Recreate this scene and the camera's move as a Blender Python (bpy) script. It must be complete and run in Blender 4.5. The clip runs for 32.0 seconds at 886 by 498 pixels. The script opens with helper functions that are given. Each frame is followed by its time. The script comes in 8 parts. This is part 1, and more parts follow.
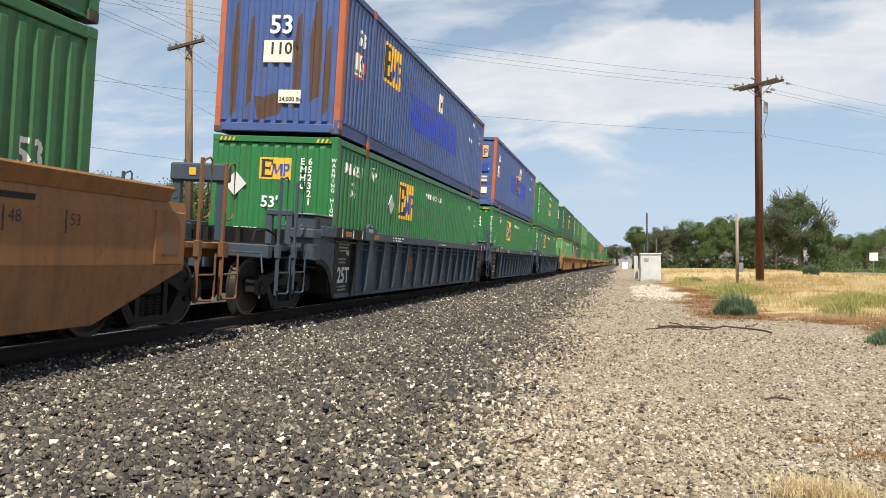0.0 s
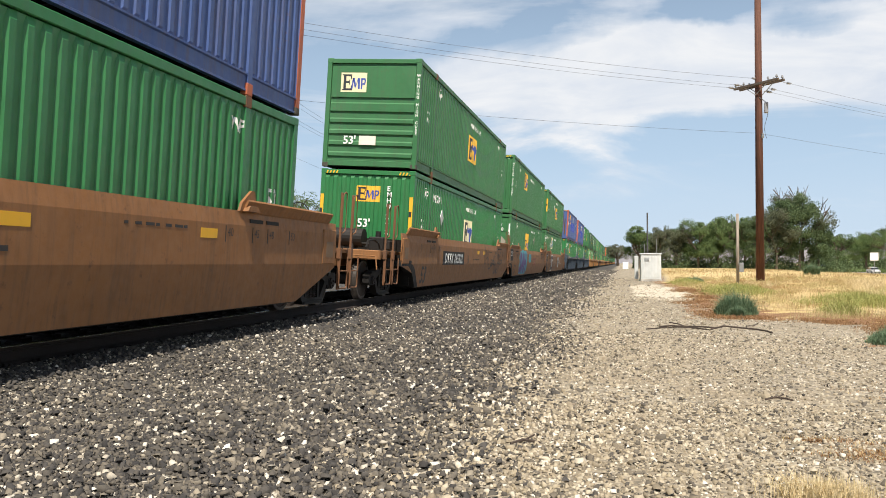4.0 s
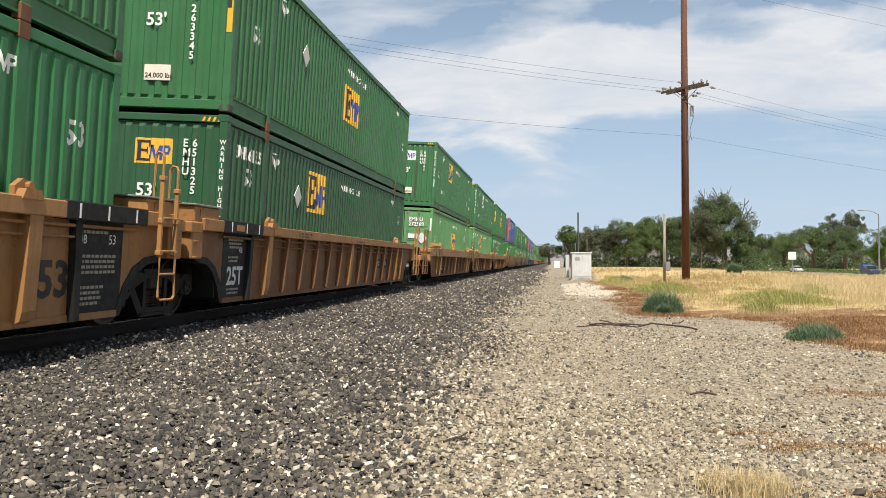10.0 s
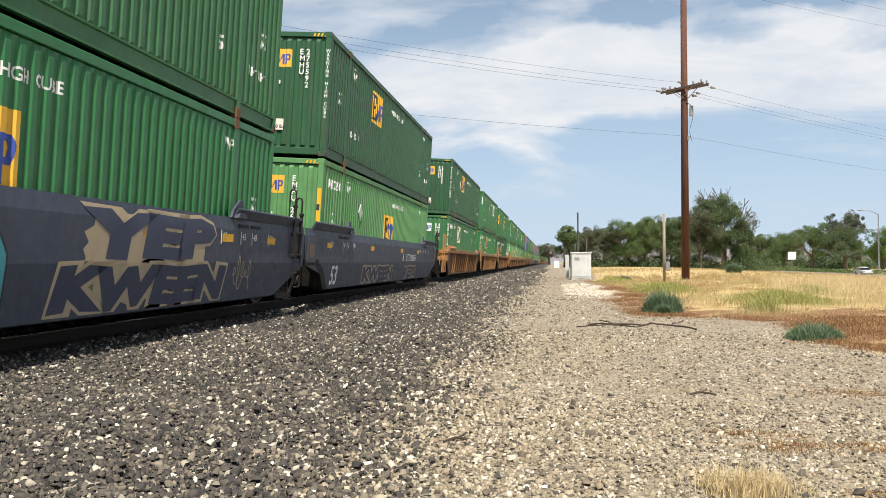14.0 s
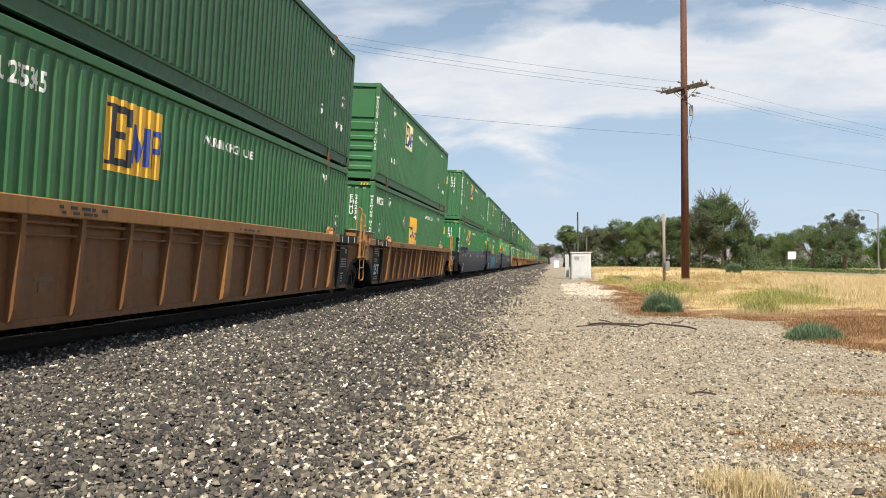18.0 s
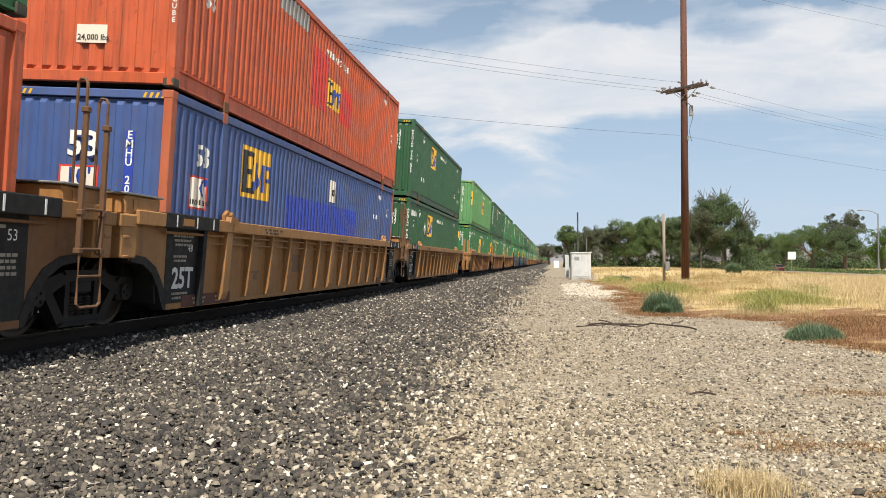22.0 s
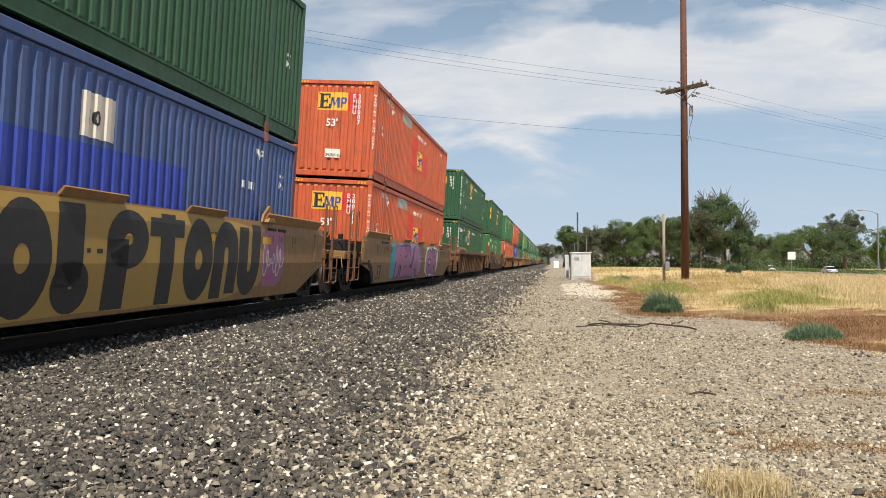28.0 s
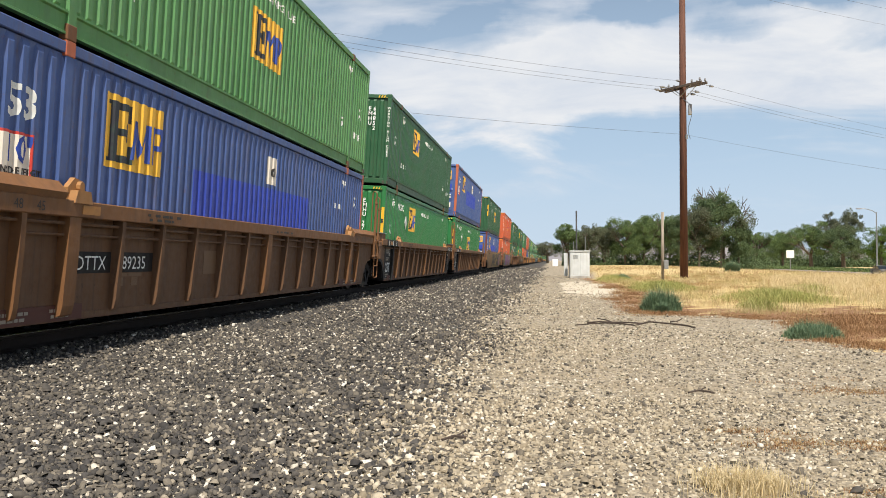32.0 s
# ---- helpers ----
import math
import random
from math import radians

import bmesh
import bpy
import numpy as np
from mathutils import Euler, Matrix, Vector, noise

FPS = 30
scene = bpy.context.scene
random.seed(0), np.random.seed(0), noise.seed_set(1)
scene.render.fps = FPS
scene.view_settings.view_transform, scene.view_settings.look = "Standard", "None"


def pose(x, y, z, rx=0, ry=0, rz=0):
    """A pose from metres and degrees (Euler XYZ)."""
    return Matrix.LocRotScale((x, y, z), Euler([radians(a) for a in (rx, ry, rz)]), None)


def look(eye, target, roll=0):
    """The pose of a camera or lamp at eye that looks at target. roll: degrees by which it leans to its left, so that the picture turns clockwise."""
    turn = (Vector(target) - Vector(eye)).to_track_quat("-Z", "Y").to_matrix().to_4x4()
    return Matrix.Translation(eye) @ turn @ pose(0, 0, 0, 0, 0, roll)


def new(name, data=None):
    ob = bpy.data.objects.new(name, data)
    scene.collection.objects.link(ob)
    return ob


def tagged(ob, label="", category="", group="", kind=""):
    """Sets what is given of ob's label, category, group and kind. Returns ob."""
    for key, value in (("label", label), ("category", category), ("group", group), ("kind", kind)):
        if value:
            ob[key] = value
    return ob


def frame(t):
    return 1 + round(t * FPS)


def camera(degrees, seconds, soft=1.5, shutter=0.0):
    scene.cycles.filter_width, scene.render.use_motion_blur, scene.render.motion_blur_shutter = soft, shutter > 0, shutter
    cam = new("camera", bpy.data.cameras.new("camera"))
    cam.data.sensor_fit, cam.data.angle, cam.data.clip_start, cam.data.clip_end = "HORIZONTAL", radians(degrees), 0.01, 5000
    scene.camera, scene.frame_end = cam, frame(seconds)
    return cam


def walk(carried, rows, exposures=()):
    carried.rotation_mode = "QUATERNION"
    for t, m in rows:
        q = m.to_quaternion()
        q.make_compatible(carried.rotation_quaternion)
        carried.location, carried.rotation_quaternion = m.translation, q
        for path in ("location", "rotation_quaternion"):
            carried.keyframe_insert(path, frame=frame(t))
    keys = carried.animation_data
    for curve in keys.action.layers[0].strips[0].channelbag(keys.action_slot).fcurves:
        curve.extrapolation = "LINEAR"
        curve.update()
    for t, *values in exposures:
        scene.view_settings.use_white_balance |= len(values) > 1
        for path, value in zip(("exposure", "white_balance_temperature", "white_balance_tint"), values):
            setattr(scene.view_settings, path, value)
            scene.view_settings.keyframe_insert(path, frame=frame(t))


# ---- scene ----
# ---------------------------------------------------------------- camera
EYE = (0.0, 0.0, 1.1)
cam = camera(57.74, 32.0, soft=0.9)


def view(yaw, pitch, roll=-0.16):
    """A pose at the eye, turned left of the track by yaw and up by pitch."""
    a, b = radians(yaw), radians(pitch)
    way = Vector((-math.sin(a) * math.cos(b), math.cos(a) * math.cos(b), math.sin(b)))
    return look(EYE, Vector(EYE) + way, roll)


PATH = [(0.0, 12.42, 1.05), (0.6, 12.43, 1.04), (4.0, 12.45, 1.04), (7.8, 12.45, 1.04), (8.1, 12.35, 1.04), (8.5, 11.1, 1.0),
        (8.8, 9.6, 0.96), (9.1, 8.45, 0.94), (9.5, 7.88, 0.95), (10.0, 7.72, 0.95), (13.0, 7.7, 0.95), (15.0, 7.7, 0.93),
        (16.6, 7.68, 0.86), (17.5, 7.68, 0.9), (18.5, 7.7, 0.94), (25.0, 7.68, 0.94), (30.8, 7.68, 0.95), (31.4, 7.64, 0.88), (32.0, 7.6, 0.83)]
walk(cam, [(t, view(y, p)) for t, y, p in PATH],
     [(0.0, 0.47), (3.0, 0.54), (8.0, 0.53), (9.0, 0.41), (11.0, 0.44), (14.0, 0.50), (18.0, 0.50), (20.0, 0.33), (22.0, 0.44), (24.0, 0.37), (25.0, 0.39), (28.0, 0.32), (29.0, 0.40), (31.0, 0.44), (32.0, 0.46)])

# ---------------------------------------------------------------- light
SUN = Vector((0.14, -0.50, 0.86)).normalized()
world = bpy.data.worlds.new("sky")
scene.world = world
world.use_nodes = True
wn, wl = world.node_tree.nodes, world.node_tree.links
wn.clear()


def wnode(kind, **kw):
    n = wn.new(kind)
    for k, v in kw.items():
        n.inputs[k].default_value = v
    return n


w_out = wnode("ShaderNodeOutputWorld")
w_bg = wnode("ShaderNodeBackground", Strength=0.061)
w_sky = wnode("ShaderNodeTexSky")
w_sky.sky_type, w_sky.sun_disc = "NISHITA", False
w_sky.sun_elevation = math.asin(SUN.z)
w_sky.sun_rotation = math.atan2(SUN.x, SUN.y)
w_sky.air_density, w_sky.dust_density, w_sky.ozone_density = 1.0, 1.6, 1.2
# thin high cloud, stretched along the horizon
w_tc = wnode("ShaderNodeTexCoord")
w_sep = wnode("ShaderNodeSeparateXYZ")
wl.new(w_tc.outputs["Generated"], w_sep.inputs[0])
w_zp = wn.new("ShaderNodeMath")
w_zp.operation = "ADD"
w_zp.inputs[1].default_value = 0.16
wl.new(w_sep.outputs["Z"], w_zp.inputs[0])
w_div = [wn.new("ShaderNodeMath") for _ in range(2)]
for d, axis in zip(w_div, "XY"):
    d.operation = "DIVIDE"
    wl.new(w_sep.outputs[axis], d.inputs[0])
    wl.new(w_zp.outputs[0], d.inputs[1])
w_comb = wn.new("ShaderNodeCombineXYZ")
wl.new(w_div[0].outputs[0], w_comb.inputs[0])
wl.new(w_div[1].outputs[0], w_comb.inputs[1])
w_map = wn.new("ShaderNodeMapping")
w_map.inputs["Scale"].default_value = (0.55, 0.62, 1.0)
w_map.inputs["Rotation"].default_value = (0, 0, radians(-18))
w_map.inputs["Location"].default_value = (0.35, 0.4, 0.0)
wl.new(w_comb.outputs[0], w_map.inputs[0])
w_n1 = wnode("ShaderNodeTexNoise", Scale=1.7, Detail=11.0, Roughness=0.57, Distortion=0.9)
wl.new(w_map.outputs[0], w_n1.inputs["Vector"])
# cloud banks ahead: where each lies (across, up), how wide and high it is, and how much it thickens or thins the veil
w_face = wn.new("ShaderNodeMath")
w_face.operation = "ABSOLUTE"
wl.new(w_sep.outputs["Y"], w_face.inputs[0])
w_floor = wn.new("ShaderNodeMath")
w_floor.operation = "MAXIMUM"
w_floor.inputs[1].default_value = 0.12
wl.new(w_face.outputs[0], w_floor.inputs[0])
w_uv = wn.new("ShaderNodeVectorMath")
w_uv.operation = "DIVIDE"
wl.new(w_tc.outputs["Generated"], w_uv.inputs[0])
w_fc = wn.new("ShaderNodeCombineXYZ")
for k in range(3):
    wl.new(w_floor.outputs[0], w_fc.inputs[k])
wl.new(w_fc.outputs[0], w_uv.inputs[1])
w_curl = wnode("ShaderNodeTexNoise", Scale=9.0, Detail=6.0, Roughness=0.6)
wl.new(w_uv.outputs[0], w_curl.inputs["Vector"])
w_bend = wn.new("ShaderNodeVectorMath")
w_bend.operation = "MULTIPLY_ADD"
w_bend.inputs[1].default_value = (0.11, 0.0, 0.075)
wl.new(w_curl.outputs["Color"], w_bend.inputs[0])
wl.new(w_uv.outputs[0], w_bend.inputs[2])
w_last = None
for cu, cv, ru, rv, amp in ((0.075, 0.228, 0.12, 0.052, 0.30), (-0.15, 0.205, 0.20, 0.050, 0.15), (0.26, 0.205, 0.12, 0.050, 0.20), (0.40, 0.19, 0.10, 0.055, 0.18),
                            (-0.24, 0.315, 0.12, 0.035, 0.10), (-0.02, 0.320, 0.05, 0.022, 0.09), (0.34, 0.285, 0.12, 0.022, 0.08), (0.02, 0.262, 0.03, 0.02, 0.05),
                            (0.10, 0.302, 0.055, 0.020, -0.20), (0.215, 0.270, 0.055, 0.018, -0.16), (-0.13, 0.278, 0.14, 0.020, -0.14), (0.40, 0.250, 0.06, 0.014, -0.10), (0.28, 0.315, 0.08, 0.012, -0.10)):
    off = wn.new("ShaderNodeVectorMath")
    off.operation = "SUBTRACT"
    off.inputs[1].default_value = (cu + 0.055, 0.0, cv + 0.0375)
    wl.new(w_bend.outputs[0], off.inputs[0])
    part_ = wn.new("ShaderNodeVectorMath")
    part_.operation = "MULTIPLY"
    part_.inputs[1].default_value = (1 / ru, 0.0, 1 / rv)
    wl.new(off.outputs[0], part_.inputs[0])
    dist = wn.new("ShaderNodeVectorMath")
    dist.operation = "LENGTH"
    wl.new(part_.outputs[0], dist.inputs[0])
    fade = wn.new("ShaderNodeMapRange")
    fade.interpolation_type = "SMOOTHERSTEP"
    fade.inputs["From Min"].default_value, fade.inputs["From Max"].default_value = 1.9, 0.0
    fade.inputs["To Max"].default_value = amp
    wl.new(dist.outputs["Value"], fade.inputs["Value"])
    if w_last is None:
        w_last = fade.outputs[0]
    else:
        add = wn.new("ShaderNodeMath")
        wl.new(w_last, add.inputs[0])
        wl.new(fade.outputs[0], add.inputs[1])
        w_last = add.outputs[0]
w_sum = wn.new("ShaderNodeMath")
w_sum.operation = "ADD"
wl.new(w_n1.outputs["Fac"], w_sum.inputs[0])
wl.new(w_last, w_sum.inputs[1])
w_ragged = wn.new("ShaderNodeMath")
w_ragged.operation = "MULTIPLY_ADD"
w_ragged.inputs[1].default_value = 0.22
wl.new(w_n1.outputs["Fac"], w_ragged.inputs[0])
wl.new(w_sep.outputs["Z"], w_ragged.inputs[2])
w_ramp = wn.new("ShaderNodeValToRGB")
w_ramp.color_ramp.elements[0].position, w_ramp.color_ramp.elements[1].position = 0.47, 0.66
wl.new(w_sum.outputs[0], w_ramp.inputs[0])
w_mix = wn.new("ShaderNodeMixRGB")
w_fac = wn.new("ShaderNodeMath")
w_fac.operation = "MULTIPLY"
w_fac.inputs[1].default_value = 0.93
w_low = wn.new("ShaderNodeMapRange")
w_low.interpolation_type = "SMOOTHSTEP"
w_low.inputs["From Min"].default_value, w_low.inputs["From Max"].default_value = 0.185, 0.28
wl.new(w_ragged.outputs[0], w_low.inputs["Value"])
w_veil = wn.new("ShaderNodeMath")
w_veil.operation = "MULTIPLY"
wl.new(w_ramp.outputs[0], w_veil.inputs[0])
wl.new(w_low.outputs[0], w_veil.inputs[1])
w_n2 = wnode("ShaderNodeTexNoise", Scale=3.4, Detail=8.0, Roughness=0.6, Distortion=0.6)
wl.new(w_map.outputs[0], w_n2.inputs["Vector"])
w_tone = wn.new("ShaderNodeValToRGB")
w_tone.color_ramp.elements[0].position, w_tone.color_ramp.elements[1].position = 0.36, 0.62
wl.new(w_n2.outputs["Fac"], w_tone.inputs[0])
w_body = wn.new("ShaderNodeMixRGB")
w_body.inputs["Color1"].default_value, w_body.inputs["Color2"].default_value = (8.1, 8.7, 9.7, 1), (10.3, 10.4, 10.6, 1)
wl.new(w_tone.outputs[0], w_body.inputs["Fac"])
wl.new(w_body.outputs[0], w_mix.inputs["Color2"])
wl.new(w_veil.outputs[0], w_fac.inputs[0])
wl.new(w_fac.outputs[0], w_mix.inputs["Fac"])
# summer haze: the clear sky pales towards the horizon
w_haze = wn.new("ShaderNodeMapRange")
w_haze.interpolation_type = "SMOOTHSTEP"
w_haze.inputs["From Min"].default_value, w_haze.inputs["From Max"].default_value = 0.62, -0.02
w_haze.inputs["To Max"].default_value = 0.93
wl.new(w_sep.outputs["Z"], w_haze.inputs["Value"])
w_clear = wn.new("ShaderNodeMixRGB")
w_clear.inputs["Color2"].default_value = (6.1, 8.05, 10.3, 1)
wl.new(w_haze.outputs[0], w_clear.inputs["Fac"])
wl.new(w_sky.outputs[0], w_clear.inputs["Color1"])
w_pale = wn.new("ShaderNodeMapRange")
w_pale.interpolation_type = "SMOOTHSTEP"
w_pale.inputs["From Min"].default_value, w_pale.inputs["From Max"].default_value = 0.15, -0.01
w_pale.inputs["To Max"].default_value = 0.7
wl.new(w_sep.outputs["Z"], w_pale.inputs["Value"])
w_dust = wn.new("ShaderNodeMixRGB")
w_dust.inputs["Color2"].default_value = (7.4, 8.7, 10.0, 1)
wl.new(w_pale.outputs[0], w_dust.inputs["Fac"])
wl.new(w_clear.outputs[0], w_dust.inputs["Color1"])
wl.new(w_dust.outputs[0], w_mix.inputs["Color1"])
wl.new(w_mix.outputs[0], w_bg.inputs["Color"])
wl.new(w_bg.outputs[0], w_out.inputs["Surface"])

sun = new("sun", bpy.data.lights.new("sun", "SUN"))
sun.data.energy, sun.data.angle, sun.data.color = 5.0, radians(0.6), (1.0, 0.92, 0.80)
sun.matrix_world = look((0, 0, 40), Vector((0, 0, 40)) - SUN)

# ---------------------------------------------------------------- materials
MATS = {}


def nodes_of(name):
    m = bpy.data.materials.new(name)
    m.use_nodes = True
    nt = m.node_tree
    return m, nt.nodes, nt.links, nt.nodes["Principled BSDF"]


def ramp(N, L, source, stops):
    r = N.new("ShaderNodeValToRGB")
    while len(r.color_ramp.elements) < len(stops):
        r.color_ramp.elements.new(0.5)
    for e, (p, c) in zip(r.color_ramp.elements, stops):
        e.position = p
        e.color = (c, c, c, 1) if isinstance(c, (int, float)) else (*c, 1)
    L.new(source, r.inputs[0])
    return r.outputs[0]


def noise_of(N, L, vec, scale, detail=4.0, rough=0.55, dist=0.0):
    n = N.new("ShaderNodeTexNoise")
    n.inputs["Scale"].default_value, n.inputs["Detail"].default_value = scale, detail
    n.inputs["Roughness"].default_value, n.inputs["Distortion"].default_value = rough, dist
    L.new(vec, n.inputs["Vector"])
    return n.outputs["Fac"]


def mixed(N, L, fac, a, b, mode="MIX"):
    m = N.new("ShaderNodeMixRGB")
    m.blend_type = mode
    for sock, v in ((m.inputs[0], fac), (m.inputs[1], a), (m.inputs[2], b)):
        if isinstance(v, (int, float)):
            sock.default_value = v
        elif isinstance(v, tuple):
            sock.default_value = (*v, 1)
        else:
            L.new(v, sock)
    return m.outputs[0]


def coords(N, L, scale=(1, 1, 1), shift=True):
    """Object coordinates, shifted by chance from thing to thing."""
    tc = N.new("ShaderNodeTexCoord")
    mp = N.new("ShaderNodeMapping")
    mp.inputs["Scale"].default_value = scale
    L.new(tc.outputs["Object"], mp.inputs[0])
    if shift:
        oi = N.new("ShaderNodeObjectInfo")
        mul = N.new("ShaderNodeVectorMath")
        mul.operation = "SCALE"
        mul.inputs[0].default_value = (37.0, 91.0, 53.0)
        L.new(oi.outputs["Random"], mul.inputs["Scale"])
        L.new(mul.outputs[0], mp.inputs["Location"])
    return mp.outputs[0]


def bump(N, L, B, height, strength, distance=0.01):
    b = N.new("ShaderNodeBump")
    b.inputs["Strength"].default_value, b.inputs["Distance"].default_value = strength, distance
    L.new(height, b.inputs["Height"])
    L.new(b.outputs[0], B.inputs["Normal"])


def paint(name, color, rough=0.5, fade=0.25, rust=0.25, grime=0.3, rust_color=(0.13, 0.055, 0.03), dirt=(0.07, 0.06, 0.05)):
    """Worn paint on steel: faded patches, rain streaks, rust spots."""
    if name in MATS:
        return MATS[name]
    m, N, L, B = nodes_of(name)
    v = coords(N, L)
    streak = coords(N, L, (3.0, 3.0, 0.22))
    pale = tuple(min(1, c * 1.0 + 0.10) for c in color)
    deep = tuple(c * 0.72 for c in color)
    c = mixed(N, L, ramp(N, L, noise_of(N, L, v, 0.45, 5), [(0.32, 0.0), (0.75, fade)]), color, pale)
    c = mixed(N, L, ramp(N, L, noise_of(N, L, v, 2.2, 6), [(0.35, 0.0), (0.8, 0.6)]), c, deep)
    c = mixed(N, L, ramp(N, L, noise_of(N, L, streak, 2.2, 5, 0.6), [(0.5, 0.0), (0.78, grime)]), c, dirt)
    fine = coords(N, L, (11.0, 11.0, 0.5))
    c = mixed(N, L, ramp(N, L, noise_of(N, L, fine, 1.6, 5, 0.65), [(0.52, 0.0), (0.74, grime * 0.8)]), c, dirt)
    c = mixed(N, L, ramp(N, L, noise_of(N, L, v, 7.0, 8, 0.65), [(0.60, 0.0), (0.69, rust)]), c, rust_color)
    L.new(c, B.inputs["Base Color"])
    L.new(ramp(N, L, noise_of(N, L, v, 9.0, 4), [(0.3, rough - 0.08), (0.8, rough + 0.18)]), B.inputs["Roughness"])
    bump(N, L, B, noise_of(N, L, v, 26.0, 5), 0.12, 0.01)
    MATS[name] = m
    return m


def grime(name, color, rough=0.75, metal=0.0, vary=0.5):
    """Oily, dusty or rusted metal, wood and the like."""
    if name in MATS:
        return MATS[name]
    m, N, L, B = nodes_of(name)
    v = coords(N, L)
    lo, hi = tuple(c * (1 - vary) for c in color), tuple(min(1, c * (1 + vary)) for c in color)
    c = mixed(N, L, ramp(N, L, noise_of(N, L, v, 1.7, 6), [(0.3, 0.0), (0.75, 1.0)]), lo, hi)
    c = mixed(N, L, ramp(N, L, noise_of(N, L, v, 14.0, 7, 0.65), [(0.35, 0.0), (0.8, 0.7)]), c, lo)
    L.new(c, B.inputs["Base Color"])
    B.inputs["Roughness"].default_value, B.inputs["Metallic"].default_value = rough, metal
    bump(N, L, B, noise_of(N, L, v, 40.0, 5), 0.25, 0.01)
    MATS[name] = m
    return m


def mark(name, color, wear=0.5, under=(0.05, 0.2, 0.08)):
    """Stencilled paint or a sticker, scuffed."""
    if name in MATS:
        return MATS[name]
    m, N, L, B = nodes_of(name)
    v = coords(N, L)
    c = mixed(N, L, ramp(N, L, noise_of(N, L, v, 6.0, 8, 0.7), [(0.5, 0.0), (0.72, wear)]), color, tuple(0.5 * k + 0.5 * u for k, u in zip(color, under)))
    L.new(c, B.inputs["Base Color"])
    B.inputs["Roughness"].default_value = 0.6
    MATS[name] = m
    return m


GREEN = [paint("green_paint", (0.028, 0.150, 0.048)), paint("fresh_green_paint", (0.022, 0.175, 0.050), 0.42, 0.12, 0.12, 0.2),
         paint("pale_green_paint", (0.095, 0.275, 0.092), 0.6, 0.4, 0.35, 0.3), paint("dark_green_paint", (0.016, 0.092, 0.035), 0.5, 0.2, 0.3, 0.4)]
BLUE = paint("blue_paint", (0.048, 0.100, 0.290), 0.55, 0.35, 0.35, 0.5, (0.13, 0.06, 0.035), (0.10, 0.075, 0.055))
BLUE_PATCH = paint("bright_blue_paint", (0.025, 0.060, 0.420), 0.5, 0.1, 0.05, 0.15)
ORANGE = paint("orange_paint", (0.570, 0.108, 0.034), 0.5, 0.2, 0.5, 0.75, (0.09, 0.03, 0.02), (0.14, 0.045, 0.025))
RED_PATCH = paint("red_patch_paint", (0.62, 0.045, 0.03), 0.5, 0.1, 0.05, 0.2)
POST_ORANGE = paint("orange_frame_paint", (0.46, 0.115, 0.045), 0.55, 0.3, 0.45, 0.3)
POST_MAROON = paint("maroon_frame_paint", (0.16, 0.028, 0.022), 0.55, 0.3, 0.45, 0.3)
BROWN = paint("brown_car_paint", (0.258, 0.111, 0.033), 0.65, 0.2, 0.5, 0.75, (0.09, 0.04, 0.022), (0.125, 0.068, 0.034))
TAN = paint("tan_car_paint", (0.315, 0.150, 0.042), 0.6, 0.25, 0.5, 0.6, (0.12, 0.052, 0.026), (0.13, 0.068, 0.032))
GOLD = paint("orange_tan_car_paint", (0.370, 0.180, 0.052), 0.6, 0.3, 0.5, 0.55, (0.14, 0.065, 0.03), (0.13, 0.08, 0.045))
DULL = paint("dull_brown_car_paint", (0.190, 0.085, 0.029), 0.65, 0.08, 0.6, 0.8, (0.10, 0.045, 0.022), (0.11, 0.056, 0.027))
RUST = paint("rusty_car_paint", (0.170, 0.074, 0.030), 0.65, 0.08, 0.7, 0.8, (0.09, 0.042, 0.024), (0.095, 0.054, 0.032))
DARK_BROWN = paint("dark_brown_car_paint", (0.138, 0.068, 0.030), 0.7, 0.08, 0.7, 0.8, (0.06, 0.032, 0.018), (0.075, 0.042, 0.024))
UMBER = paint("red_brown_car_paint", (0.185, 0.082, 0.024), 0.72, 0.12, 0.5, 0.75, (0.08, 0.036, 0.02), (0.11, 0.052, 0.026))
YELLOW = paint("yellow_car_paint", (0.270, 0.138, 0.040), 0.6, 0.3, 0.4, 0.5, (0.13, 0.06, 0.03), (0.10, 0.07, 0.045))
NAVY = paint("navy_car_paint", (0.035, 0.048, 0.082), 0.55, 0.2, 0.25, 0.4, (0.09, 0.05, 0.035), (0.08, 0.07, 0.06))
SLATE = paint("slate_blue_car_paint", (0.030, 0.052, 0.080), 0.55, 0.3, 0.2, 0.4, (0.09, 0.05, 0.035), (0.08, 0.07, 0.06))
BLACK_PANEL = paint("black_panel_paint", (0.007, 0.0068, 0.0068), 0.72, 0.02, 0.12, 0.25, (0.05, 0.032, 0.022), (0.03, 0.024, 0.02))
STEEL = grime("dusty_dark_steel", (0.013, 0.011, 0.0095), 0.7, 0.2)
TREAD = grime("worn_wheel_steel", (0.075, 0.062, 0.052), 0.5, 0.4, 0.4)
WHEEL = grime("rusty_wheel_steel", (0.030, 0.022, 0.018), 0.75, 0.1)
SPRING = grime("spring_steel", (0.060, 0.050, 0.042), 0.6, 0.4)
RAIL = grime("rusty_rail", (0.020, 0.012, 0.009), 0.85, 0.0)
RAILTOP = grime("polished_rail_top", (0.45, 0.44, 0.43), 0.25, 0.95, 0.1)
TIE = grime("oily_tie_wood", (0.024, 0.018, 0.014), 0.95, 0.0)
GREY_STEEL = grime("galvanised_steel", (0.30, 0.31, 0.31), 0.5, 0.6, 0.25)
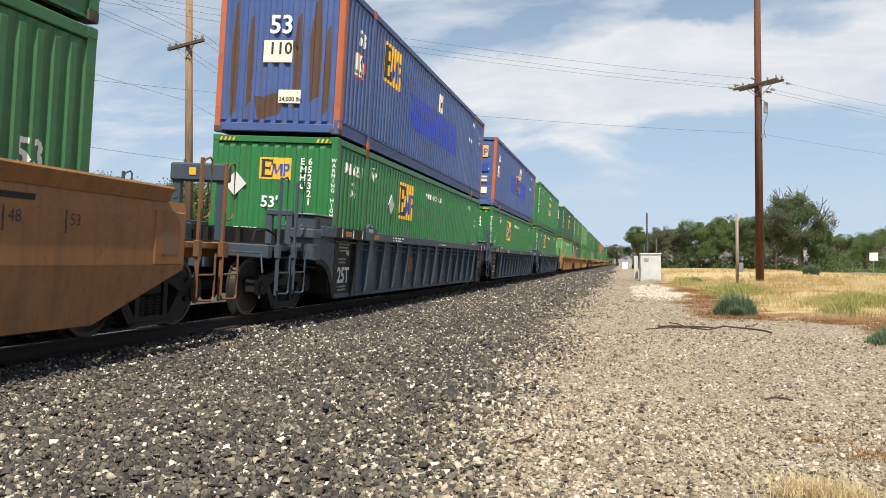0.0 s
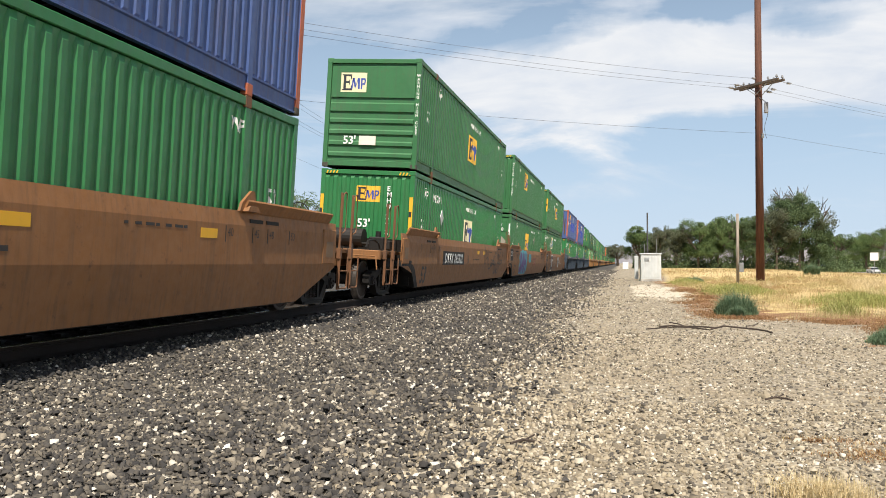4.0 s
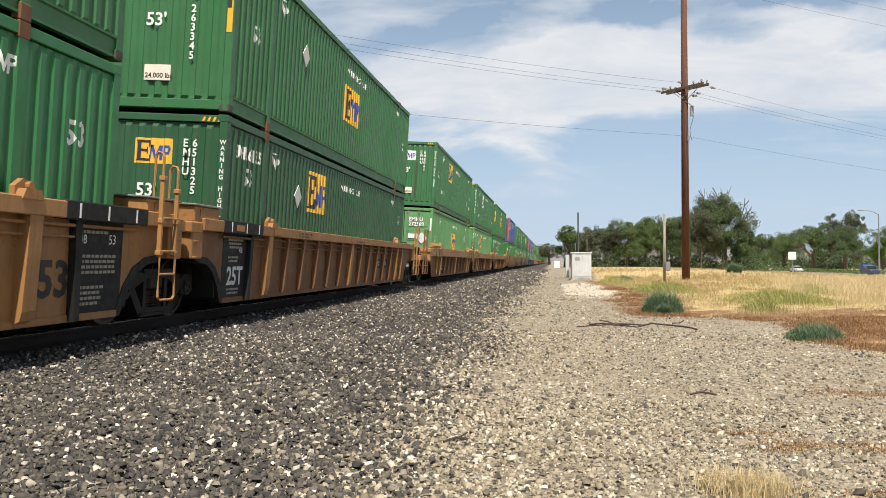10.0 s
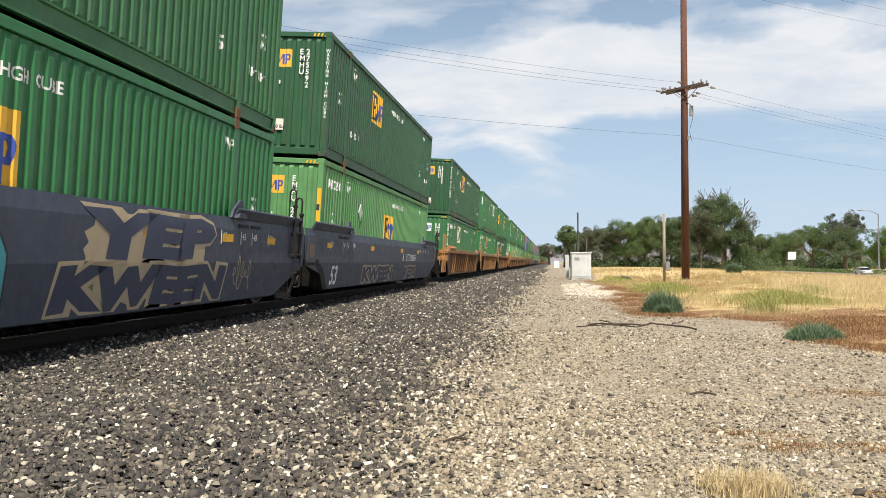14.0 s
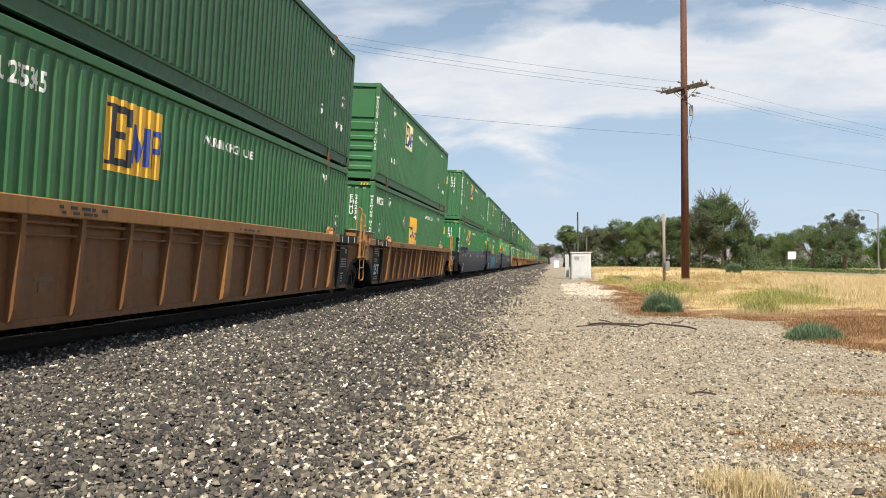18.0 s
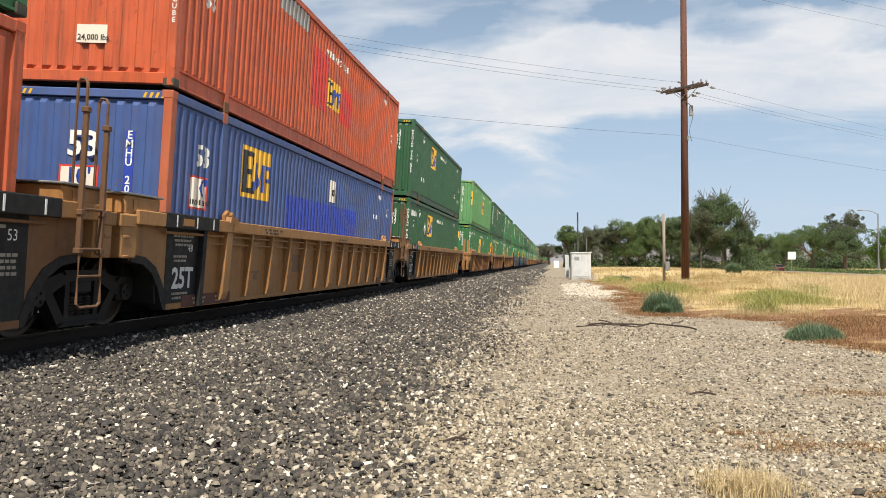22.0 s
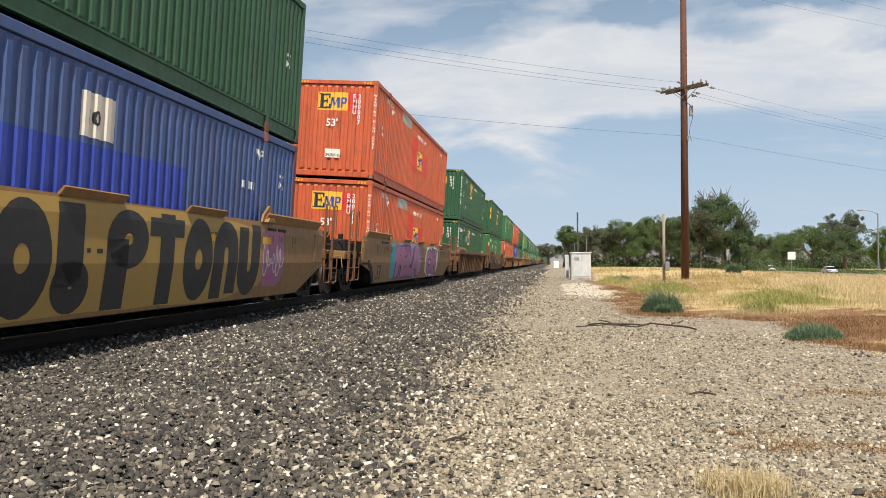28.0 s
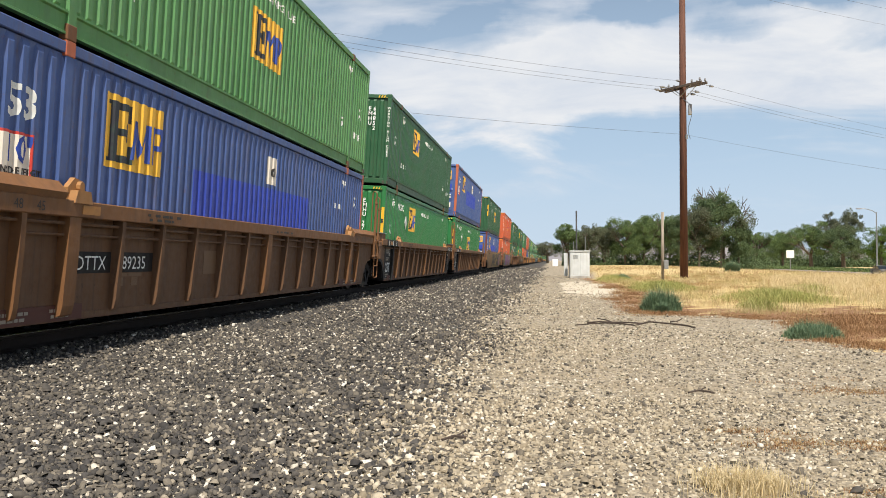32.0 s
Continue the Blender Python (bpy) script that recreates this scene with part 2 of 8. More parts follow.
CASTING = paint("worn_corner_casting", (0.060, 0.058, 0.042), 0.7, 0.2, 0.6, 0.6, (0.07, 0.035, 0.022), (0.05, 0.04, 0.03))
WHITE = mark("white_lettering", (0.80, 0.81, 0.78), 0.3)
BLACK = mark("black_lettering", (0.025, 0.024, 0.024), 0.4, (0.15, 0.08, 0.04))
LOGO_YELLOW = mark("logo_yellow", (0.80, 0.46, 0.045), 0.5, (0.3, 0.2, 0.03))
LOGO_CREAM = mark("logo_cream", (0.78, 0.70, 0.45), 0.5, (0.3, 0.3, 0.15))
LOGO_WHITE = mark("logo_white", (0.80, 0.80, 0.78), 0.3, (0.3, 0.3, 0.3))
LOGO_BLUE = mark("logo_blue", (0.035, 0.075, 0.36), 0.4, (0.05, 0.2, 0.2))
LOGO_SKY = mark("logo_faded_blue", (0.16, 0.36, 0.66), 0.4, (0.05, 0.2, 0.2))
LOGO_BLACK = mark("logo_black", (0.022, 0.025, 0.035), 0.4)
REFLECTOR = mark("yellow_reflector", (0.78, 0.42, 0.022), 0.3, (0.3, 0.2, 0.05))
PLACARD = mark("pale_placard", (0.62, 0.64, 0.62), 0.4, (0.4, 0.4, 0.35))
PLACARD_DARK = mark("weathered_placard", (0.30, 0.27, 0.22), 0.6, (0.12, 0.1, 0.08))
PRIMER = mark("grey_primer", (0.30, 0.31, 0.31), 0.6, (0.4, 0.12, 0.05))
FADED = mark("faded_stencil", (0.165, 0.095, 0.048), 0.8, (0.11, 0.058, 0.03))
DUSTY = mark("dusty_reflector", (0.36, 0.17, 0.045), 0.8, (0.12, 0.06, 0.03))
TRICKLE = mark("thin_rust_streak", (0.060, 0.060, 0.032), 0.8, (0.025, 0.11, 0.04))
STAIN = mark("brown_rust_stain", (0.085, 0.045, 0.025), 0.8, (0.10, 0.09, 0.12))
BLUE_INK = mark("blue_sticker_print", (0.02, 0.06, 0.35), 0.3, (0.3, 0.3, 0.4))
STICKER = mark("cream_sticker", (0.78, 0.72, 0.62), 0.4, (0.4, 0.3, 0.2))


def ground_material():
    m, N, L, B = nodes_of("gravel_and_dry_earth")
    tc = N.new("ShaderNodeTexCoord")
    v = tc.outputs["Object"]
    sep = N.new("ShaderNodeSeparateXYZ")
    L.new(v, sep.inputs[0])
    # small stones seen far off
    vor = N.new("ShaderNodeTexVoronoi")
    vor.inputs["Scale"].default_value = 24.0
    L.new(v, vor.inputs["Vector"])
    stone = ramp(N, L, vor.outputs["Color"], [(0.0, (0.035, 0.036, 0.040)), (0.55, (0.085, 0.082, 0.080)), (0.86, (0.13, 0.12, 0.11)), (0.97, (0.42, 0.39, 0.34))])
    pale = ramp(N, L, vor.outputs["Color"], [(0.0, (0.11, 0.098, 0.078)), (0.4, (0.245, 0.210, 0.155)), (0.85, (0.41, 0.36, 0.275)), (1.0, (0.60, 0.55, 0.46))])
    wob = noise_of(N, L, v, 0.35, 5, 0.6)

    def zone(scale, offset, lo, hi):
        a = N.new("ShaderNodeMath")
        a.operation = "MULTIPLY_ADD"
        a.inputs[1].default_value, a.inputs[2].default_value = scale, offset
        L.new(wob, a.inputs[0])
        s = N.new("ShaderNodeMath")
        s.operation = "ADD"
        L.new(sep.outputs["X"], s.inputs[0])
        L.new(a.outputs[0], s.inputs[1])
        r = N.new("ShaderNodeMapRange")
        r.interpolation_type = "SMOOTHSTEP"
        r.inputs["From Min"].default_value, r.inputs["From Max"].default_value = lo, hi
        L.new(s.outputs[0], r.inputs["Value"])
        return r.outputs[0]

    zones = N.new("ShaderNodeAttribute")
    zones.attribute_name = "cover"
    zs = N.new("ShaderNodeSeparateColor")
    L.new(zones.outputs["Color"], zs.inputs[0])

    def frayed(out, scale):
        """A zone's weight with a ragged rim."""
        a = N.new("ShaderNodeMath")
        a.operation = "MULTIPLY_ADD"
        a.inputs[1].default_value, a.inputs[2].default_value = 2.4, -1.2
        L.new(noise_of(N, L, v, scale, 7, 0.65), a.inputs[0])
        b = N.new("ShaderNodeMath")
        b.operation = "ADD"
        L.new(out, b.inputs[0])
        L.new(a.outputs[0], b.inputs[1])
        return ramp(N, L, b.outputs[0], [(0.38, 0.0), (0.62, 1.0)])

    sand = mixed(N, L, ramp(N, L, noise_of(N, L, v, 1.3, 6), [(0.35, 0.0), (0.7, 1.0)]), (0.225, 0.182, 0.122), (0.345, 0.285, 0.198))
    dust = ramp(N, L, noise_of(N, L, v, 0.8, 7, 0.65), [(0.42, 0.0), (0.62, 0.7)])
    light = mixed(N, L, dust, pale, sand)
    # dark patchy base: shade in the gaps between ballast stones, put into the colour
    gap_shade = ramp(N, L, noise_of(N, L, v, 2.6, 6, 0.7), [(0.3, (0.022, 0.020, 0.018)), (0.7, (0.060, 0.053, 0.044))])
    stone = mixed(N, L, 0.72, stone, gap_shade)
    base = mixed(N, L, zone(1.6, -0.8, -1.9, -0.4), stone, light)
    base = mixed(N, L, frayed(zs.outputs["Blue"], 0.9), base, mixed(N, L, noise_of(N, L, v, 5.0, 5), (0.48, 0.42, 0.32), (0.60, 0.54, 0.44)))
    straw = mixed(N, L, ramp(N, L, noise_of(N, L, v, 0.5, 6), [(0.35, 0.0), (0.7, 1.0)]), (0.46, 0.335, 0.145), (0.60, 0.475, 0.25))
    base = mixed(N, L, frayed(zs.outputs["Red"], 0.7), base, straw)
    russet = mixed(N, L, ramp(N, L, noise_of(N, L, v, 6.0, 7, 0.7), [(0.3, 0.0), (0.7, 1.0)]), (0.15, 0.068, 0.030), (0.30, 0.17, 0.085))
    base = mixed(N, L, frayed(zs.outputs["Green"], 1.6), base, russet)
    # grey asphalt and park lawn far to the right lie in objects of their own
    L.new(base, B.inputs["Base Color"])
    B.inputs["Roughness"].default_value = 0.95
    h = N.new("ShaderNodeMath")
    h.operation = "ADD"
    L.new(vor.outputs["Distance"], h.inputs[0])
    L.new(noise_of(N, L, v, 30.0, 5), h.inputs[1])
    bump(N, L, B, h.outputs[0], 0.8, 0.03)
    return m


def island_stones(name, stops, rough=0.9):
    m, N, L, B = nodes_of(name)
    g = N.new("ShaderNodeNewGeometry")
    c = ramp(N, L, g.outputs["Random Per Island"], stops)
    v = coords(N, L, shift=False)
    c = mixed(N, L, ramp(N, L, noise_of(N, L, v, 45.0, 5, 0.6), [(0.4, 0.0), (0.8, 0.3)]), c, (0.06, 0.05, 0.04))
    L.new(c, B.inputs["Base Color"])
    B.inputs["Roughness"].default_value = rough
    bump(N, L, B, noise_of(N, L, v, 110.0, 4), 0.3, 0.004)
    return m


def leaf_material(name, stops, rough=0.65, drift=None):
    m, N, L, B = nodes_of(name)
    g = N.new("ShaderNodeNewGeometry")
    c = ramp(N, L, g.outputs["Random Per Island"], stops)
    if drift:
        v = N.new("ShaderNodeTexCoord").outputs["Object"]
        for k, (tint, scale, lo, hi) in enumerate(drift):
            c = mixed(N, L, ramp(N, L, noise_of(N, L, v, scale, 5, 0.6), [(lo, 0.0), (hi, 0.75)]), c, tint)
    L.new(c, B.inputs["Base Color"])
    B.inputs["Roughness"].default_value = rough
    B.inputs["Specular IOR Level"].default_value = 0.15
    thin = N.new("ShaderNodeBsdfTranslucent")
    L.new(c, thin.inputs["Color"])
    both = N.new("ShaderNodeMixShader")
    both.inputs[0].default_value = 0.22
    L.new(B.outputs[0], both.inputs[1])
    L.new(thin.outputs[0], both.inputs[2])
    L.new(both.outputs[0], N["Material Output"].inputs["Surface"])
    return m


# ---------------------------------------------------------------- mesh helpers
def boxed(bm, x0, x1, y0, y1, z0, z1, bev=0.0):
    r = bmesh.ops.create_cube(bm, size=1.0, matrix=Matrix.Translation(((x0 + x1) / 2, (y0 + y1) / 2, (z0 + z1) / 2)) @ Matrix.Diagonal((x1 - x0, y1 - y0, z1 - z0, 1)))
    if bev:
        bmesh.ops.bevel(bm, geom=list({e for v in r["verts"] for e in v.link_edges}), offset=bev, segments=1, affect="EDGES", clamp_overlap=True)
    return r["verts"]


def tube(bm, a, b, r, seg=10, r2=None):
    a, b = Vector(a), Vector(b)
    q = (b - a).to_track_quat("Z", "Y").to_matrix().to_4x4()
    bmesh.ops.create_cone(bm, cap_ends=True, segments=seg, radius1=r, radius2=r if r2 is None else r2, depth=(b - a).length, matrix=Matrix.Translation((a + b) / 2) @ q)


def sweep(bm, pts, r, seg=6, closed=False):
    """One connected tube along a line of points."""
    pts = [Vector(p) for p in pts]
    n = len(pts)
    rings = []
    for i, p in enumerate(pts):
        d = (pts[(i + 1) % n] - pts[i - 1]) if closed or 0 < i < n - 1 else (pts[1] - pts[0] if i == 0 else pts[-1] - pts[-2])
        q = d.to_track_quat("Z", "Y").to_matrix()
        rings.append([bm.verts.new(p + q @ Vector((r * math.cos(k * 2 * math.pi / seg), r * math.sin(k * 2 * math.pi / seg), 0))) for k in range(seg)])
    for a, b in zip(rings, rings[1:] + (rings[:1] if closed else [])):
        for k in range(seg):
            bm.faces.new((a[k], a[(k + 1) % seg], b[(k + 1) % seg], b[k]))
    if not closed:
        bm.faces.new(rings[0][::-1]), bm.faces.new(rings[-1])


def prism(bm, outline, axis, lo, hi):
    """Extrudes a closed outline of (u, w) along an axis: x -> (y, z), y -> (x, z), z -> (x, y)."""
    def at(u, w, d):
        return {"x": (d, u, w), "y": (u, d, w), "z": (u, w, d)}[axis]
    a = [bm.verts.new(at(u, w, lo)) for u, w in outline]
    b = [bm.verts.new(at(u, w, hi)) for u, w in outline]
    n = len(outline)
    bm.faces.new(a), bm.faces.new(b[::-1])
    for i in range(n):
        bm.faces.new((a[i], b[i], b[(i + 1) % n], a[(i + 1) % n]))


def mesh_of(name, build, smooth=False):
    bm = bmesh.new()
    build(bm)
    bmesh.ops.recalc_face_normals(bm, faces=bm.faces)
    me = bpy.data.meshes.new(name)
    bm.to_mesh(me)
    bm.free()
    me.materials.append(None)
    if smooth:
        me.polygons.foreach_set("use_smooth", [True] * len(me.polygons))
    return me


def part(name, me, material, parent, label="", m=None):
    """One mesh object under a thing or a part."""
    ob = new(name, me)
    ob.material_slots[0].link = "OBJECT"
    ob.material_slots[0].material = material
    ob.parent = parent
    if m is not None:
        ob.matrix_basis = m
    if label:
        ob["label"] = label
    return ob


def thing(name, label, category, group="", kind=""):
    return tagged(new(name), label, category, group, kind)


def solid(name, build, material, label="", category="", group="", kind="", smooth=False):
    me = mesh_of(name, build, smooth)
    me.materials[0] = material
    return tagged(new(name, me), label, category, group, kind)


def soup(name, verts, faces, material, label="", category="", kind="stuff", smooth=False):
    """A mesh from arrays: verts (n, 3), faces (k, 3 or 4)."""
    me = bpy.data.meshes.new(name)
    k = faces.shape[1]
    me.vertices.add(len(verts)), me.loops.add(faces.size), me.polygons.add(len(faces))
    me.vertices.foreach_set("co", np.asarray(verts, np.float32).ravel())
    me.loops.foreach_set("vertex_index", np.asarray(faces, np.int32).ravel())
    me.polygons.foreach_set("loop_start", np.arange(0, faces.size, k, dtype=np.int32))
    if smooth:
        me.polygons.foreach_set("use_smooth", np.ones(len(faces), bool))
    me.update(calc_edges=True)
    me.materials.append(material)
    ob = new(name, me)
    return tagged(ob, label, category, kind=kind)


# ---------------------------------------------------------------- ground
TX, TZ, CANT = -6.71, 0.335, 3.62          # the track's middle line, its rail tops, its lean towards the camera
RNG = np.random.default_rng(7)


def rise(x, y):
    """Height of the ground: the ballast shoulder beside the track, flat gravel, a field that rises slightly."""
    x, y = np.asarray(x, float), np.asarray(y, float)
    lift = np.interp(x, [-400, -40, -12, -9.6, -8.2, -5.6, -5.15, -4.7, -2.6, -0.8, 3, 8, 40, 90], [0.1, 0.05, 0.0, 0.02, 0.10, 0.10, -0.03, -0.07, -0.02, 0, 0, 0.05, 0.12, 0.2])
    roll = 0.02 * np.sin(x * 0.9 + y * 0.31) * np.sin(y * 0.23 + 1.3) + 0.012 * np.sin(x * 2.3 - y * 1.1)
    near = np.clip((x + 4.5) / 2.0, 0, 1)
    fall = np.clip((x - 15.0) / 40.0, 0, 1)
    return lift + roll * near - 1.7 * fall * fall * (3 - 2 * fall)


def grass_line(y):
    """Where the bare gravel ends and the dry weeds begin."""
    return np.interp(y, [3, 8, 10, 11.3, 12.2, 13, 15.4, 16.5, 17.2, 24, 28, 33, 44, 60, 90, 200, 400], [6.0, 4.6, 3.9, 3.1, 3.6, 3.95, 4.0, 3.2, 1.5, 1.55, 2.1, 2.0, 1.5, 2.6, 3.2, 4.0, 6.0])


def cover(x, y):
    """Weights of straw field, red-brown weeds and pale sand on the ground."""
    d = x - grass_line(y)
    soft = lambda v, lo, hi: np.clip((v - lo) / (hi - lo), 0, 1)
    field = soft(d, 0.0, 0.5 + 0.02 * y)
    wide = np.interp(y, [8, 11, 14, 17, 24, 30, 44, 60], [5.2, 4.6, 3.0, 2.6, 2.8, 1.3, 1.1, 0.6])
    late = np.where((y > 23) & (y < 46), 0.45, 0.0)
    red = soft(d, -0.35 + late, 0.25 + late) * soft(d, wide + late, wide * 0.55 + late)
    red = np.maximum(red, soft(d, -0.2, 0.3) * soft(y, 14.6, 15.6) * soft(y, 20.5, 18.0) * soft(x, 15, 8))
    red = np.where(y > 70, 0, red * np.interp(y, [10, 14], [0.85, 1.0]))
    tongue = soft(y, 23.5, 26) * soft(y, 46, 38) * soft(x, 0.2, 0.9) * soft(d, 0.8, 0.2) * 1.4
    return field, red * 0.70, tongue


def build_ground():
    gx = np.concatenate([[-4000, -1500, -500, -150, -60, -30, -20, -14], np.arange(-12, 12, 0.25), np.arange(12, 58, 1.5), [60, 90, 150, 500, 1500, 4000]])
    gy = np.concatenate([[-1500, -600, -150, -40, -10], np.arange(-4, 20, 0.3), np.arange(20, 70, 1.0), np.arange(70, 200, 8), [250, 400, 800, 1600, 3000, 4600]])
    X, Y = np.meshgrid(gx, gy)
    V = np.stack([X, Y, rise(X, Y)], -1).reshape(-1, 3)
    nx, ny = len(gx), len(gy)
    i = np.arange((ny - 1) * nx).reshape(ny - 1, nx)[:, :-1].ravel()
    F = np.stack([i, i + 1, i + 1 + nx, i + nx], -1)
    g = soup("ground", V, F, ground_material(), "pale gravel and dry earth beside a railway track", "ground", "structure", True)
    zone = g.data.attributes.new("cover", "FLOAT_COLOR", "POINT")
    zone.data.foreach_set("color", np.stack(list(cover(V[:, 0], V[:, 1])) + [np.ones(len(V))], -1).astype(np.float32).ravel())


BLOCK = (np.array([(x, y, z) for z in (-0.5, 0.5) for x, y in ((-0.5, -0.5), (0.5, -0.5), (0.5, 0.5), (-0.5, 0.5))]),
         np.array([(4, 5, 6), (4, 6, 7), (0, 1, 5), (0, 5, 4), (1, 2, 6), (1, 6, 5), (2, 3, 7), (2, 7, 6), (3, 0, 4), (3, 4, 7)]))


def scatter_stones(name, px, py, size, material, label, sink=1.0):
    """Crushed stones as one mesh: flat chips with knocked corners, tilted by chance."""
    n = len(px)
    V, F = BLOCK
    k = len(V)
    P = np.repeat(V[None], n, 0)
    P[:, 4:, :2] *= RNG.uniform(0.35, 0.95, (n, 4, 1))
    P = P * RNG.uniform(0.62, 1.2, (n, k, 1)) + RNG.normal(0, 0.10, (n, k, 3))
    P = P * np.stack([RNG.uniform(0.95, 1.5, n), RNG.uniform(0.7, 1.1, n), RNG.uniform(0.5, 0.95, n)], -1)[:, None, :]
    tilt, turn = RNG.normal(0, 0.6, n), RNG.uniform(0, 6.283, n)
    ct, st = np.cos(tilt)[:, None], np.sin(tilt)[:, None]
    x, y, z = P[..., 0], P[..., 1] * ct - P[..., 2] * st, P[..., 1] * st + P[..., 2] * ct
    c, s = np.cos(turn)[:, None], np.sin(turn)[:, None]
    P = np.stack([x * c - y * s, x * s + y * c, z], -1) * size[:, None, None]
    base = np.stack([px, py, rise(px, py) + size * (sink * RNG.uniform(-0.2, 1.0, n) + 0.05)], -1)
    P = (P + base[:, None, :]).reshape(-1, 3)
    faces = (F[None] + (np.arange(n) * k)[:, None, None]).reshape(-1, 3)
    return soup(name, P, faces, material, label, "gravel")


def edge_line(y):
    """The uneven line on which dark ballast gives way to pale gravel."""
    return np.interp(y, [3, 4, 6.6, 12, 19.5, 40, 100], [-1.2, -1.05, -1.0, -1.15, -1.3, -1.25, -1.2]) + 0.12 * np.sin(y * 0.7) + 0.08 * np.sin(y * 1.9 + 1)


def build_gravel():
    grey = island_stones("grey_ballast_stones", [(0.0, (0.024, 0.023, 0.023)), (0.30, (0.057, 0.053, 0.050)), (0.54, (0.084, 0.074, 0.061)), (0.73, (0.122, 0.107, 0.086)), (0.85, (0.175, 0.152, 0.119)), (0.915, (0.30, 0.26, 0.20)), (0.96, (0.48, 0.44, 0.365)), (1.0, (0.68, 0.64, 0.56))])
    pale = island_stones("pale_gravel_stones", [(0.0, (0.055, 0.050, 0.044)), (0.16, (0.125, 0.107, 0.082)), (0.36, (0.255, 0.211, 0.145)), (0.68, (0.360, 0.306, 0.218)), (0.90, (0.470, 0.414, 0.315)), (1.0, (0.69, 0.64, 0.55))])

    def field(n, x0, x1, y0, y1, keep):
        x, y = RNG.uniform(x0, x1, n), RNG.uniform(y0, y1, n)
        k = keep(x, y)
        return x[k], y[k]

    # dark ballast between track and gravel: dense close by, thinner far off
    parts = [field(n, -5.75, 0.9, y0, y1, lambda x, y: (x < edge_line(y) + RNG.normal(0, 1, len(x)) * np.interp(y, [3, 8, 20], [0.28, 0.34, 0.42])) & (x > -0.92 * y - 0.6)) for n, y0, y1 in ((62000, 3.0, 7.0), (38000, 7.0, 13.0), (28000, 13.0, 28.0), (18000, 28.0, 60.0), (9000, 60.0, 115.0))]
    x, y = np.concatenate([p[0] for p in parts]), np.concatenate([p[1] for p in parts])
    size = RNG.lognormal(np.log(0.0205), 0.27, len(x)) * np.interp(y, [6, 13, 28, 60, 110], [1.0, 1.15, 1.6, 2.5, 4.0])
    scatter_stones("ballast", x, y, size, grey, "loose dark grey crushed ballast stones with pale flecks")
    parts = [field(n, -3.4, 4.6, y0, y1, lambda x, y: (x > edge_line(y) + RNG.normal(0, 0.5, len(x))) & (x < grass_line(y) + 0.5) & (x < 0.46 * y + 0.5) & (RNG.uniform(0, 1, len(x)) < 0.55 + 0.45 * np.exp(-np.clip(x + 1, 0, 9) * 0.6))) for n, y0, y1 in ((70000, 3.0, 6.5), (46000, 6.5, 13.0), (24000, 13.0, 27.0), (9000, 27.0, 60.0))]
    x, y = np.concatenate([p[0] for p in parts]), np.concatenate([p[1] for p in parts])
    size = RNG.lognormal(np.log(0.0115), 0.36, len(x)) * (1 + 0.45 * np.exp(-np.clip(x + 1.2, 0, 9))) * np.interp(y, [6, 13, 27, 60], [1.0, 1.2, 1.6, 2.3])
    scatter_stones("pale_gravel", x, y, size, pale, "loose pale tan gravel stones half sunk in dust", 0.5)


def train_pose(s, u=0.0, z=0.0):
    """A pose on the track, s metres along it, u across it and z above the rails."""
    c = radians(CANT)
    return pose(TX + u * math.cos(c) + z * math.sin(c), s, TZ - u * math.sin(c) + z * math.cos(c), 0, CANT, 0)


def build_track():
    track = thing("track", "rusty steel rails on weathered wooden ties in ballast", "railway track", kind="structure")
    track.matrix_basis = train_pose(0)

    def rail(bm):
        prism(bm, [(-0.07, -0.18), (0.07, -0.18), (0.07, -0.165), (0.012, -0.14), (0.012, -0.05), (0.036, -0.035), (0.036, -0.003), (-0.036, -0.003), (-0.036, -0.035), (-0.012, -0.05), (-0.012, -0.14), (-0.07, -0.165)], "y", -80, 1500)

    def head(bm):
        boxed(bm, -0.030, 0.030, -80, 1500, -0.004, 0.0)
    me, mh = mesh_of("rail", rail), mesh_of("rail_head", head)
    for u in (-0.7535, 0.7535):
        r = part("rail", me, RAIL, track, "rusty brown rail", Matrix.Translation((u, 0, 0)))
        part("rail_head", mh, RAILTOP, r, "shiny worn running surface")

    def tie(bm):
        boxed(bm, -1.28, 1.28, -0.115, 0.115, -0.40, -0.222, 0.012)
    def plate(bm):
        for u in (-0.7535, 0.7535):
            boxed(bm, u - 0.17, u + 0.17, -0.09, 0.09, -0.226, -0.18)
            for a in (-0.1, 0.1):
                boxed(bm, u + a - 0.014, u + a + 0.014, -0.055, -0.025, -0.18, -0.15)
                boxed(bm, u + a - 0.014, u + a + 0.014, 0.025, 0.055, -0.18, -0.15)
    mt, mp = mesh_of("tie", tie), mesh_of("tie_plate", plate)
    for i in range(104):
        t = part("tie", mt, TIE, track, "", pose(random.uniform(-0.03, 0.03), 2.0 + i * 0.52, random.uniform(-0.012, 0.006), 0, 0, random.uniform(-1, 1)))
        part("tie_plate", mp, RAIL, t)

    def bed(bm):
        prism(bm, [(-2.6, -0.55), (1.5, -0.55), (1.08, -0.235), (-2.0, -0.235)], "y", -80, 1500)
    b = part("ballast_bed", mesh_of("ballast_bed", bed), MATS["bed"], track, "ballast between the ties, coloured for the shade under the train")


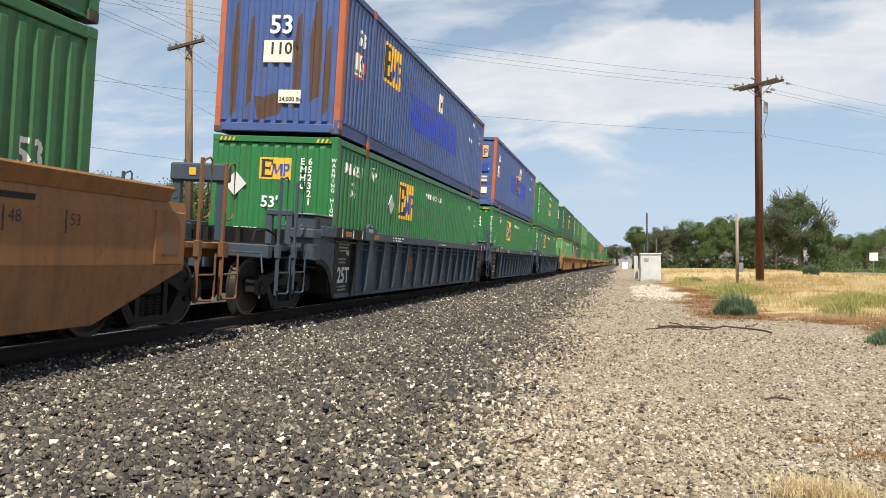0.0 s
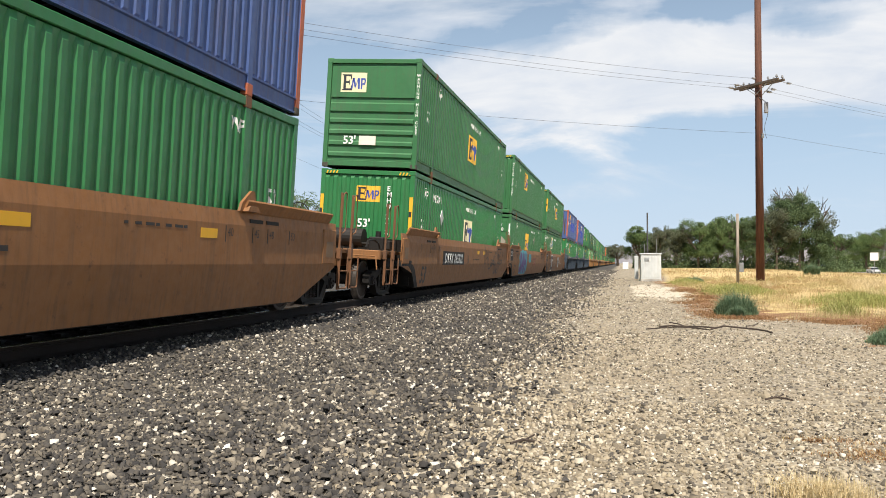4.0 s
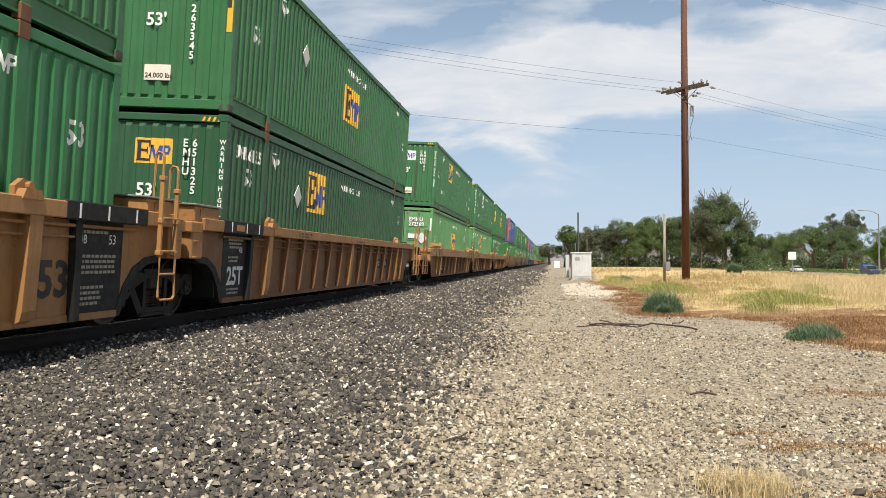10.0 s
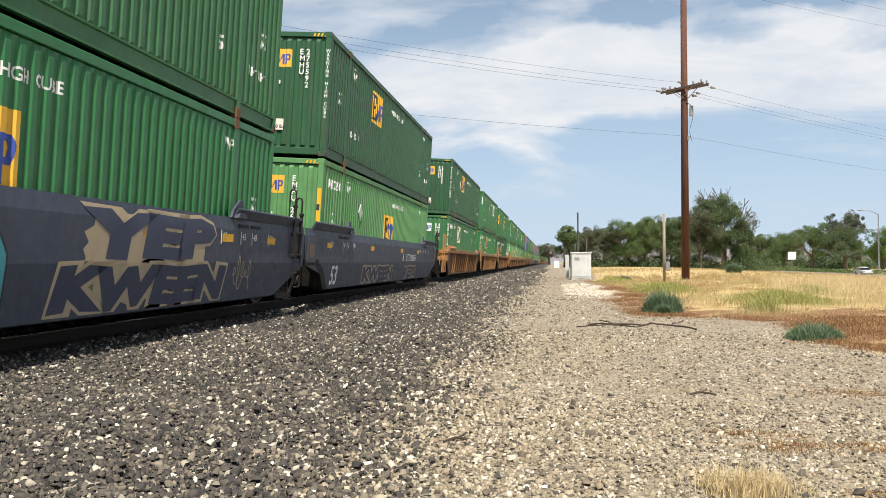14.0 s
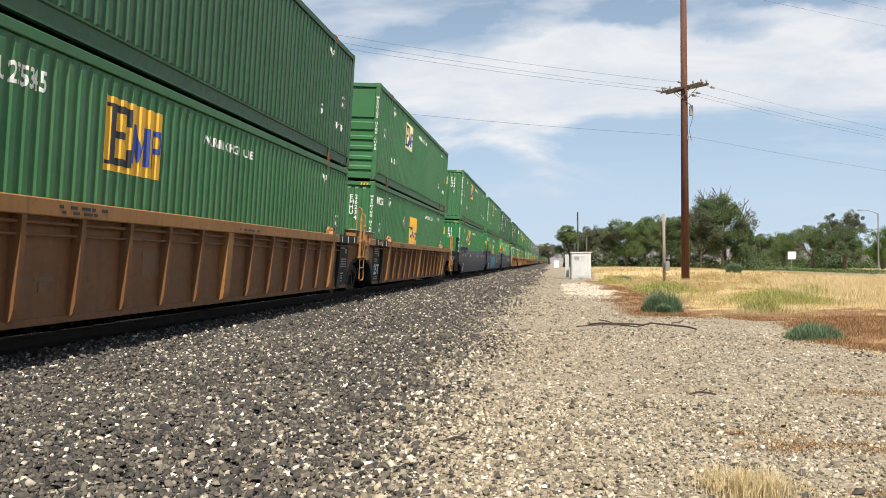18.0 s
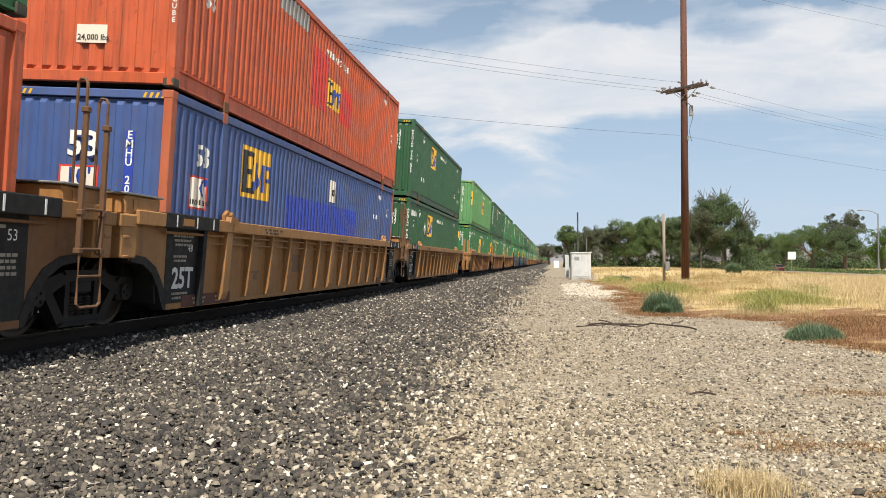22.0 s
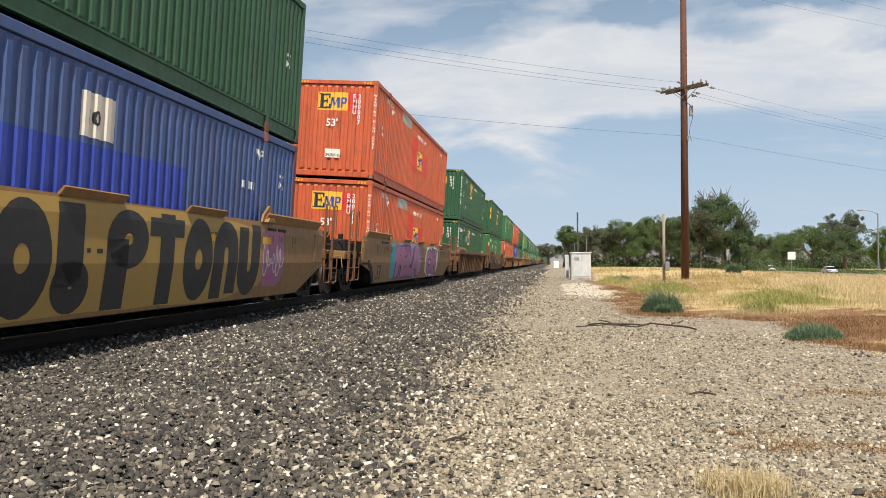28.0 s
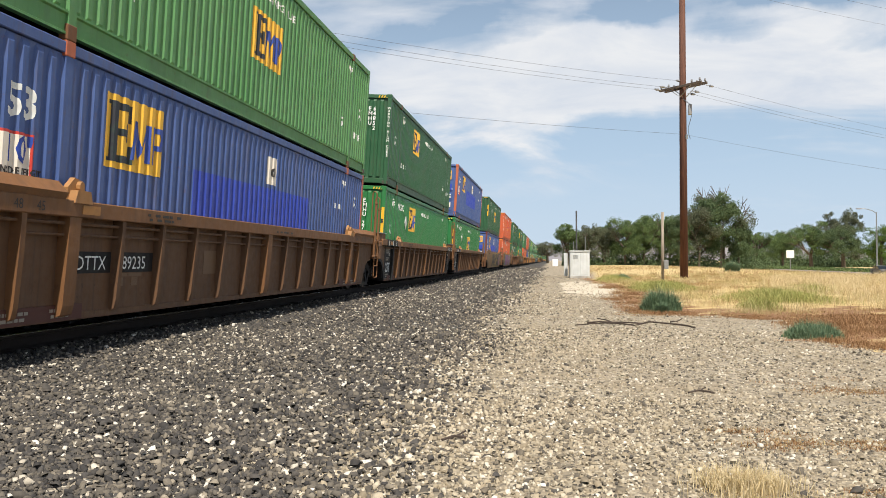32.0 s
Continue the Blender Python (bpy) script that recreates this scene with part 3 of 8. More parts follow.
def bed_material():
    m, N, L, B = nodes_of("shaded_ballast_bed")
    v = coords(N, L, shift=False)
    vor = N.new("ShaderNodeTexVoronoi")
    vor.inputs["Scale"].default_value = 24.0
    L.new(v, vor.inputs["Vector"])
    # near-black stones: the train's shade is put into their colour
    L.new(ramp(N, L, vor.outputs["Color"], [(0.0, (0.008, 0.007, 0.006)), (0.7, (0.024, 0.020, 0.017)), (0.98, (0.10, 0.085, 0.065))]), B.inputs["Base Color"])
    B.inputs["Roughness"].default_value = 0.95
    bump(N, L, B, vor.outputs["Distance"], 1.0, 0.04)
    MATS["bed"] = m


# ---------------------------------------------------------------- containers
CL, CW, CH = 15.85, 2.60, 2.90
HL, HW = CL / 2, CW / 2
PITCH = 0.226
DEEP = 0.036


def wave(lo, hi):
    """Stations (y, inset) of a corrugated wall from lo to hi, outer ribs first."""
    n = max(1, round((hi - lo) / PITCH))
    p = (hi - lo) / n
    out = []
    for i in range(n):
        a = lo + i * p
        out += [(a, 0.0), (a + p * 0.36, 0.0), (a + p * 0.52, DEEP), (a + p * 0.86, DEEP)]
    return out + [(hi, 0.0)]


SIDE_SPANS = ((-7.78, -6.16), (-6.02, 6.02), (6.16, 7.78))
SIDE_STATIONS = [st for a, b in SIDE_SPANS for st in wave(a, b)]
END_STATIONS = wave(-1.175, 1.175)


def inset_at(stations, y):
    for (a, p), (b, q) in zip(stations, stations[1:]):
        if a <= y <= b:
            return p + (q - p) * (y - a) / max(b - a, 1e-6)
    return 0.0


def corrugated(bm, stations, z0, z1, along):
    """A corrugated sheet with pinched rib ends at top and bottom. along(y, inset, z) places a point."""
    rows = [(z0, 1.0), (z0 + 0.05, 0.0), (z1 - 0.09, 0.0), (z1, 1.0)]
    grid = []
    for z, flat in rows:
        grid.append([bm.verts.new(along(y, d + (DEEP * 0.9 - d) * flat, z)) for y, d in stations])
    for r0, r1 in zip(grid, grid[1:]):
        for i in range(len(stations) - 1):
            bm.faces.new((r0[i], r0[i + 1], r1[i + 1], r1[i]))


def side_mesh(span):
    def build(bm):
        corrugated(bm, wave(*span), 0.26, 2.76, lambda y, d, z: (HW - 0.006 - d, y, z))
        corrugated(bm, wave(*span), 0.26, 2.76, lambda y, d, z: (HW - 0.05 - 0.006, y, z))
    return mesh_of("side_panel", build)


def container_meshes():
    M = {}
    M["side"] = [side_mesh(s) for s in SIDE_SPANS]

    def end(bm):
        corrugated(bm, END_STATIONS, 0.20, 2.76, lambda y, d, z: (y, -HL + 0.012 + d, z))
        boxed(bm, -1.175, 1.175, -HL + 0.06, -HL + 0.09, 0.2, 2.76)
    M["end"] = mesh_of("end_wall", end)

    def ribbed_end(bm):
        # flat sheet with long horizontal swages
        boxed(bm, -1.175, 1.175, -HL + 0.05, -HL + 0.09, 0.2, 2.76)
        for z0, z1 in ((0.26, 0.42), (0.56, 0.72), (0.86, 1.02), (1.16, 1.32), (1.46, 1.74)):
            prism(bm, [(-HL + 0.05, z0), (-HL + 0.012, z0 + 0.04), (-HL + 0.012, z1 - 0.04), (-HL + 0.05, z1)], "x", -1.16, 1.16)
        boxed(bm, -1.16, 1.16, -HL + 0.014, -HL + 0.05, 1.86, 2.70, 0.01)
    M["swaged_end"] = mesh_of("end_wall", ribbed_end)

    def door(bm):
        a, b = 0.012, 1.17
        boxed(bm, a, b, -HL + 0.04, -HL + 0.09, 0.2, 2.74, 0.008)
        for z0, z1 in ((0.30, 0.80), (0.90, 1.28), (1.42, 1.92), (2.06, 2.62)):
            boxed(bm, a + 0.10, b - 0.10, -HL + 0.022, -HL + 0.042, z0, z1, 0.012)
    M["door"] = mesh_of("door", door)

    def bar(bm):
        tube(bm, (0, -HL + 0.005, 0.12), (0, -HL + 0.005, 2.80), 0.019, 8)
        for z in (0.22, 1.0, 1.9, 2.68):
            boxed(bm, -0.05, 0.05, -HL - 0.012, -HL + 0.04, z - 0.035, z + 0.035)
        boxed(bm, -0.02, 0.30, -HL - 0.02, -HL - 0.005, 1.13, 1.17)
    M["bar"] = mesh_of("lock_bar", bar)

    def post(bm):
        prism(bm, [(HW - 0.125, -HL), (HW - 0.01, -HL), (HW, -HL + 0.01), (HW, -HL + 0.15), (HW - 0.05, -HL + 0.15), (HW - 0.05, -HL + 0.10), (HW - 0.125, -HL + 0.10)], "z", 0.12, 2.79)
    M["post"] = mesh_of("corner_post", post)

    def lift(bm):
        boxed(bm, HW - 0.09, HW + 0.002, -0.075, 0.075, 0.0, 2.9, 0.006)
    M["lift"] = mesh_of("lifting_post", lift)

    def lcast(bm):
        boxed(bm, HW - 0.1, HW + 0.010, -0.09, 0.09, -0.0875, 0.0875, 0.01)
    M["lcast"] = mesh_of("lifting_casting", lcast)

    def top(bm):
        boxed(bm, HW - 0.07, HW, -7.78, 7.78, 2.77, 2.895, 0.01)
    M["top"] = mesh_of("top_rail", top)

    def bottom(bm):
        prism(bm, [(HW - 0.10, 0.02), (HW - 0.012, 0.02), (HW - 0.012, 0.045), (HW - 0.03, 0.055), (HW - 0.03, 0.235), (HW, 0.25), (HW, 0.275), (HW - 0.10, 0.275)], "y", -7.93, 7.93)
    M["bottom"] = mesh_of("bottom_rail", bottom)

    def header(bm):
        boxed(bm, -1.175, 1.175, -HL, -HL + 0.10, 2.77, 2.89, 0.01)
    M["header"] = mesh_of("end_header", header)

    def sill(bm):
        boxed(bm, -1.175, 1.175, -HL + 0.004, -HL + 0.10, 0.03, 0.19, 0.01)
    M["sill"] = mesh_of("end_sill", sill)

    def roof(bm):
        boxed(bm, -1.24, 1.24, -7.83, 7.83, 2.84, 2.875)
    M["roof"] = mesh_of("roof", roof)

    def floor(bm):
        boxed(bm, -1.21, 1.21, -7.83, 7.83, 0.08, 0.19)
        for i in range(26):
            y = -7.6 + i * 0.608
            boxed(bm, -1.21, 1.21, y - 0.03, y + 0.03, 0.03, 0.08)
    M["floor"] = mesh_of("underframe", floor)

    def cast(bm):
        boxed(bm, HW - 0.165, HW + 0.004, -HL - 0.004, -HL + 0.17, 0.0, 0.12, 0.012)
        boxed(bm, HW - 0.05, HW + 0.006, -HL + 0.05, -HL + 0.12, 0.035, 0.085, 0.0)
    M["cast"] = mesh_of("corner_casting", cast)

    def castt(bm):
        boxed(bm, HW - 0.165, HW + 0.004, -HL - 0.004, -HL + 0.17, 2.785, 2.905, 0.012)
    M["castt"] = mesh_of("corner_casting", castt)

    def shell(bm):
        # the far side wall and far end in the plain
        corrugated(bm, SIDE_STATIONS, 0.26, 2.76, lambda y, d, z: (-HW + 0.006 + d, y, z))
        boxed(bm, -HW, -HW + 0.07, -7.78, 7.78, 2.77, 2.895)
        boxed(bm, -HW, -HW + 0.10, -7.78, 7.78, 0.02, 0.275)
        for y in (-6.09, 6.09):
            boxed(bm, -HW - 0.002, -HW + 0.09, y - 0.075, y + 0.075, 0, 2.9)
    M["shell"] = mesh_of("side_wall", shell)
    return M


MIRX = Matrix.Diagonal((-1, 1, 1, 1))
HALF = pose(0, 0, 0, 0, 0, 180)
CM = None
FLAT = {}


def flat_mesh(key, build):
    """Meshes shared by all things that carry the same mark."""
    if key not in FLAT:
        FLAT[key] = mesh_of("mark", build)
    return FLAT[key]


def glyphs(bm, text, size, spacing=1.0, line=1.0, align="LEFT", bold=0.0):
    """Adds the filled outline of a text in the xy plane."""
    cu = bpy.data.curves.new("text", "FONT")
    cu.body, cu.size, cu.align_x, cu.space_character, cu.space_line = text, size * 1.38, align, spacing, line
    cu.resolution_u, cu.offset, cu.fill_mode = 2, bold, "FRONT"
    ob = bpy.data.objects.new("text", cu)
    me = bpy.data.meshes.new_from_object(ob)
    bm.from_mesh(me)
    bpy.data.meshes.remove(me), bpy.data.objects.remove(ob), bpy.data.curves.remove(cu)


def drape(bm, stations, place):
    """Cuts flat xy geometry along the folds of a corrugated wall and lays it on: place(u, inset, w)."""
    if bm.verts:
        lo, hi = min(v.co.x for v in bm.verts), max(v.co.x for v in bm.verts)
        for y, _ in stations:
            if lo < y < hi:
                bmesh.ops.bisect_plane(bm, geom=bm.verts[:] + bm.edges[:] + bm.faces[:], plane_co=(y, 0, 0), plane_no=(1, 0, 0), dist=1e-5)
    for v in bm.verts:
        v.co = place(v.co.x, inset_at(stations, v.co.x), v.co.y)


def on_side(u, d, w):
    return Vector((HW - 0.003 - d, u, w))


def on_end(u, d, w):
    return Vector((u, -HL + 0.009 + d, w))


def side_text(name, text, size, y, z, material, parent, label="", spacing=1.0, proud=0.0, slim=1.0):
    def build(bm):
        glyphs(bm, text, size, spacing, bold=size * 0.035)
        bmesh.ops.scale(bm, verts=bm.verts, vec=(slim, 1, 1))
        bmesh.ops.translate(bm, verts=bm.verts, vec=(y, z, 0))
        drape(bm, SIDE_STATIONS, lambda u, d, w: on_side(u, d, w) + Vector((proud, 0, 0)))
    return part(name, flat_mesh(("s", text, size, y, z, spacing, proud, slim), build), material, parent, label)


def end_text(name, text, size, x, z, material, parent, label="", line=1.0, align="LEFT", flat=True, spacing=1.0):
    def build(bm):
        glyphs(bm, text, size, spacing, line, align, bold=size * 0.03)
        bmesh.ops.translate(bm, verts=bm.verts, vec=(x, z, 0))
        if flat:
            for v in bm.verts:
                v.co = Vector((v.co.x, -HL - 0.001 if abs(v.co.x) < 1.17 else -HL - 0.005, v.co.y))
        else:
            drape(bm, END_STATIONS, on_end)
    return part(name, flat_mesh(("e", text, size, x, z, line, align, flat), build), material, parent, label)


def patch(bm, u0, u1, w0, w1):
    vs = [bm.verts.new((a, b, 0)) for a, b in ((u0, w0), (u1, w0), (u1, w1), (u0, w1))]
    bm.faces.new(vs)


def poly(bm, pts):
    bm.faces.new([bm.verts.new((a, b, 0)) for a, b in pts])


def logo_shapes(bm, which, u, w, W, H):
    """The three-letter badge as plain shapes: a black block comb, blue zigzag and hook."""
    if which == "ground":
        patch(bm, u, u + W, w, w + H)
        return
    k = lambda a, b: (u + a * W, w + b * H)
    if which == "black":
        for a0, a1, b0, b1 in ((0.10, 0.20, 0.09, 0.91), (0.05, 0.10, 0.86, 0.91), (0.05, 0.10, 0.09, 0.14), (0.20, 0.42, 0.81, 0.91), (0.37, 0.42, 0.66, 0.81),
                               (0.20, 0.35, 0.46, 0.56), (0.32, 0.35, 0.38, 0.46), (0.32, 0.35, 0.56, 0.64), (0.20, 0.44, 0.09, 0.19), (0.39, 0.44, 0.19, 0.34)):
            patch(bm, u + a0 * W, u + a1 * W, w + b0 * H, w + b1 * H)
    else:
        for pts in (((0.42, 0.16), (0.46, 0.16), (0.50, 0.72), (0.45, 0.72)), ((0.45, 0.72), (0.53, 0.72), (0.59, 0.36), (0.56, 0.18)),
                    ((0.56, 0.18), (0.59, 0.36), (0.655, 0.72), (0.67, 0.62)), ((0.655, 0.72), (0.74, 0.72), (0.74, 0.16), (0.67, 0.16)),
                    ((0.78, 0.16), (0.84, 0.16), (0.84, 0.72), (0.78, 0.72)), ((0.84, 0.64), (0.90, 0.64), (0.94, 0.72), (0.84, 0.72)),
                    ((0.90, 0.64), (0.92, 0.58), (0.97, 0.60), (0.94, 0.72)), ((0.92, 0.58), (0.90, 0.46), (0.94, 0.38), (0.97, 0.60)), ((0.84, 0.46), (0.90, 0.46), (0.94, 0.38), (0.84, 0.38))):
            poly(bm, [k(a, b) for a, b in pts])


def side_logo(parent, y, z, W=1.55, H=0.90, back=LOGO_YELLOW, ink=LOGO_BLUE, top=0.0):
    out = None
    for i, (which, mat) in enumerate((("ground", back), ("black", LOGO_BLACK), ("blue", ink))):
        def build(bm):
            logo_shapes(bm, which, y, z, W, H + top if which == "ground" else H)
            drape(bm, SIDE_STATIONS, lambda u, d, w: on_side(u, d, w) + Vector((0.003 * i, 0, 0)))
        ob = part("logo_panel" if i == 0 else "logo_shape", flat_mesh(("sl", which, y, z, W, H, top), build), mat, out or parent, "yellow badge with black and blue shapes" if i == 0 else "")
        out = out or ob
    return out


def end_logo(parent, x, z, W=0.62, H=0.38, back=LOGO_YELLOW, flat=False):
    out = None
    for i, (which, mat) in enumerate((("ground", back), ("black", LOGO_BLACK), ("blue", LOGO_BLUE))):
        def build(bm):
            logo_shapes(bm, which, x, z, W, H)
            if flat:
                for v in bm.verts:
                    v.co = Vector((v.co.x, -HL + 0.008 - 0.003 * i, v.co.y))
            else:
                drape(bm, END_STATIONS, lambda u, d, w: on_end(u, d, w) - Vector((0, 0.003 * i, 0)))
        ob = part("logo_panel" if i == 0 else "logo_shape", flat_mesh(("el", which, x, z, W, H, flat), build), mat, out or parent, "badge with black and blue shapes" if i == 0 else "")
        out = out or ob
    return out


def side_panel_mark(name, parent, y, z, W, H, material, label="", lift=0.0):
    def build(bm):
        patch(bm, y, y + W, z, z + H)
        drape(bm, SIDE_STATIONS, lambda u, d, w: on_side(u, d, w) + Vector((lift, 0, 0)))
    return part(name, flat_mesh(("sp", y, z, W, H, lift), build), material, parent, label)


def end_panel_mark(name, parent, x, z, W, H, material, label="", lift=0.0):
    def build(bm):
        boxed(bm, x, x + W, -HL + 0.002 - lift, -HL + 0.012, z, z + H)
    return part(name, flat_mesh(("ep", x, z, W, H, lift), build), material, parent, label)


def diamond(parent, where, u, z, r, material):
    def build(bm):
        if where == "side":
            prism(bm, [(u - r, z), (u, z - r * 1.05), (u + r, z), (u, z + r * 1.05)], "x", HW - 0.01, HW + 0.006)
        else:
            prism(bm, [(u - r, z), (u, z - r), (u + r, z), (u, z + r)], "y", -HL - 0.002, -HL + 0.012)
    part("placard", flat_mesh(("d", where, u, z, r), build), material, parent, "diamond-shaped placard plate")


def stack_chars(t):
    return "\n".join(t)


def container(spec):
    """A 53-foot corrugated container on its underside, its near end at -y."""
    global CM
    CM = CM or container_meshes()
    body, frame_mat = spec["paint"], spec.get("frame", spec["paint"])
    c = thing("shipping_container", spec["label"], "container", "containers on the train")
    for me in CM["side"]:
        part("side_panel", me, body, c)
    kind = spec.get("end", "plain")
    if kind != "doors":
        part("end_wall", CM[{"plain": "end", "swaged": "swaged_end"}[kind]], body, c)
    else:
        part("door", CM["door"], body, c), part("door", CM["door"], body, c, "", MIRX)
        for x in (-0.86, -0.36, 0.18, 0.66):
            part("lock_bar", CM["bar"], GREY_STEEL if spec.get("light_bars") else body, c, "", Matrix.Translation((x, 0, 0)))
    if not spec.get("far"):
        part("end_wall", CM["end"], body, c, "", HALF)
    part("side_wall", CM["shell"], body, c)
    for m in (Matrix(), MIRX) if spec.get("far") else (Matrix(), MIRX, MIRX @ HALF, HALF):
        part("corner_post", CM["post"], frame_mat, c, "", m)
        if not spec.get("far"):
            part("corner_casting", CM["cast"], CASTING, c, "worn dirty casting", m)
            part("corner_casting", CM["castt"], frame_mat, c, "", m)
    for y in () if spec.get("far") else (-6.09, 6.09):
        p = part("lifting_post", CM["lift"], body, c, "", Matrix.Translation((0, y, 0)))
        if not spec.get("far"):
            for z in (2.827, 0.05):
                part("lifting_casting", CM["lcast"], spec.get("cast", RUST), p, "worn casting", Matrix.Translation((0, 0, z)))
    part("top_rail", CM["top"], body, c)
    part("bottom_rail", CM["bottom"], body, c)
    for m in (Matrix(),) if spec.get("far") else (Matrix(), HALF):
        part("end_header", CM["header"], body, c, "", m)
        part("end_sill", CM["sill"], body, c, "", m)
    part("roof", CM["roof"], body, c)
    None if spec.get("far") else part("underframe", CM["floor"], STEEL, c)
    if spec.get("far"):
        if spec.get("logo", True):
            side_logo(c, spec["logo_y"], spec["logo_z"], spec["logo_w"], spec["logo_h"])
        return c
    ink = spec.get("ink", WHITE)
    # marks of the long side
    if spec.get("logo", True):
        side_logo(c, spec["logo_y"], spec["logo_z"], spec["logo_w"], spec["logo_h"], back=spec.get("logo_back", LOGO_YELLOW), ink=spec.get("logo_ink", LOGO_BLUE), top=spec.get("logo_top", 0.0))
    high = spec.get("high", 0.0)
    high = 0.55 if spec.get("blue_patch") else high
    side_text("number", "53", 0.34 if spec.get("blue_patch") else 0.31, -7.05, 1.40 + high, ink, c)
    side_text("number", "53", 0.29, 6.90, 1.38 + high, ink, c)
    swap = spec.get("swap")
    None if spec.get("blue_patch") else side_text("lettering", "WP", 0.24, -6.75 if swap else -5.75, 2.28, ink, c, slim=0.8)
    None if spec.get("blue_patch") else side_panel_mark("lettering_bar", c, -6.75 if swap else -5.75, 2.56, 0.34, 0.025, ink)
    side_text("lettering", "WP", 0.20, 5.62, 2.36, ink, c)
    if not spec.get("blue_patch"):
        side_text("lettering", "WARNING HIGH CUBE", 0.14, spec.get("warn_y", -0.7), 2.32, ink, c)
    if spec.get("code"):
        side_text("code", spec["code"], 0.22, -5.72 if swap else -7.45, 2.28, ink, c, slim=0.62)
    if spec.get("duty"):
        side_text("lettering", "5", 0.24, 5.2, 0.92, ink, c)
        for y in (-5.6, 6.45):
            def bars(bm):
                for k in range(6):
                    patch(bm, y + k * 0.15, y + k * 0.15 + 0.03, 0.80, 0.96)
                    patch(bm, y + k * 0.15 + 0.03, y + k * 0.15 + 0.09, 0.80 + 0.06 * (k % 3), 0.83 + 0.06 * (k % 3))
                drape(bm, SIDE_STATIONS, on_side)
            part("small_print", flat_mesh(("duty", y), bars), ink, c)
    if "diamond_y" in spec:
        diamond(c, "side", spec["diamond_y"], 1.88, 0.23, spec.get("diamond", PLACARD))
    if spec.get("blue_patch"):
        side_panel_mark("repainted_patch", c, -2.85, 1.00, 5.8, 0.87, BLUE_PATCH, "bright blue repainted patch")
        side_panel_mark("sticker_rim", c, -7.17, 1.30, 0.56, 0.50, RED_PATCH, "red rim of the sticker")
        side_panel_mark("sticker", c, -7.14, 1.33, 0.50, 0.44, STICKER, "white height sticker", 0.003)
        side_text("lettering", "10'", 0.27, -7.06, 1.50, BLUE_INK, c, proud=0.006)
        side_text("lettering", "INSIDE HEIGHT", 0.075, -7.13, 1.37, BLACK, c, proud=0.006)
        side_panel_mark("sticker", c, 0.30, 1.95, 0.70 if spec.get("two_logos") else 0.48, 0.52, STICKER, "white height sticker")
        side_text("lettering", "10", 0.18, 0.40, 2.10, BLACK, c, proud=0.004)
        def bars(bm):
            for k in range(5):
                patch(bm, 5.1 + k * 0.13, 5.17 + k * 0.13, 1.80, 1.93)
            drape(bm, SIDE_STATIONS, on_side)
        part("small_print", flat_mesh("unread", bars), ink, c)
    if spec.get("red_patch"):
        side_panel_mark("repainted_patch", c, spec["logo_y"] - 1.25, 1.0, 1.22, 1.28, RED_PATCH, "brighter red patch")
        side_panel_mark("repainted_patch", c, spec["logo_y"] + 1.23, 1.0, 1.05, 0.86, RED_PATCH, "brighter red patch")
    if spec.get("red_patch"):
        side_panel_mark("primer_patch", c, -3.8, 2.40, 1.7, 0.36, PRIMER, "grey primer patch")
        side_panel_mark("primer_patch", c, -6.6, 2.52, 0.9, 0.16, PRIMER, "grey primer patch")
    # marks of the near end
    if spec.get("streaks") and kind == "plain":
        for k, (x, z0, z1, w) in enumerate(((-0.66, 0.25, 1.95, 0.05), (0.40, 0.2, 2.35, 0.08))):
            def trickle(bm):
                poly(bm, [(x - w * 0.5, z0), (x + w * 0.4, z0 + 0.2), (x + w * 0.5, (z0 + z1) / 2), (x + w * 0.1, z1), (x - w * 0.4, (z0 + z1) / 2 + 0.2)])
                drape(bm, END_STATIONS, lambda u, d, w: on_end(u, d, w) + Vector((0, 0.0018, 0)))
            part("rust_stain", flat_mesh(("trickle", k), trickle), TRICKLE, c, "thin brown rust streak")
    if spec.get("stain"):
        for k, (x, z0, z1, w) in enumerate(((-0.95, 0.3, 2.6, 0.16), (-0.62, 0.5, 2.3, 0.10), (0.36, 0.45, 2.35, 0.13), (0.72, 0.6, 2.62, 0.22), (0.98, 0.35, 2.1, 0.12), (-0.2, 0.25, 0.8, 0.5))):
            def streak(bm):
                poly(bm, [(x - w * 0.4, z0), (x + w * 0.5, z0 + 0.12), (x + w * 0.6, (z0 + z1) / 2), (x + w * 0.35, z1), (x - w * 0.2, z1 - 0.1), (x - w * 0.6, (z0 + z1) / 2 + 0.2)])
                drape(bm, END_STATIONS, lambda u, d, w: on_end(u, d, w) + Vector((0, 0.0018, 0)))
            part("rust_stain", flat_mesh(("streak", k), streak), STAIN, c, "brown rust stain running down")
    if kind == "plain":
        if spec.get("red_patch"):
            def red(bm):
                patch(bm, -0.55, 0.74, 1.98, 2.54)
                drape(bm, END_STATIONS, lambda u, d, w: on_end(u, d, w) + Vector((0, 0.0015, 0)))
            part("repainted_patch", flat_mesh("end_red", red), RED_PATCH, c, "brighter red patch")
        if spec.get("end_logo", True):
            wide = spec.get("red_patch")
            end_logo(c, -0.52 if wide else -0.30, 1.99 if wide else 2.06, 0.92 if wide else 0.66, 0.54 if wide else 0.42, spec.get("end_back", LOGO_YELLOW))
        if spec.get("end_wide"):
            end_panel_mark("badge_ground", c, -0.80, 2.06, 0.498, 0.42, LOGO_YELLOW, "yellow ground beside the badge")
            end_panel_mark("badge_ground", c, 0.362, 2.06, 0.17, 0.42, LOGO_YELLOW, "yellow ground beside the badge")
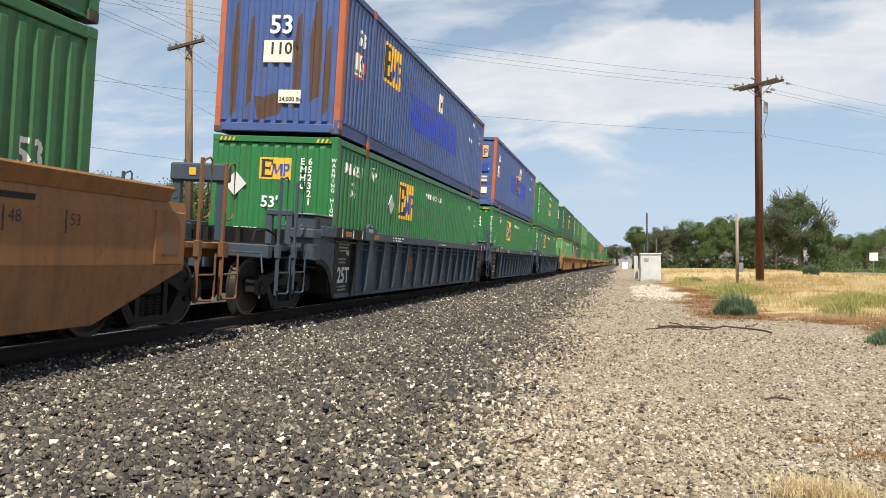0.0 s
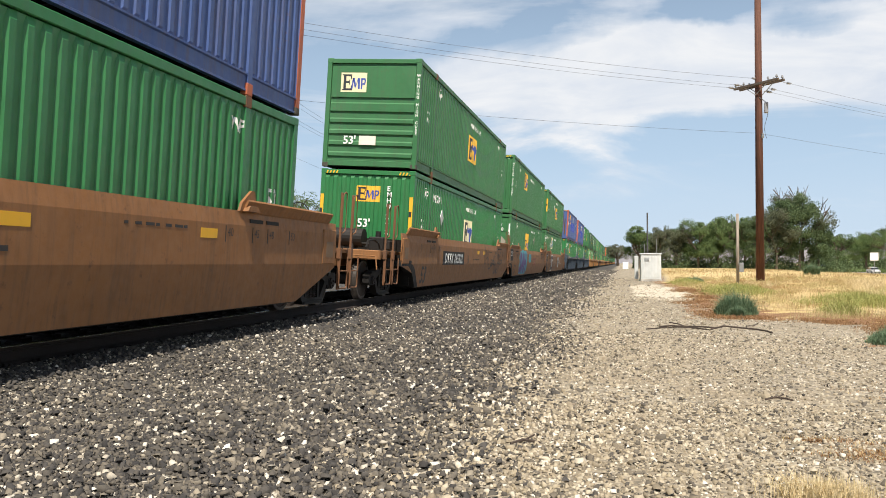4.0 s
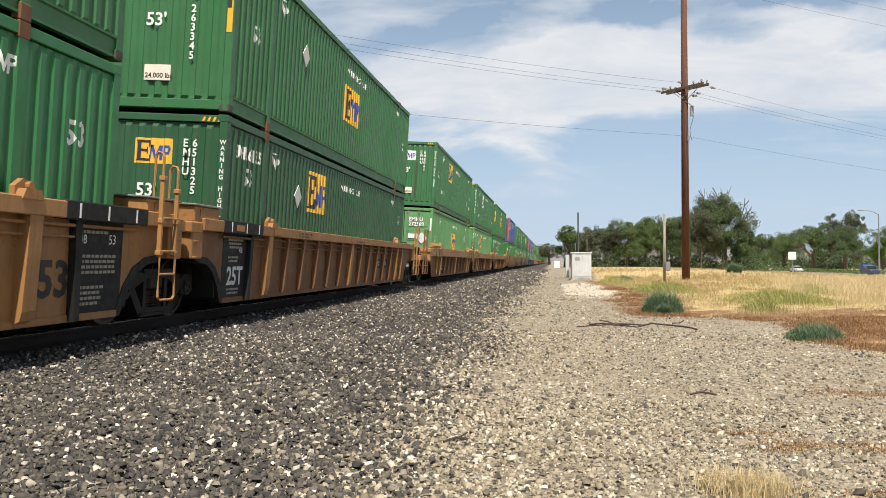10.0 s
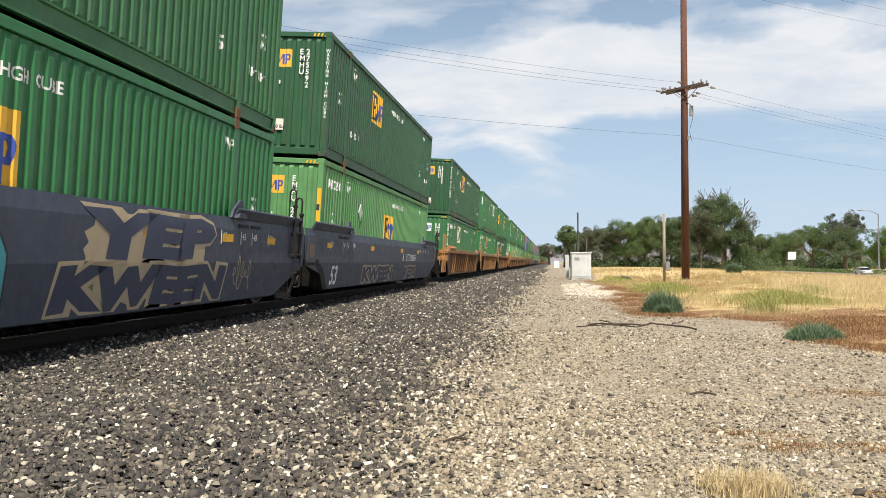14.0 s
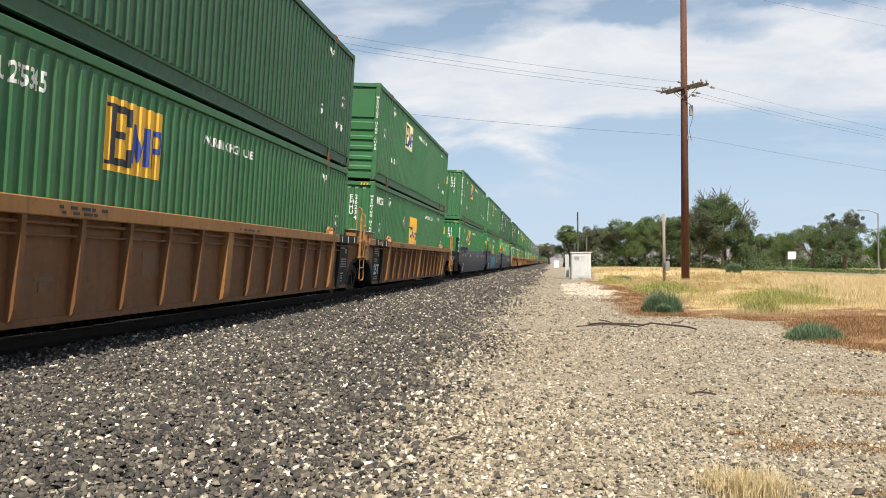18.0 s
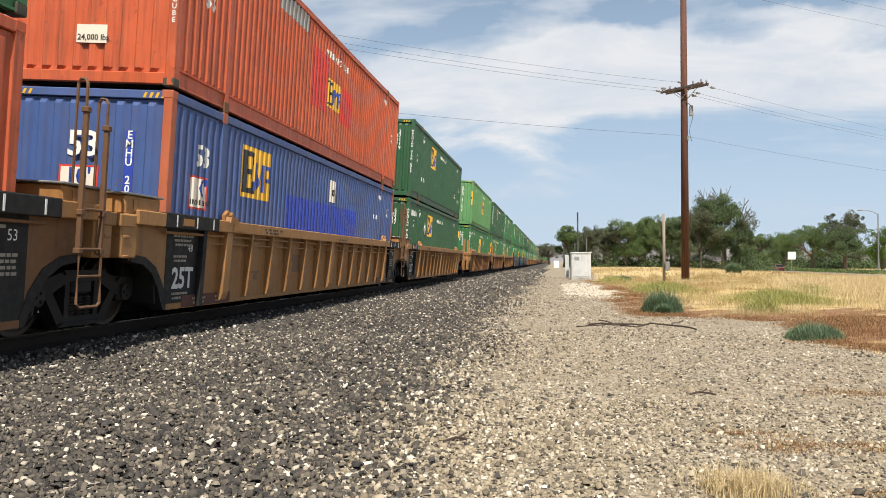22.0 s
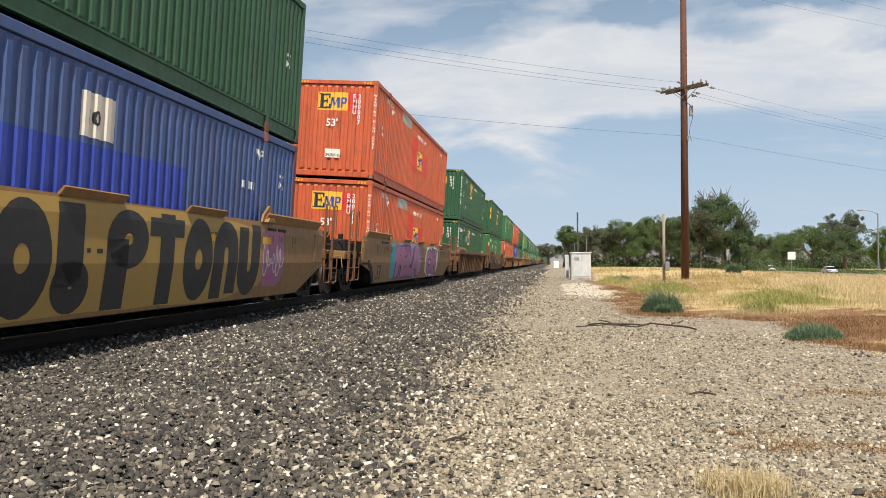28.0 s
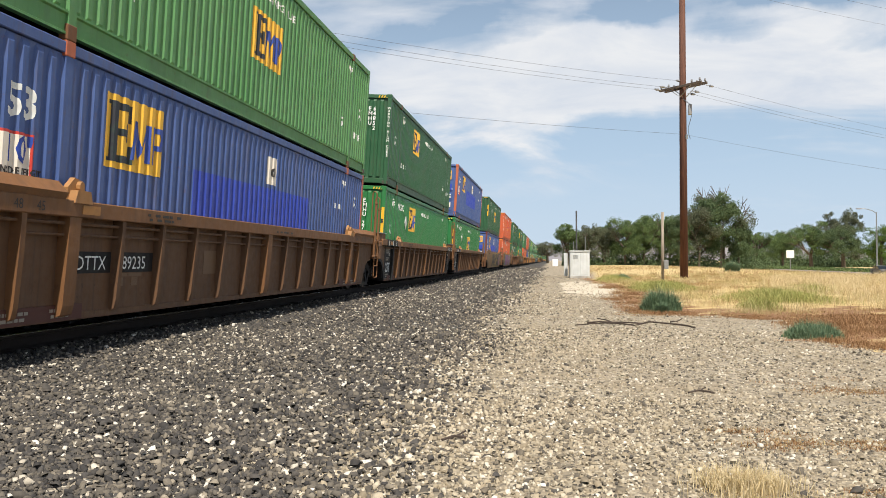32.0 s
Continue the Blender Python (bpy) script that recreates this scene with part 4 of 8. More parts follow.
        if spec.get("blue_patch"):
            end_text("number", "53", 0.36, -0.24, 1.94, ink, c)
            end_panel_mark("sticker_rim", c, -0.34, 1.37, 0.60, 0.43, STICKER if spec.get("stain") else RED_PATCH, "coloured rim of the sticker")
            end_panel_mark("sticker", c, -0.31, 1.40, 0.54, 0.37, STICKER, "white height sticker", 0.003)
            end_text("lettering", '110"' if spec.get("stain") else "10'", 0.24, -0.24, 1.53, BLACK if spec.get("stain") else BLUE_INK, c)
            if not spec.get("stain"):
                end_panel_mark("code_strip", c, 0.635, 1.05, 0.14, 1.26, BLUE_PATCH, "bright blue number strip")
                end_text("code", stack_chars("EMHU 20-87"), 0.115, 0.705, 2.20, ink, c, line=0.80, align="CENTER")
        else:
            low = 0.13 if spec.get("strip") else 0.0
            end_text("number", "53'", 0.22, -0.22, 1.52 - low, ink, c)
            end_text("lettering", stack_chars("EMHU"), 0.13, 0.56, 2.36, ink, c, line=0.86)
            one = spec.get("strip")
            end_text("code", stack_chars(spec.get("digits", "26234")), 0.13, 0.56 if one else 0.72, 1.62 if one else 2.36, ink, c, line=0.86)
        sx, sz = (0.0, 0.58) if spec.get("blue_patch") else (-0.22, 0.48 if spec.get("strip") else 0.58)
        end_panel_mark("sticker", c, sx + 0.02, sz, 0.46, 0.26, STICKER, "white weight sticker")
        end_text("lettering", "24,000 lbs", 0.085, sx + 0.035, sz + 0.04, BLACK, c)
        if spec.get("table", not spec.get("strip")):
            def small(bm):
                for r in range(8):
                    boxed(bm, -0.76, -0.66, -HL + 0.002, -HL + 0.012, 0.55 + r * 0.075, 0.586 + r * 0.075)
                    for q in range(3 + (r * 5) % 2):
                        boxed(bm, -0.60 + q * 0.085, -0.53 + q * 0.085, -HL + 0.002, -HL + 0.012, 0.55 + r * 0.075, 0.586 + r * 0.075)
            part("small_print", flat_mesh("table", small), ink, c, "block of small white print")["kind"] = "stuff"
        if spec.get("strip"):
            for k in (-1.285, 1.185):
                end_panel_mark("height_strip", c, k, 1.30, 0.095, 0.92, REFLECTOR, "yellow warning strip", 0.006)
                end_panel_mark("height_mark", c, k, 1.70, 0.07, 0.14, BLACK, "black mark on the strip", 0.010)
        elif not spec.get("blue_patch"):
            end_text("lettering", stack_chars("WARNING HIGH CUBE"), 0.075, 1.245, 2.42, ink, c, line=0.92, align="CENTER")
        if spec.get("end_diamond"):
            diamond(c, "end", -0.78, 1.95, 0.24, spec["end_diamond"])
        for x in (-1.16, 0.86):
            def stripes(bm):
                for k in range(4):
                    prism(bm, [(x + k * 0.09, 2.785), (x + 0.04 + k * 0.09, 2.785), (x + 0.07 + k * 0.09, 2.86), (x + 0.03 + k * 0.09, 2.86)], "y", -HL - 0.003, -HL + 0.01)
            part("hazard_stripes", flat_mesh(("hz", x), stripes), REFLECTOR, c)
    elif kind == "swaged":
        end_logo(c, -0.90, 2.0, 0.72, 0.52, spec.get("end_back", LOGO_CREAM), True)
        end_text("number", "53'", 0.22, -0.75, 0.62, ink, c)
        end_panel_mark("sticker", c, -0.30, 0.60, 0.46, 0.24, STICKER, "white weight sticker", 0.01)
        end_text("lettering", stack_chars("WARNING HIGH CUBE"), 0.075, 1.245, 2.42, ink, c, line=0.92, align="CENTER")
    else:
        if spec.get("two_logos"):
            end_logo(c, -1.00, 2.04, 0.80, 0.50, LOGO_YELLOW, True)
            end_logo(c, 0.14, 2.04, 0.80, 0.50, LOGO_YELLOW, True)
            end_panel_mark("sticker", c, 0.55, 1.44, 0.44, 0.34, BLUE_PATCH, "bright blue number sticker", 0.012)
            end_text("code", "EMHU\n205919", 0.11, 0.58, 1.62, WHITE, c, line=0.92)
            end_panel_mark("sticker", c, 0.45, 0.50, 0.52, 0.26, STICKER, "cream weight sticker", 0.012)
            end_text("lettering", "24,000 lbs", 0.085, 0.47, 0.55, BLACK, c)
            end_panel_mark("sticker", c, 0.30, 1.00, 0.66, 0.24, PLACARD, "pale data sticker", 0.012)
        else:
            end_logo(c, -0.92, 2.02, 0.56, 0.42, spec.get("end_back", LOGO_YELLOW), True)
        if not spec.get("two_logos"):
            end_text("code", spec.get("door_code", "EMHU\n272583"), 0.17, 0.22, 2.30, ink, c, line=0.92)
            end_panel_mark("sticker", c, 0.22, 1.52, 0.46, 0.20, LOGO_WHITE, "white sticker", 0.012)
        if spec.get("end_diamond"):
            diamond(c, "end", 0.84, 1.55, 0.26, spec["end_diamond"])
        for x in () if spec.get("two_logos") else (-1.25, 1.18):
            end_panel_mark("reflective_tape", c, x, 1.9, 0.07, 0.55, LOGO_WHITE, "white tape", 0.004)
    return c


# ---------------------------------------------------------------- well cars
TRUCK_Y = 9.55
WR = 0.46
WHEELSETS = {1: [], -1: []}
KM = None


def car_meshes():
    K = {}
    for half, tag in ((7.95, "ribbed"), (7.75, "smooth")):
        if tag == "ribbed":
            def sheet(bm, h=half):
                leg = [(8.95, 0.88), (8.62, 0.84), (8.38, 0.72), (8.20, 0.52), (8.08, 0.30), (8.02, 0.21)]
                prism(bm, [(-9.05, 1.37)] + [(-y, z) for y, z in leg] + leg[::-1] + [(9.05, 1.37)], "x", 1.355, 1.385)
        else:
            def sheet(bm, h=half):
                ys = [(-8.95, -8.85), (-8.45, -8.4), (-h - 0.1, -h - 0.1)]
                prof = [(1.47, 1.60), (1.50, 1.40), (1.50, 0.86), (1.494, 0.80), (1.492, 0.78), (1.477, 0.62), (1.44, 0.24), (1.40, 0.24), (1.44, 0.62), (1.452, 0.78), (1.454, 0.80), (1.46, 0.86), (1.46, 1.40), (1.43, 1.60)]
                def cut(z):
                    return float(np.interp(z, [0.24, 0.62, 0.781, 0.80], [7.9, 8.38, 8.8, 9.5]))
                a = [bm.verts.new((x, -cut(z), z)) for x, z in prof]
                b = [bm.verts.new((x, cut(z), z)) for x, z in prof]
                bm.faces.new(a), bm.faces.new(b[::-1])
                for i in range(len(prof)):
                    j = (i + 1) % len(prof)
                    bm.faces.new((a[i], b[i], b[j], a[j]))
        K[tag + "_sheet"] = mesh_of("side_sheet", sheet)

    def chord(bm):
        boxed(bm, 1.33, 1.53, -9.06, 9.06, 1.345, 1.53, 0.012)
    K["chord"] = mesh_of("top_chord", chord)

    def deep_chord(bm):
        boxed(bm, 1.33, 1.53, -5.95, 5.95, 1.15, 1.53, 0.012)
        for y0, y1 in ((-9.06, -5.97), (5.97, 9.06)):
            boxed(bm, 1.33, 1.525, y0, y1, 1.13, 1.47, 0.012)
        boxed(bm, 1.38, 1.537, 0.10, 0.16, 1.15, 1.535)
    K["deep_chord"] = mesh_of("top_chord", deep_chord)

    def lower(bm):
        boxed(bm, 1.30, 1.402, -7.96, 7.96, 0.20, 0.285, 0.008)
    K["lower"] = mesh_of("bottom_chord", lower)

    def rib(bm):
        prism(bm, [(1.38, 1.345), (1.515, 1.345), (1.508, 0.95), (1.478, 0.40), (1.455, 0.29), (1.38, 0.25)], "y", -0.038, 0.038)
    K["rib"] = mesh_of("rib", rib)

    def wide_rib(bm):
        prism(bm, [(1.38, 1.345), (1.522, 1.345), (1.516, 0.95), (1.492, 0.38), (1.47, 0.28), (1.38, 0.24)], "y", -0.105, 0.105)
    K["wide_rib"] = mesh_of("rib", wide_rib)

    def ribs(bm):
        for i in range(13):
            boxed(bm, 1.38, 1.49, -6.15 + i * 1.025 - 0.045, -6.15 + i * 1.025 + 0.045, 0.31, 1.34)
    K["ribs"] = mesh_of("ribs", ribs)

    def pipe(bm):
        tube(bm, (1.45, -8.2, 1.275), (1.45, 8.2, 1.275), 0.020, 8)
    K["pipe"] = mesh_of("brake_pipe", pipe)

    def thin_pipe(bm):
        tube(bm, (1.45, -6.9, 1.15), (1.45, 6.9, 1.15), 0.015, 8)
    K["thin_pipe"] = mesh_of("conduit", thin_pipe)

    def hatch(bm):
        boxed(bm, 0.90, 1.47, -9.30, -8.42, 1.46, 1.70, 0.02)
        boxed(bm, 1.47, 1.485, -9.12, -8.60, 1.50, 1.66, 0.006)
    K["hatch"] = mesh_of("equipment_box", hatch)
    K["lid"] = mesh_of("box_lid", lambda bm: boxed(bm, 0.87, 1.50, -9.34, -8.38, 1.702, 1.73, 0.008))

    def loop(bm):
        boxed(bm, 0.98, 1.10, -9.46, -9.36, 1.12, 1.72, 0.02), boxed(bm, 0.62, 0.74, -9.46, -9.36, 1.12, 1.72, 0.02)
        boxed(bm, 0.62, 1.10, -9.47, -9.35, 1.66, 1.77, 0.02)
    K["loop"] = mesh_of("guard_loop", loop)

    def black_chord(bm):
        boxed(bm, 1.32, 1.536, -8.35, -6.62, 1.338, 1.545, 0.012)
    K["black_chord"] = mesh_of("black_chord_section", black_chord)

    def black_sheet(bm):
        prism(bm, [(-8.02, 0.215), (-6.95, 0.215), (-6.95, 1.34), (-8.02, 1.34)], "x", 1.380, 1.391)
        prism(bm, [(-7.06, 0.215), (-6.95, 0.215), (-6.90, 1.34), (-7.02, 1.34)], "x", 1.391, 1.475)
    K["black_sheet"] = mesh_of("black_panel", black_sheet)

    def ladder(bm, high=2.88):
        for y, top in ((0.0, high), (0.42, high - 0.14)):
            boxed(bm, -0.028, 0.028, y, y + 0.05, 0.95, top - 0.32, 0.006)
            sweep(bm, [(0.0, y + 0.02, 0.95), (0.0, y + 0.02, top - 0.06), (-0.03, y + 0.03, top - 0.01), (-0.09, y + 0.04, top), (-0.13, y + 0.05, top - 0.05), (-0.13, y + 0.05, 1.35)], 0.019, 6)
            for z in (1.0, 1.42, top - 0.34):
                boxed(bm, -0.04, 0.04, y - 0.015, y + 0.065, z - 0.03, z + 0.03, 0.006)
        for z in (1.02, 1.46):
            tube(bm, (0.02, 0.03, z), (0.02, 0.45, z), 0.016, 6)
        sweep(bm, [(0.02, 0.02, 1.0), (0.03, 0.0, 0.42), (0.03, 0.05, 0.38), (0.03, 0.40, 0.38), (0.03, 0.45, 0.42), (0.02, 0.44, 1.0)], 0.018, 6)
        tube(bm, (0.03, 0.01, 0.72), (0.03, 0.44, 0.72), 0.016, 6)
    K["ladder"] = mesh_of("ladder", ladder)
    K["short_ladder"] = mesh_of("ladder", lambda bm: ladder(bm, 2.32))

    def portal(bm):
        for x in (-0.55, 0.25):
            boxed(bm, x - 0.07, x + 0.07, -10.42, -10.30, 1.14, 2.30, 0.01)
        boxed(bm, -0.66, 0.36, -10.46, -10.26, 2.12, 2.42, 0.03)
        for k in range(6):
            tube(bm, (-0.55, -10.43, 1.3 + k * 0.14), (-0.55, -10.422, 1.3 + k * 0.14), 0.04, 8)
    K["portal"] = mesh_of("end_frame", portal)

    def lip(bm):
        prism(bm, [(1.44, 1.585), (1.49, 1.585), (1.555, 1.675), (1.535, 1.69)], "y", -0.65, 0.65)
    K["lip"] = mesh_of("guide_lip", lip)

    def smooth_leg(bm):
        edge, inner = [(-9.48, 0.802), (-8.82, 0.80), (-8.40, 0.63), (-7.92, 0.245)], [(-7.62, 0.245), (-8.12, 0.70), (-8.62, 0.94), (-9.48, 0.94)]
        pts = edge + inner
        a = [bm.verts.new((float(np.interp(z, [0.24, 0.86], [1.445, 1.504])), y, z)) for y, z in pts]
        b = [bm.verts.new((float(np.interp(z, [0.24, 0.86], [1.25, 1.25])), y, z)) for y, z in pts]
        n = len(pts)
        for i in range(3):
            for q in (a, b):
                bm.faces.new((q[i], q[i + 1], q[n - 2 - i], q[n - 1 - i]))
        for i in range(n):
            bm.faces.new((a[i], a[(i + 1) % n], b[(i + 1) % n], b[i]))
        bmesh.ops.recalc_face_normals(bm, faces=bm.faces[:])
    K["smooth_leg"] = mesh_of("end_leg", smooth_leg)

    def ribbed_leg(bm):
        edge = [(-8.95, 0.872), (-8.63, 0.832), (-8.39, 0.712), (-8.21, 0.512), (-8.09, 0.29), (-8.03, 0.205)]
        inner = [(-7.90, 0.205), (-7.96, 0.32), (-8.08, 0.57), (-8.29, 0.80), (-8.58, 0.93), (-8.95, 0.97)]
        pts = edge + inner
        n = len(pts)
        a, b = [bm.verts.new((1.397, y, z)) for y, z in pts], [bm.verts.new((1.20, y, z)) for y, z in pts]
        for i in range(5):
            for q in (a, b):
                bm.faces.new((q[i], q[i + 1], q[n - 2 - i], q[n - 1 - i]))
        for i in range(n):
            bm.faces.new((a[i], a[(i + 1) % n], b[(i + 1) % n], b[i]))
        bmesh.ops.recalc_face_normals(bm, faces=bm.faces[:])
    K["ribbed_leg"] = mesh_of("end_leg", ribbed_leg)

    def window(bm):
        boxed(bm, 1.46, 1.515, 0.0, 0.62, 0.86, 1.48, 0.012)
    K["end_box"] = mesh_of("end_panel", window)

    def cap(bm):
        prism(bm, [(1.33, 1.53), (1.52, 1.53), (1.55, 1.60), (1.42, 1.72), (1.36, 1.72)], "y", -8.85, -6.35)
    K["cap"] = mesh_of("guide_rail", cap)

    def flap(bm):
        prism(bm, [(1.44, 1.585), (1.49, 1.585), (1.57, 1.74), (1.55, 1.765), (1.53, 1.74)], "y", -9.1, -5.75)
        prism(bm, [(-6.15, 1.60), (-5.62, 1.60), (-5.68, 1.72), (-5.95, 1.90), (-6.05, 1.90)], "x", 1.46, 1.50)
        prism(bm, [(-6.10, 1.60), (-5.70, 1.60), (-5.78, 1.68), (-6.0, 1.68)], "x", 1.50, 1.58)
    K["flap"] = mesh_of("guide_flap", flap)

    def horn(bm):
        prism(bm, [(-0.17, 1.50), (0.17, 1.50), (0.17, 1.59), (0.09, 1.68), (-0.05, 1.70), (-0.17, 1.62)], "x", 1.39, 1.45)
        prism(bm, [(-0.17, 1.50), (0.17, 1.50), (0.12, 1.60), (-0.12, 1.60)], "x", 1.45, 1.545)
        tube(bm, (1.45, 0.02, 1.63), (1.50, 0.02, 1.63), 0.045, 10)
    K["horn"] = mesh_of("container_guide", horn)

    def floor(bm):
        boxed(bm, -1.38, 1.38, -7.85, 7.85, 0.22, 0.30)
        for y in (-6.1, 0.0, 6.1):
            boxed(bm, -1.38, 1.38, y - 0.3, y + 0.3, 0.30, 0.345)
    K["floor"] = mesh_of("well_floor", floor)

    def bulk(bm):
        prism(bm, [(-8.22, 0.30), (-8.18, 0.30), (-8.36, 1.45), (-8.44, 1.45)], "x", -1.36, 1.36)
        for x in (-1.0, -0.35, 0.35, 1.0):
            boxed(bm, x - 0.05, x + 0.05, -8.55, -8.35, 0.55, 1.42)
    K["bulk"] = mesh_of("bulkhead", bulk)

    def corner(bm):
        # end post of the side sill, with an oval hole's rim
        boxed(bm, 1.02, 1.50, -9.40, -9.02, 0.92, 1.47, 0.02)
        boxed(bm, 1.06, 1.515, -9.46, -9.10, 1.30, 1.46, 0.015)
        boxed(bm, 1.48, 1.512, -9.36, -9.22, 0.92, 0.96, 0.01), boxed(bm, 1.48, 1.512, -9.36, -9.22, 1.16, 1.20, 0.01)
    K["corner"] = mesh_of("sill_end", corner)

    def deck(bm):
        boxed(bm, -1.32, 1.32, -10.75, -8.45, 1.06, 1.14, 0.01)
        boxed(bm, -0.35, 0.35, -11.0, -8.4, 0.74, 1.10, 0.02)
        boxed(bm, -1.36, 1.36, -10.9, -10.72, 0.94, 1.15, 0.015)
        for x in (-0.9, 0.9):
            boxed(bm, x - 0.06, x + 0.06, -10.7, -8.5, 0.92, 1.06)
    K["deck"] = mesh_of("end_platform", deck)

    def grating(bm):
        for i in range(11):
            y = -10.62 + i * 0.075
            boxed(bm, -1.25, 1.25, y, y + 0.03, 1.145, 1.175)
    K["grating"] = mesh_of("walkway_grating", grating)

    def rigging(bm):
        tube(bm, (0.55, -10.6, 1.0), (1.25, -8.6, 0.78), 0.025, 6), tube(bm, (-0.4, -10.7, 0.9), (-0.2, -8.6, 0.7), 0.03, 6)
        boxed(bm, 0.95, 1.25, -9.9, -9.55, 0.74, 0.98, 0.03)
        tube(bm, (1.28, -10.4, 0.95), (1.28, -8.7, 0.95), 0.022, 6)
        tube(bm, (1.1, -9.72, 0.6), (1.1, -9.72, 1.2), 0.035, 8)
        sweep(bm, [(0.9, -10.5, 1.2), (0.92, -10.45, 1.36), (0.95, -10.1, 1.40), (0.98, -9.8, 1.32), (1.0, -9.7, 1.16)], 0.022, 6)
    K["rigging"] = mesh_of("brake_rigging", rigging)

    def short_deck(bm):
        boxed(bm, -1.0, 1.0, -9.5, -8.45, 1.00, 1.12, 0.01)
        boxed(bm, -0.4, 0.4, -9.55, -8.4, 0.72, 1.05, 0.02)
    K["short_deck"] = mesh_of("end_platform", short_deck)

    def coupler(bm):
        boxed(bm, -0.09, 0.09, -11.45, -10.9, 0.78, 0.94, 0.02)
        prism(bm, [(-0.16, -11.40), (0.10, -11.34), (0.19, -11.48), (0.10, -11.60), (0.02, -11.52), (-0.10, -11.58)], "z", 0.72, 1.0)
    K["coupler"] = mesh_of("coupler", coupler)

    def post(bm):
        boxed(bm, -0.02, 0.02, -0.026, 0.026, 0.36, 2.22, 0.006)
        boxed(bm, -0.04, 0.04, -0.05, 0.05, 0.95, 1.16, 0.008)
    K["post"] = mesh_of("ladder_post", post)

    def grab(bm):
        sweep(bm, [(0.02, 0, 1.55), (0.02, 0, 2.14), (0.02, 0.04, 2.2), (0.02, 0.16, 2.24), (0.02, 0.21, 2.2), (0.02, 0.22, 1.54), (0.02, 0.18, 1.48), (0.02, 0.05, 1.45)], 0.014)
    K["grab"] = mesh_of("grab_iron", grab)

    def stirrup(bm):
        sweep(bm, [(0.03, -0.02, 1.0), (0.03, -0.02, 0.44), (0.03, 0.02, 0.39), (0.03, 0.38, 0.38), (0.03, 0.42, 0.42), (0.03, 0.42, 1.0)], 0.016)
        tube(bm, (0.03, -0.02, 0.72), (0.03, 0.42, 0.72), 0.014, 6)
    K["stirrup"] = mesh_of("step_stirrup", stirrup)

    def lever(bm):
        tube(bm, (-1.3, -11.0, 1.02), (1.3, -11.0, 1.02), 0.014, 6)
        tube(bm, (1.3, -11.0, 1.02), (1.36, -11.05, 0.72), 0.014, 6)
    K["lever"] = mesh_of("uncoupling_lever", lever)

    def hose(bm):
        pts = [Vector((0.3, -11.0, 0.92)), Vector((0.32, -11.2, 0.62)), Vector((0.26, -11.4, 0.40)), Vector((0.18, -11.6, 0.36))]
        sweep(bm, pts, 0.028, 8)
    K["hose"] = mesh_of("air_hose", hose)

    def tank(bm):
        tube(bm, (-1.0, -9.0, 1.44), (0.35, -9.0, 1.44), 0.23, 18)
        for x in (-0.8, 0.1):
            boxed(bm, x - 0.04, x + 0.04, -9.2, -8.8, 1.14, 1.30)
    K["tank"] = mesh_of("air_reservoir", tank)

    def valve(bm):
        boxed(bm, 0.55, 0.95, -9.25, -8.95, 1.15, 1.48, 0.03)
        tube(bm, (0.75, -9.1, 1.48), (0.75, -9.1, 1.62), 0.07, 10)
        tube(bm, (0.3, -9.1, 1.3), (0.55, -9.1, 1.3), 0.03, 8)
        boxed(bm, 0.98, 1.12, -9.3, -9.0, 1.18, 1.40, 0.02)
    K["valve"] = mesh_of("brake_valve", valve)

    def brakewheel(bm):
        n = 20
        ring = [Vector((0.28 * math.cos(i * 2 * math.pi / n), 0, 0.28 * math.sin(i * 2 * math.pi / n))) for i in range(n)]
        sweep(bm, ring, 0.014, 6, True)
        for i in range(0, n, 4):
            tube(bm, (0, 0, 0), ring[i], 0.011, 6)
        tube(bm, (0, -0.02, 0), (0, 0.16, 0), 0.04, 10)
        boxed(bm, -0.12, 0.12, 0.14, 0.30, -0.65, 0.14, 0.02)
    K["brakewheel"] = mesh_of("hand_brake_wheel", brakewheel)

    # truck
    def frame_side(bm):
        # cast side frame with window and arched top
        x0, x1 = 0.93, 1.08
        prism(bm, [(-1.16, 0.58), (-0.72, 0.66), (-0.40, 0.74), (0.40, 0.74), (0.72, 0.66), (1.16, 0.58), (1.16, 0.40), (1.02, 0.34), (0.72, 0.44), (0.30, 0.62), (-0.30, 0.62), (-0.72, 0.44), (-1.02, 0.34), (-1.16, 0.40)], "x", x0, x1)
        prism(bm, [(-0.74, 0.46), (-0.60, 0.50), (-0.36, 0.20), (0.36, 0.20), (0.60, 0.50), (0.74, 0.46), (0.46, 0.10), (-0.46, 0.10)], "x", x0, x1)
        for y in (-0.30, 0.30):
            prism(bm, [(y - 0.045, 0.18), (y + 0.045, 0.18), (y + 0.045, 0.64), (y - 0.045, 0.64)], "x", x0 + 0.01, x1 - 0.01)
        for y in (-0.9, 0.9):
            boxed(bm, x0 - 0.02, x1 + 0.02, y - 0.13, y + 0.13, 0.34, 0.56, 0.03)
            prism(bm, [(y - 0.2, 0.60), (y + 0.2, 0.60), (y + 0.14, 0.66), (y - 0.14, 0.66)], "x", x0, x1 + 0.03)
        prism(bm, [(-0.44, 0.755), (0.44, 0.755), (0.40, 0.70), (-0.40, 0.70)], "x", x1, x1 + 0.03)
        prism(bm, [(-0.50, 0.095), (0.50, 0.095), (0.42, 0.14), (-0.42, 0.14)], "x", x1, x1 + 0.03)
    K["frame_side"] = mesh_of("side_frame", frame_side)

